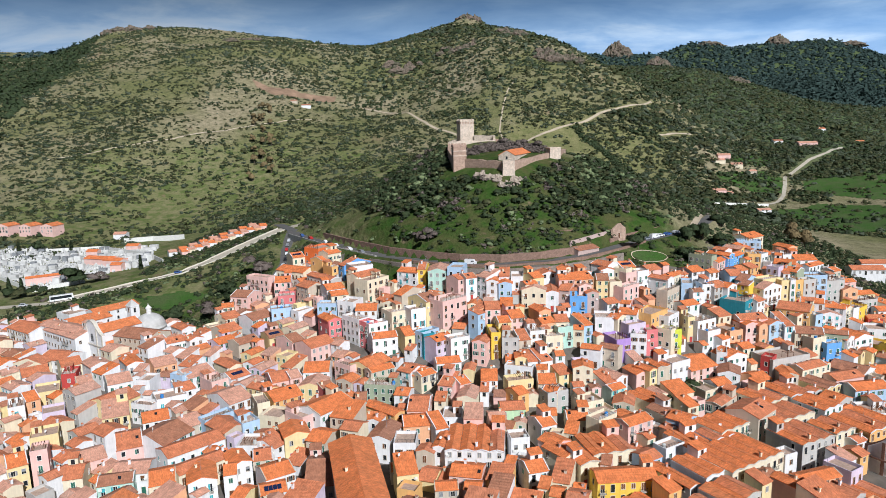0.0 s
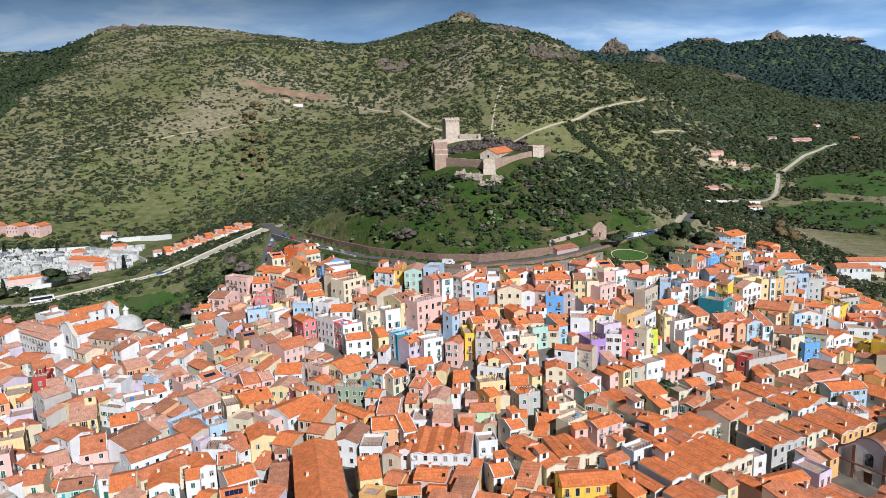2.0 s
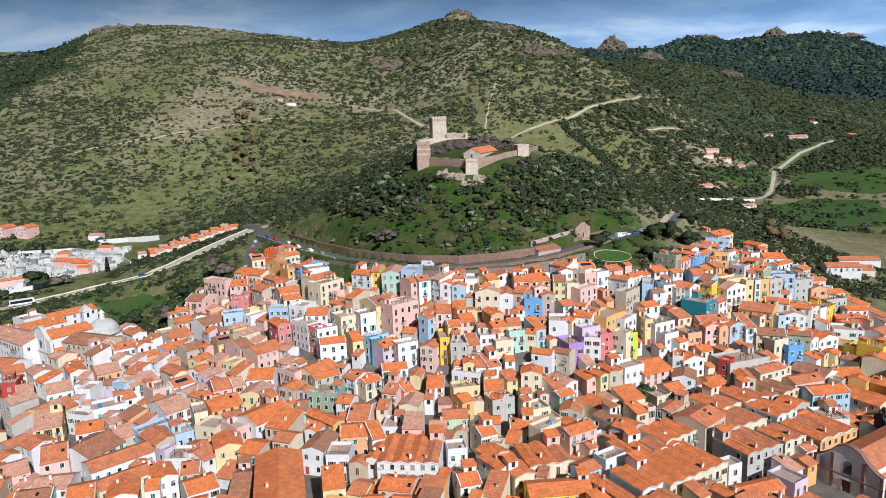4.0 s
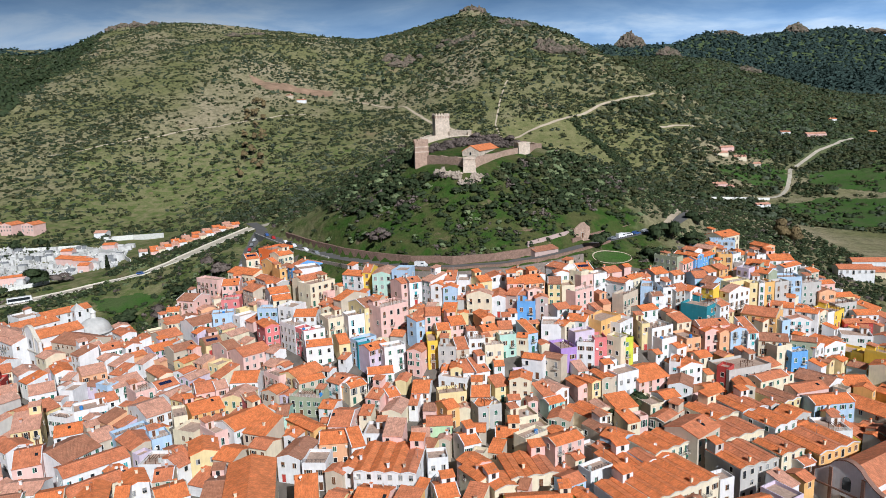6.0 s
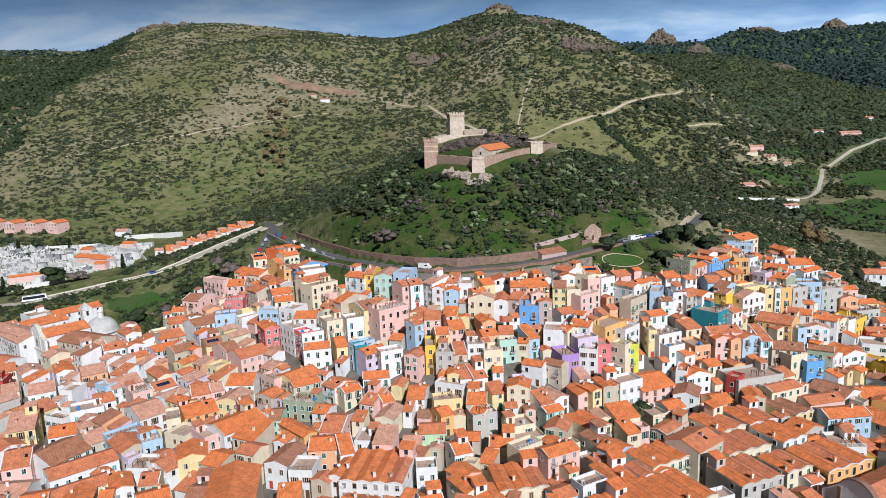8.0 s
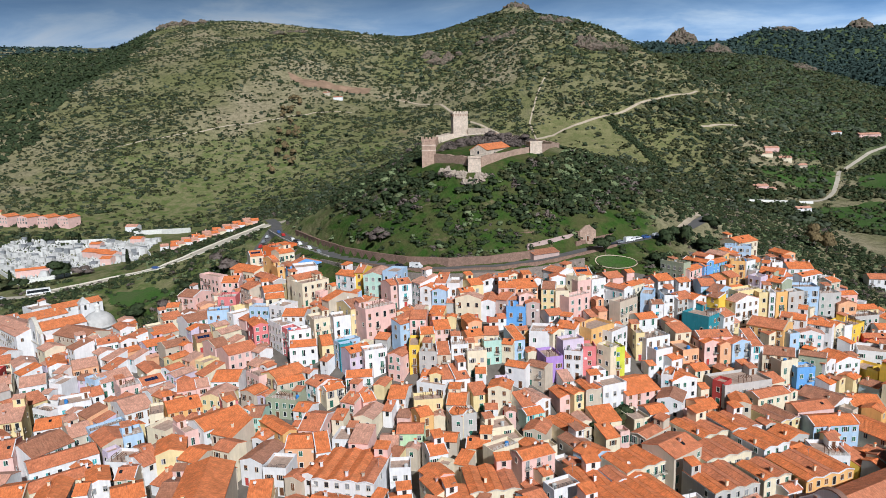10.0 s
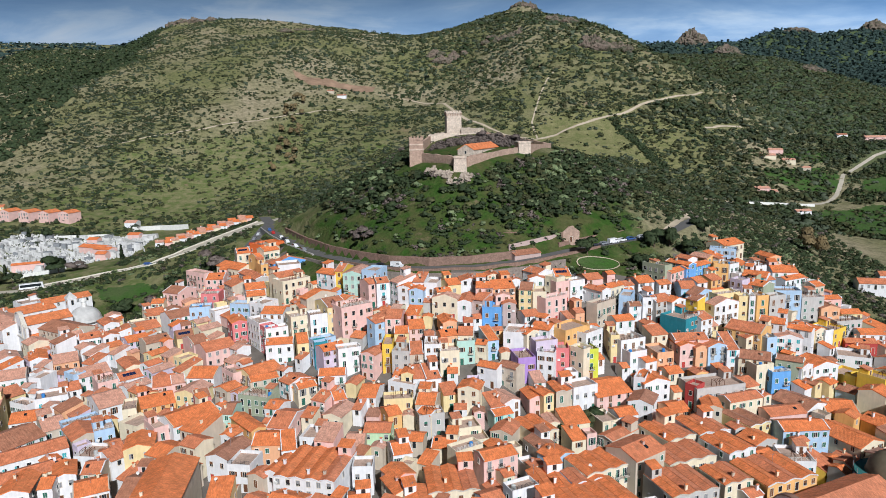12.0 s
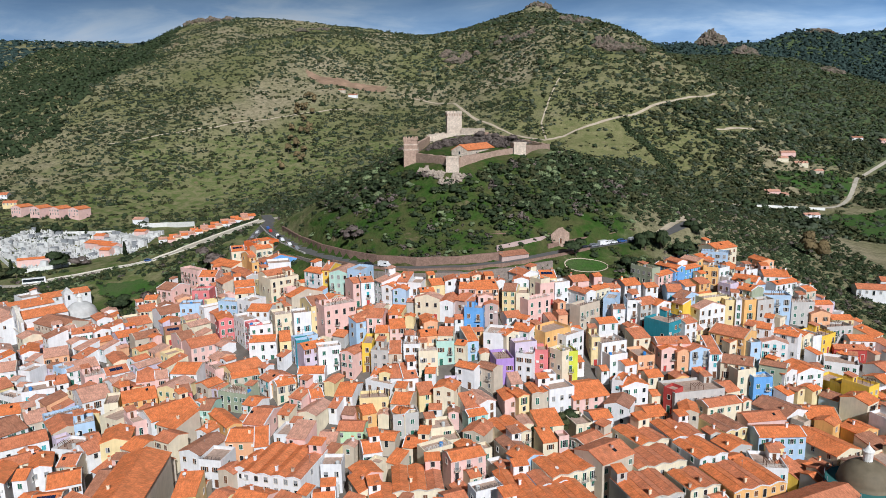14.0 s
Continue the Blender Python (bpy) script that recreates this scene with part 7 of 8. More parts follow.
def hull(bm, prof, half, tuck=0.12):
    """A car's body from its side outline, drawn in towards the top."""
    zmax = max(p[1] for p in prof)
    rows = [[bm.verts.new((s * (half - tuck * max(0.0, (p[1] - 0.8)) / max(0.1, zmax - 0.8)), p[0], p[1])) for p in prof] for s in (-1, 1)]
    n = len(prof)
    bm.faces.new(rows[0])
    bm.faces.new(rows[1][::-1])
    for i in range(n):
        j = (i + 1) % n
        bm.faces.new((rows[0][j], rows[0][i], rows[1][i], rows[1][j]))


def car(x, y, z, yaw, colour, van=False, bus=False):
    root = new("bus" if bus else "van" if van else "car")
    root.matrix_basis = pose(x, y, z, 0, 0, yaw)
    L, W, H = (11.5, 2.45, 3.1) if bus else (5.0, 1.9, 2.1) if van else (4.1, 1.7, 1.45)
    prof = [(-L / 2, 0.3), (L / 2, 0.3), (L / 2, 0.75), (L / 2 - 0.1, 0.85), (L / 2 - 0.9, 0.95), (L / 2 - 1.55, H), (-L / 2 + 0.5, H), (-L / 2, 1.0)]
    if van or bus:
        prof = [(-L / 2, 0.3), (L / 2, 0.3), (L / 2, 1.0), (L / 2 - (0.15 if bus else 0.7), 1.3), (L / 2 - (0.3 if bus else 1.2), H), (-L / 2 + 0.05, H)]
    bm = bmesh.new()
    hull(bm, prof[::-1], W / 2)
    part("body", bm, PAINTS[colour], root)
    bm = bmesh.new()
    if bus or van:
        for s in (-1, 1):
            q = s * (W / 2 - 0.03)
            y0 = -L / 2 + 0.4 if bus else L / 2 - 2.2
            quad_box(bm, min(q, q + s * 0.03), max(q, q + s * 0.03), y0, L / 2 - 1.0, 1.25, H - 0.45)
    else:
        hull(bm, [(L / 2 - 0.93, 0.97), (L / 2 - 1.62, H - 0.06), (-L / 2 + 0.5, H - 0.06), (-L / 2 + 0.03, 1.02)][::1], W / 2 + 0.02)
    part("glazing", bm, GLASS, root)
    wheel = None
    for sx in (-1, 1):
        for sy in (-1, 1):
            if wheel is None:
                bm = bmesh.new()
                bmesh.ops.create_cone(bm, cap_ends=True, segments=14, radius1=0.32, radius2=0.32, depth=0.22, matrix=pose(0, 0, 0, 0, 90, 0))
                o = part("wheel", bm, RUBBER, root)
                wheel = o.data
            else:
                o = new("wheel", wheel)
                o.parent = root
            o.matrix_basis = pose(sx * (W / 2 - 0.1), sy * L * 0.31, 0.32)
            share("hub", HUB, o, pose(sx * 0.115, 0, 0))
    kind = "bus" if bus else "van" if van else "car"
    return tagged(root, f"{colour} {kind} standing on the asphalt road", kind, "parked cars")


def on_line(pts, x, y):
    """Height and heading of a road at a place."""
    best = None
    for p, q in zip(pts, pts[1:]):
        dx, dy = q[0] - p[0], q[1] - p[1]
        u = max(0, min(1, ((x - p[0]) * dx + (y - p[1]) * dy) / (dx * dx + dy * dy)))
        d = math.hypot(x - p[0] - u * dx, y - p[1] - u * dy)
        if best is None or d < best[0]:
            best = (d, p[2] + u * (q[2] - p[2]), math.degrees(math.atan2(-dx, dy)))
    return best[1] + 0.08, best[2]


for x, y, colour, van in ((-63, 358, "white", False), (-59.5, 352, "black", False), (-55.5, 345, "white", False), (-47, 332, "white", False), (-40, 322.5, "grey", False),
                          (10, 283.5, "white", True), (3.5, 285, "black", False), (-74, 376, "red", False), (-82, 392, "blue", False), (88, 310, "black", False), (92, 314, "grey", False), (96, 317, "white", True),
                          (100, 320.5, "white", False), (109, 326, "silver", False), (104, 323, "blue", False)):
    z, yaw = on_line(CASTLE_ROAD, x, y)
    car(x, y, z, yaw, colour, van)
for x, y, colour in ((-93, 408, "white"), (-92.5, 399, "silver"), (-91.5, 390, "grey"), (-90, 381, "red"), (-88, 372, "white"), (-86.5, 362, "black"), (-85.5, 352, "silver"), (-86.5, 341, "white")):
    z, yaw = on_line(TOWN_ROAD, x, y)
    car(x + 1.2, y, z, yaw, colour)
for x, y, colour, bus in ((-206, 361, "white", True), (-222, 353, "silver", False), (-236, 349, "grey", False), (-152, 385, "blue", False)):
    z, yaw = on_line(VALLEY_ROAD, x, y)
    car(x, y, z, yaw, colour, False, bus)

# ---- rocks ----


def crag(x, y, z, rx, ry, rz, seed, label="weathered reddish rock outcrop", mat=ROCK, fine=3):
    """A jagged outcrop."""
    bm = bmesh.new()
    bmesh.ops.create_icosphere(bm, subdivisions=fine, radius=1.0)
    off = Vector((seed * 3.7, seed * 1.9, seed))
    for v in bm.verts:
        p = v.co.copy()
        f = 0.9 + 0.42 * noise.fractal(p * 1.6 + off, 0.75, 2.2, 6) + 0.40 * abs(noise.noise(Vector((p.x * 4, p.y * 4, p.z * 1.1)) + off))
        cleft = 0.22 * abs(noise.noise(Vector((p.x * 9, p.y * 9, p.z * 2.5)) + off))
        slim = 1.12 - 0.5 * max(0.0, p.z) - cleft
        v.co = Vector((p.x * rx * f * slim, p.y * ry * f * slim, p.z * rz * (f - 0.4 * cleft)))
    ob = link_bm("rock_outcrop", bm, mat)
    ob.location = (x, y, z)
    return tagged(ob, label, "rock", "rock outcrops")


for i, (x, y, dz, rx, ry, rz) in enumerate((
        (163, 1018, 0, 26, 14, 12), (150, 1035, 4, 16, 12, 12), (188, 1020, -4, 16, 12, 10), (-60, 1111, -2, 26, 12, 8), (-40, 1120, 0, 16, 10, 8), (-85, 1125, 2, 18, 10, 7), (30, 1100, 0, 18, 9, 8), (52, 1110, 2, 12, 8, 8),
        (8, 1118, 2, 14, 8, 7), (54, 1424, -7, 14, 10, 9), (66, 1424, -10, 12, 10, 9), (44, 1426, -8, 14, 10, 7), (-650, 1446, -9, 26, 14, 9), (-610, 1448, -8, 24, 14, 8), (-570, 1446, -9, 22, 12, 6),
        (-400, 1330, -4, 26, 12, 6), (-350, 1345, -4, 22, 12, 5), (120, 1130, 0, 22, 12, 8), (100, 1150, 2, 14, 10, 7))):
    pick = random.Random(i)
    for k in range(4):
        px, py = x + pick.uniform(-0.75, 0.75) * rx, y + pick.uniform(-0.6, 0.6) * ry
        s = pick.uniform(0.28, 0.5)
        crag(px, py, float(surface(px, py)[0]) + rz * 0.1, rx * s, ry * s * 1.2, rz * pick.uniform(0.5, 0.95), i * 4 + k)
for i, (x, y, z, rx, ry, rz) in enumerate(((546, 2250, 294, 30, 26, 30), (530, 2252, 284, 24, 20, 26), (568, 2252, 282, 24, 20, 26), (1226, 2640, 344, 30, 24, 28), (1254, 2645, 340, 26, 20, 24), (1500, 2640, 330, 50, 24, 14), (960, 2590, 338, 50, 24, 14),
                                            (452, 1500, 200, 22, 14, 16), (468, 1502, 194, 14, 12, 13), (438, 1502, 192, 16, 12, 11), (484, 1400, 172, 10, 8, 9), (552, 1350, 158, 16, 9, 9), (570, 1355, 155, 12, 9, 6))):
    crag(x, y, z, rx, ry, rz, 40 + i, "reddish rock knob on the far ridge", ROCK, 4)
for i in range(16):
    pick = random.Random(300 + i)
    px, py = 15 + 1.4 * i + pick.uniform(-1, 1), (339 - 0.95 * i if i < 12 else 329 + 1.2 * (i - 12)) + pick.uniform(-3.0, 1.0)
    crag(px, py, float(surface(px, py)[0]) + 0.2, pick.uniform(1.4, 2.8), pick.uniform(1.2, 2.2), pick.uniform(1.2, 2.6), 60 + i, "pale broken bedrock under the castle tower", BEDROCK)

# ---- plants ----


def bulk(name, verts, quads, mat, normals=None):
    """A mesh of loose leaf sprays; normals: the way that the crown faces there, for soft rounded shading."""
    me = bpy.data.meshes.new(name)
    me.vertices.add(len(verts))
    me.vertices.foreach_set("co", np.asarray(verts, np.float32).ravel())
    q = np.asarray(quads, np.int32)
    me.loops.add(q.size)
    me.loops.foreach_set("vertex_index", q.ravel())
    me.polygons.add(len(q))
    me.polygons.foreach_set("loop_start", np.arange(0, q.size, q.shape[1], dtype=np.int32))
    me.materials.append(mat)
    if normals is not None:
        me.polygons.foreach_set("use_smooth", np.ones(len(q), bool))
        me.attributes.new("custom_normal", "FLOAT_VECTOR", "POINT").data.foreach_set("vector", np.asarray(normals, np.float32).ravel())
    me.update(calc_edges=True)
    return me


def dome():
    """Twelve corners round a ball of radius one and the fifteen faces that are not its underside."""
    g = (1 + 5 ** 0.5) / 2
    p = np.array([(-1, g, 0), (1, g, 0), (-1, -g, 0), (1, -g, 0), (0, -1, g), (0, 1, g), (0, -1, -g), (0, 1, -g), (g, 0, -1), (g, 0, 1), (-g, 0, -1), (-g, 0, 1)]) / math.hypot(1, g)
    sides = np.array([[np.linalg.norm(a - b) < 1.1 for a in p] for b in p])
    f = [(i, j, k) for i in range(12) for j in range(i + 1, 12) for k in range(j + 1, 12) if sides[i, j] and sides[j, k] and sides[i, k]]
    f = [q if np.dot(np.cross(p[q[1]] - p[q[0]], p[q[2]] - p[q[0]]), p[q[0]]) > 0 else q[::-1] for q in f]
    return p, np.array([q for q in f if p[list(q)].mean(0)[2] > -0.45])


DOME, DOME_FACES = dome()


def leaf_cloud(rng, n, size, flat=0.8, cores=0):
    """n leaf sprays round a lumpy dome of radius one: an array of triangles, and which way the dome faces at their corners."""
    lumps = rng.normal(size=(5, 3)) * (0.38, 0.38, 0.25) + (0, 0, 0.45)
    rad = rng.uniform(0.45, 0.7, 5)
    k = rng.integers(0, 5, n)
    d = rng.normal(size=(n, 3))
    d /= np.linalg.norm(d, axis=1)[:, None]
    d[:, 2] = np.abs(d[:, 2]) * 0.9 + d[:, 2] * 0.1
    c = lumps[k] + d * (rad[k] * rng.uniform(0.75, 1.05, n))[:, None] * (1, 1, flat)
    nrm = d + rng.normal(size=(n, 3)) * 0.38
    nrm /= np.linalg.norm(nrm, axis=1)[:, None]
    a = np.cross(nrm, rng.normal(size=(n, 3)))
    a /= np.linalg.norm(a, axis=1)[:, None]
    b = np.cross(nrm, a)
    s = size * rng.uniform(0.6, 1.3, n)[:, None]
    out = d * 0.8 + c * 0.35 + nrm * 0.35
    out /= np.linalg.norm(out, axis=1)[:, None]
    tris, face = [np.stack([c - a * s - b * s * 0.8, c + a * s * 1.2 - b * s * 0.5, c + b * s * 1.3 - a * s * 0.1], 1)], [np.repeat(out, 3, 0)]
    # the close inner growth: uneven lumps without an underside
    for i in range(cores):
        p = DOME * rng.uniform(0.72, 1.12, (12, 1)) + rng.normal(size=(12, 3)) * 0.07
        at, grow = (lumps[i], rad[i] * 0.95) if cores > 1 else (np.array((0, 0, 0.3)), 0.85)
        tris.append((at + p * grow * (1, 1, flat))[DOME_FACES])
        face.append((DOME * 0.9 + (0, 0, 0.25))[DOME_FACES].reshape(-1, 3))
    return np.concatenate(tris), np.concatenate(face)


def scatter(name, places, radii, mat, label, n, size, seed, squash=0.8, category="shrubs", cores=1):
    """One object of many shrubs."""
    rng = np.random.default_rng(seed)
    kinds = [leaf_cloud(rng, n, size, 0.8, cores) for _ in range(8)]
    xy = np.asarray(places)
    z = surface(xy[:, 0], xy[:, 1])
    out, face = [], []
    pick = rng.integers(0, 8, len(xy))
    ang = rng.uniform(0, 6.283, len(xy))
    for k in range(8):
        m = pick == k
        if not m.any():
            continue
        q, w = kinds[k][0].reshape(-1, 3), kinds[k][1]
        c, s = np.cos(ang[m])[:, None], np.sin(ang[m])[:, None]
        r = np.asarray(radii)[m][:, None]
        X = (q[:, 0] * c - q[:, 1] * s) * r + xy[m, 0][:, None]
        Y = (q[:, 0] * s + q[:, 1] * c) * r + xy[m, 1][:, None]
        Z = (q[:, 2] * squash) * r + z[m][:, None] - 0.15 * r
        out.append(np.stack([X, Y, Z], 2).reshape(-1, 3))
        face.append(np.stack([w[:, 0] * c - w[:, 1] * s, w[:, 0] * s + w[:, 1] * c, w[:, 2] + 0 * c], 2).reshape(-1, 3))
    v = np.concatenate(out)
    return tagged(new(name, bulk(name, v, np.arange(len(v)).reshape(-1, 3), mat, np.concatenate(face))), label, category, kind="stuff")


def bare_of_plants(x, y):
    """Roads, houses and yards."""
    bad = in_town(x, y) & (y < 340)
    for pts, half in ((CASTLE_ROAD, 6.5), (TOWN_ROAD, 5), (VALLEY_ROAD, 6.5)):
        bad |= along(x, y, pts)[0] < half
    track = [(p[0], p[1], 0) for p in HILL_TRACK]
    bad |= along(x, y, track)[0] < 5
    bad |= along(x, y, [(p[0], p[1], 0) for p in COUNTRY_ROAD])[0] < 7
    bad |= along(x, y, [(-255, 970, 0), (-226, 962, 0), (-196, 976, 0), (-155, 998, 0)])[0] < 12
    bad |= along(x, y, [(68, 830, 0), (62, 880, 0), (62, 905, 0)])[0] < 5
    bad |= np.hypot((x - 88) / 12, (y - 296.5) / 7) < 1
    bad |= along(x, y, [(259, 847, 0), (280, 859, 0), (307, 877, 0)])[0] < 5
    bad |= along(x, y, [(2, 352, 0), (8, 350, 0), (30, 331, 0), (57, 367, 0), (66, 378, 0), (76, 426, 0)])[0] < 5.5
    bad |= (x > 2) & (x < 70) & (y > 345 + 0.0 * x) & (y < 466) & (y < 470) & (x < 34 + (y - 338) * 0.62)
    bad |= (x < -180) & (x > -345) & (y > 385) & (y < 560) & (y < 400 + (x + 345) * 1.4)
    return bad


def patch_noise(x, y, s, seed):
    return np.array([noise.fractal(Vector((a * s, b * s, seed)), 0.9, 2.0, 4) for a, b in zip(x, y)])


def plant_hills():
    rng = np.random.default_rng(4)
    # open slopes: scattered round bushes on grass; crest and eastern side: close scrub
    for zone, (y0, y1, n, leaves, size) in enumerate(((440, 900, 46000, 10, 0.30), (900, 1560, 56000, 4, 0.42))):
        y = np.sqrt(y0 ** 2 + (y1 ** 2 - y0 ** 2) * rng.uniform(0, 1, n))
        x = rng.uniform(-0.72, 0.80, n) * (y + 60)
        f = patch_noise(x, y, 0.006, 2.0) + 0.5 * patch_noise(x, y, 0.03, 6.0)
        dense = np.exp(-((x - 70) / 330) ** 2 - ((y - 1170) / 260) ** 2) + np.clip((x - 120) / 140, 0, 1.1)
        dense += 0.6 * np.exp(-((x - 40) / 120) ** 2 - ((y - 560) / 90) ** 2) + 0.5 * np.clip((-x - 520) / 250, 0, 1)
        p = np.clip(0.50 + 0.60 * f + 0.5 * dense, 0.05, 1.0)
        p *= np.where((y < 640) & (x > 230), 0.7, 1.0) * np.where((x > -10) & (y < 520), 0.0, 1.0)
        p *= np.where((y < 790) & (x > 395 - (y < 700) * 100) & (y > 530), 0.06, 1.0)
        p *= 1 - 0.5 * np.exp(-((x + 85) / 110) ** 2 - ((y - 680) / 190) ** 2)
        p *= np.where((x > 92) & (x < 187 - (y - 766) * 0.42) & (y > 742) & (y < 832), 0.14, 1.0)
        p *= np.where((x > 295) & (x < 392) & (y > 735 + (x - 295) * 0.25) & (y < 850), 0.4, 1.0)
        p *= 1 - 0.5 * np.exp(-((x - 225) / 60) ** 2 - ((y - 770) / 90) ** 2)
        keep = (rng.uniform(0, 1, n) < p) & ~bare_of_plants(x, y)
        x, y, f, dense = x[keep], y[keep], f[keep], dense[keep]
        r = rng.uniform(1.1, 3.0, len(x)) * (1 + 0.5 * np.clip(dense, 0, 1)) * np.where(rng.uniform(0, 1, len(x)) < 0.10, 1.6, 1)
        kind = rng.uniform(0, 1, len(x)) + 0.2 * f
        for lo, hi, mat, nm, lb in ((-9, 0.42, LEAF_SCRUB, "scrub", "dense low evergreen scrub on the hillsides"), (0.42, 0.78, LEAF_DARK, "holm_oaks", "dark round oak bushes on the hillsides"),
                                    (0.78, 9, LEAF_OLIVE, "olive_trees", "grey-green wild olives on the hillsides")):
            m = (kind >= lo) & (kind < hi)
            scatter(nm, np.c_[x[m], y[m]], r[m], mat, lb, leaves, size, 7 + zone, 0.8, "shrubs", 2 - zone)
    # far ridges, wooded in the haze-tinted leaves
    n = 16000
    y = 1500 + 1250 * rng.uniform(0, 1, n)
    x = rng.uniform(-0.5, 0.85, n) * y
    x = np.where(x < 150, rng.uniform(150, 1500, n) * y / 2000, x)
    scatter("far_woods", np.c_[x, y], rng.uniform(6.5, 12, n), LEAF_HAZE, "far wooded ridges tinted blue for haze", 4, 0.42, 9)
    # more woods in the west, added for the shade on the far ridge
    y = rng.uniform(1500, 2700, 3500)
    scatter("far_woods", np.c_[-y * rng.uniform(0.42, 0.85, 3500), y], rng.uniform(6, 11, 3500), LEAF_HAZE, "far wooded ridges tinted blue for haze", 4, 0.42, 10)
    # a dark hedge down the side of the pasture
    u = rng.uniform(0, 1, 260)
    scatter("hedge", np.c_[154 + 42 * u + rng.normal(size=260) * 2.5, 842 - 108 * u + rng.normal(size=260) * 3], rng.uniform(1.6, 3.2, 260), LEAF_DARK, "dark hedge beside the hillside pasture", 12, 0.3, 13, 0.9, "hedge", 2)
    # oak woods planted dark and dense to give the western flank its cloud shade
    y = rng.uniform(720, 2000, 24000)
    x = -505 - 0.26 * (y - 800) - rng.uniform(0, 1, 24000) ** 1.2 * 900 + 60 * patch_noise(y, y, 0.01, 3.0)
    m = x > -0.95 * y
    scatter("oak_woods", np.c_[x, y][m], rng.uniform(3.2, 6.2, 24000)[m], LEAF_DARK, "dark oak woods added as cloud shade on the western flank", 4, 0.42, 11, 0.75)
    # woods on the plateau behind it, in the same haze-tinted leaves
    x, y = rng.uniform(-4600, -1300, 5000), rng.uniform(2600, 4150, 5000)
    scatter("far_woods", np.c_[x, y], rng.uniform(16, 30, 5000), LEAF_HAZE, "far plateau woods tinted blue for haze", 4, 0.42, 12, 0.5)


plant_hills()


def plant_castle_hill():
    rng = np.random.default_rng(8)
    n = 19500
    x, y = rng.uniform(-225, 260, n), rng.uniform(270, 520, n)
    z = surface(x, y)
    f = patch_noise(x, y, 0.03, 5.0)
    p = np.full(n, 0.20) + 0.35 * f
    p = np.where((z > 54) & (x > -60) & (x < 130) & (y > 308), 1.25 + 0.4 * f, p)
    p = np.where((x > 95) & (y > 318), 0.9 + 0.5 * f, p)
    p = np.where((x < -62) & (y > 300) & (x > -150), 0.75 + 0.9 * f, p)
    p = np.where((x < -20) & (y > 395), 0.8 + 0.3 * f, p)
    p = np.where((x < -125) & (y > 318) & (y < 385), 0.62 + 0.9 * f, p)
    p = np.where((y < 312) & (x > -45) & (x < 130), 0.8 + 0.9 * f, p)
    p = np.where((abs(x + 142) < 17) & (abs(y - 348) < 9), 0.1, p)
    p = np.where((y < 330) & (x > -60) & (x < 62), 0.66 + 1.0 * f, p)
    keep = (rng.uniform(0, 1, n) < p * 0.9) & ~bare_of_plants(x, y)
    x, y, f = x[keep], y[keep], f[keep]
    r = rng.uniform(1.2, 3.2, len(x)) * np.where(surface(x, y) > 55, 1.15, 0.72)
    kind = rng.uniform(0, 1, len(x)) + 0.15 * f
    for lo, hi, mat, nm, lb in ((-9, 0.62, LEAF_DARK, "evergreen_bushes", "dark evergreen bushes covering the castle hill"), (0.62, 0.86, LEAF_SCRUB, "scrub", "rough green scrub on the castle hill"),
                                (0.86, 0.95, LEAF_CACTUS, "prickly_pears", "pale green prickly pear clumps on the castle hill"), (0.95, 9, LEAF_BARE, "bare_bushes", "leafless greyish brown bushes on the castle hill")):
        m = (kind >= lo) & (kind < hi)
        scatter(nm, np.c_[x[m], y[m]], r[m], mat, lb, 70 if "bare" in nm else 36, 0.19, 17, 0.8, "shrubs", 0 if "bare" in nm else 3)


plant_castle_hill()


def plant_court():
    """Leafless brambles in the castle's court."""
    rng = np.random.default_rng(21)
    u, v = rng.uniform(0, 1, 420), rng.uniform(0, 1, 420)
    x, y = 11 + 50 * u, 368 + 50 * v + 14 * u
    keep = (x < 34 + (y - 345) * 0.5) & ((v > 0.2) | (u > 0.45))
    scatter("brambles", np.c_[x, y][keep], rng.uniform(1.2, 2.6, 420)[keep], LEAF_BARE, "leafless brown brambles in the castle court", 130, 0.16, 22, 0.8, "shrubs", 0)


plant_court()


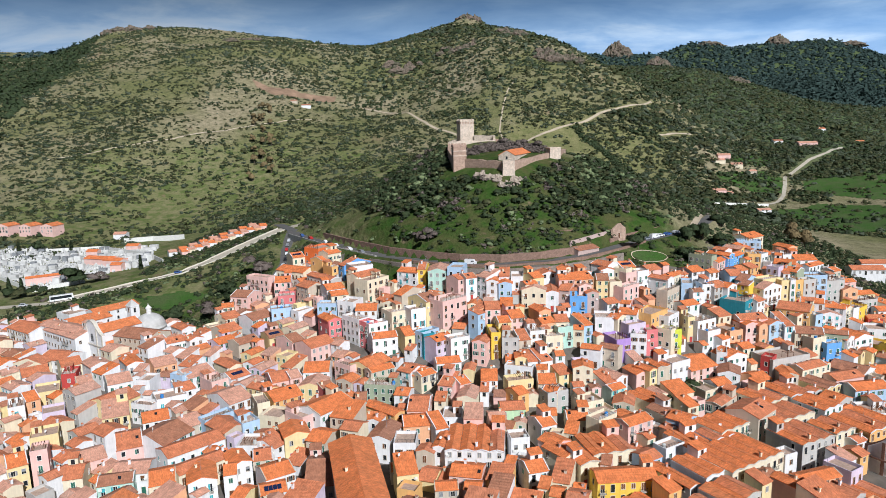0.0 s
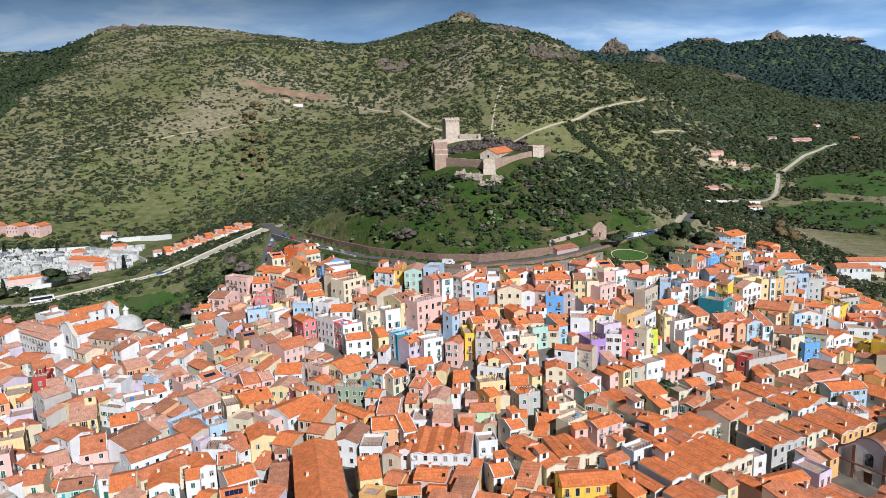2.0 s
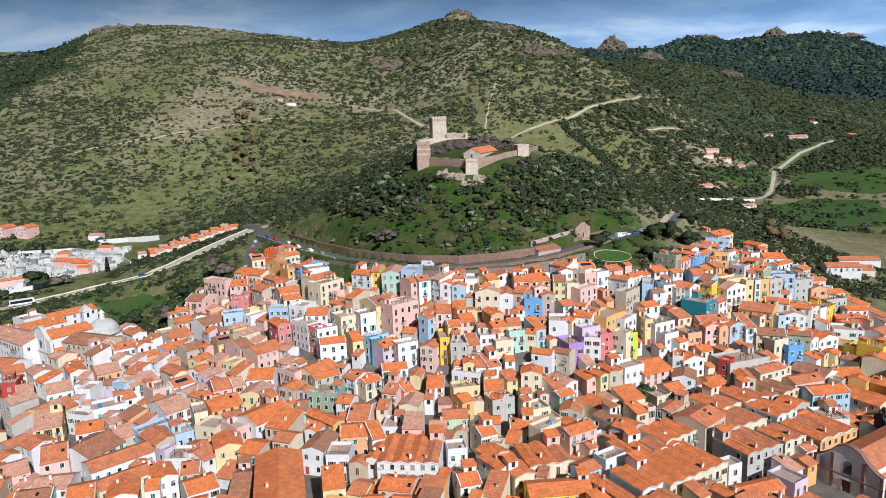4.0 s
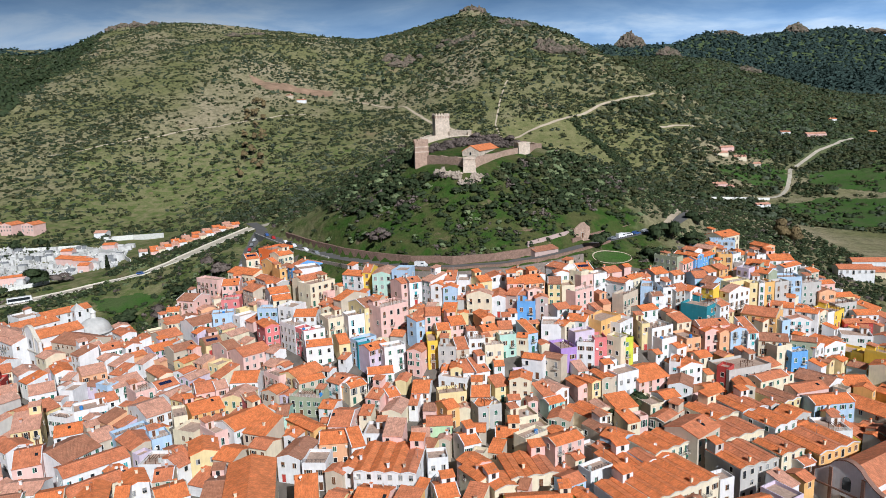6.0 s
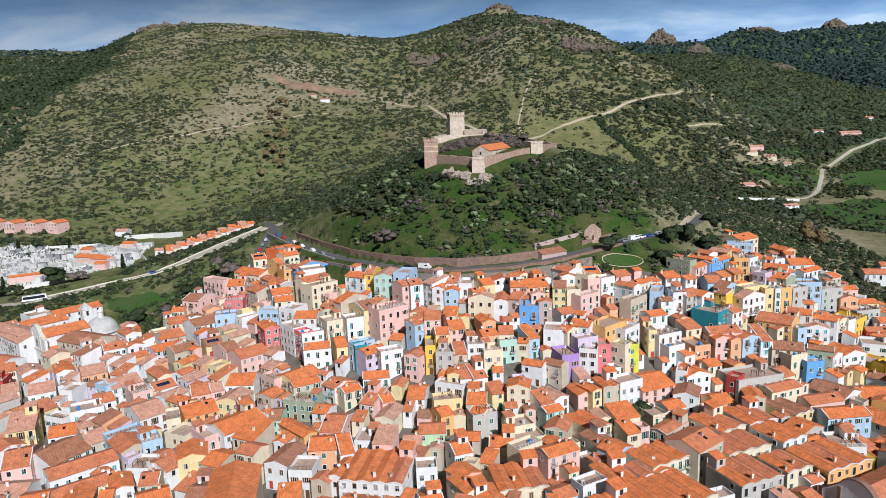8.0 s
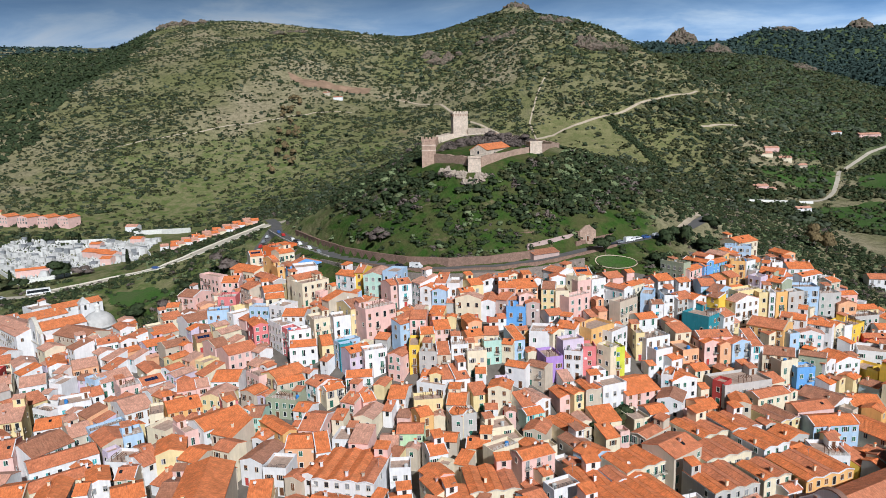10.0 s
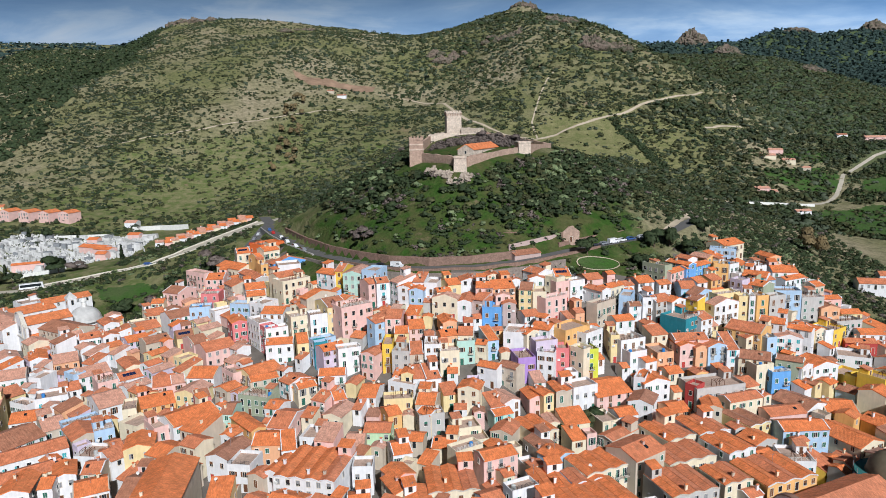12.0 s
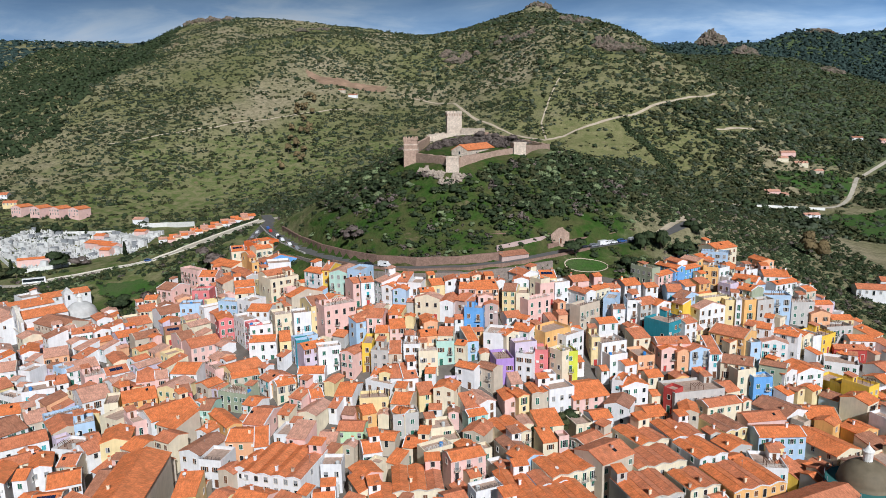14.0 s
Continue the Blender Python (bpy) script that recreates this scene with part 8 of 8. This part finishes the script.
def tree(x, y, h, r, mat, label, seed, tall=False):
    """A tree: tapered trunk with limbs, and a crown of leaf sprays."""
    rng = np.random.default_rng(seed)
    root = tagged(new("tree"), label, "tree", "trees")
    root.matrix_basis = pose(x, y, float(surface(x, y)[0]))
    bm = bmesh.new()
    lathe(bm, [(0.035 * h, -0.4), (0.025 * h, h * 0.25), (0.012 * h, h * 0.6)], 7)
    for k in range(0 if tall else 4):
        a = k * 1.57 + 0.4
        base, tip = Vector((0, 0, h * 0.25)), Vector((math.cos(a) * r * 0.6, math.sin(a) * r * 0.6, h * 0.62))
        d = (tip - base).normalized()
        s = d.cross(Vector((0, 0, 1))).normalized() * 0.012 * h
        t = d.cross(s)
        lo, hi = [bm.verts.new(base + q) for q in (s, t, -s, -t)], [bm.verts.new(tip + q * 0.3) for q in (s, t, -s, -t)]
        for i in range(4):
            bm.faces.new((lo[i], lo[(i + 1) % 4], hi[(i + 1) % 4], hi[i]))
    part("trunk", bm, BARK, root)
    if tall:
        n = 800
        u = rng.uniform(0, 1, n)
        rad = r * (1 - u) ** 0.6 * rng.uniform(0.6, 1.05, n)
        a = rng.uniform(0, 6.283, n)
        c = np.stack([rad * np.cos(a), rad * np.sin(a), h * (0.06 + 0.94 * u)], 1)
        q = leaf_cloud(rng, n, 0.4)[0]
        q = q - q.mean(1, keepdims=True) + c[:, None, :]
        face = np.repeat(np.stack([np.cos(a), np.sin(a), 0.35 + 0 * a], 1) / 1.06, 3, 0)
    else:
        q, face = leaf_cloud(rng, 900, 0.13, 0.8, 0 if mat in (LEAF_BARE, LEAF_BROWN) else 5)
        q = q * (r, r, h * 0.62) + (0, 0, h * 0.34)
    me = bulk("crown", q.reshape(-1, 3), np.arange(q.shape[0] * 3).reshape(-1, 3), mat, face)
    o = new("crown", me)
    o.parent = root
    return root


BROWN_ROW = [(-224 + 11 * math.sin(k * 2.1) + 2.2 * k, 880 - 9.5 * k + 5 * math.cos(k * 5), 7 + 3 * math.sin(k * 1.7) ** 2, 3 + 1.6 * math.cos(k * 2.9) ** 2, LEAF_BROWN, False, "rusty brown tree on the grassy slope") for k in range(18)]
for i, (x, y, h, r, mat, tall, label) in enumerate((
        (-221, 398, 9, 5.5, LEAF_DARK, False, "broad dark evergreen tree beside the cemetery"), (-212, 392, 6, 5, LEAF_DARK, False, "dark evergreen tree beside the cemetery"), (-204, 395, 5, 4.5, LEAF_BARE, False, "leafless tree by the cemetery wall"),
        (-187, 417, 9, 1.3, LEAF_DARK, True, "slim dark cypress by the cemetery"), (-260, 392, 9, 1.4, LEAF_DARK, True, "slim dark cypress by the cemetery"), (-252, 390, 8, 1.4, LEAF_DARK, True, "slim dark cypress by the cemetery"),
        (-246, 392, 7, 1.2, LEAF_DARK, True, "slim dark cypress by the cemetery"), (-236, 374, 5, 4.5, LEAF_SCRUB, False, "low green tree above the road"), (-226, 372, 5, 4.0, LEAF_DARK, False, "low dark tree above the road"),
        (-244, 376, 5, 4.0, LEAF_DARK, False, "low dark tree above the road"), (-133, 327, 6, 5, LEAF_DARK, False, "round dark tree behind the church"), (-112, 318, 7, 5, LEAF_BARE, False, "large leafless tree by the houses"),
        (-104, 330, 7, 5, LEAF_DARK, False, "dark evergreen tree by the houses"), (-98, 352, 8, 5, LEAF_BARE, False, "tall leafless tree in the gully"), (-113, 345, 6, 5, LEAF_DARK, False, "dark tree in the gully"),
        (-290, 520, 9, 4, LEAF_DARK, False, "dark tree by the cemetery"), (-280, 512, 8, 1.6, LEAF_DARK, True, "cypress by the cemetery"), (-312, 500, 9, 1.6, LEAF_DARK, True, "cypress by the cemetery"), (-300, 505, 9, 4, LEAF_DARK, False, "dark tree by the cemetery"),
        (113, 318, 8, 4.5, LEAF_DARK, False, "dark evergreen tree beside the parking"), (120, 322, 8, 4.5, LEAF_DARK, False, "dark evergreen tree beside the parking"), (84, 300, 6, 4.5, LEAF_DARK, False, "dark tree beside the road"),
        (106, 300, 6, 4, LEAF_DARK, False, "dark tree beside the garden"), (128, 318, 6, 4.5, LEAF_DARK, False, "dark tree behind the houses"), (140, 350, 6, 5, LEAF_DARK, False, "dark tree on the slope"),
        (73, 212, 4.5, 3, LEAF_DARK, False, "dark garden tree among the houses"), (77, 215, 4, 2.8, LEAF_SCRUB, False, "green garden tree among the houses"), (80, 218, 4, 2.6, LEAF_DARK, False, "dark garden tree among the houses"),
        (216, 430, 12, 6, LEAF_BROWN, False, "tall brown autumn tree in the valley"), (222, 425, 10, 5, LEAF_BROWN, False, "brown autumn tree in the valley"), *BROWN_ROW, (-8, 306, 5, 3.2, LEAF_BARE, False, "leafless grey tree on the castle hill"), (-13, 310, 4, 2.6, LEAF_BARE, False, "leafless grey tree on the castle hill"),
        (20, 385, 4, 3, LEAF_BARE, False, "leafless tree in the castle court"), (44, 398, 4.5, 3, LEAF_BARE, False, "leafless tree in the castle court"), (54, 404, 4.5, 3.5, LEAF_BARE, False, "leafless tree in the castle court"),
        (34, 414, 4.5, 3.5, LEAF_BARE, False, "leafless tree in the castle court"))):
    tree(x, y, h, r, mat, label, 100 + i, tall)
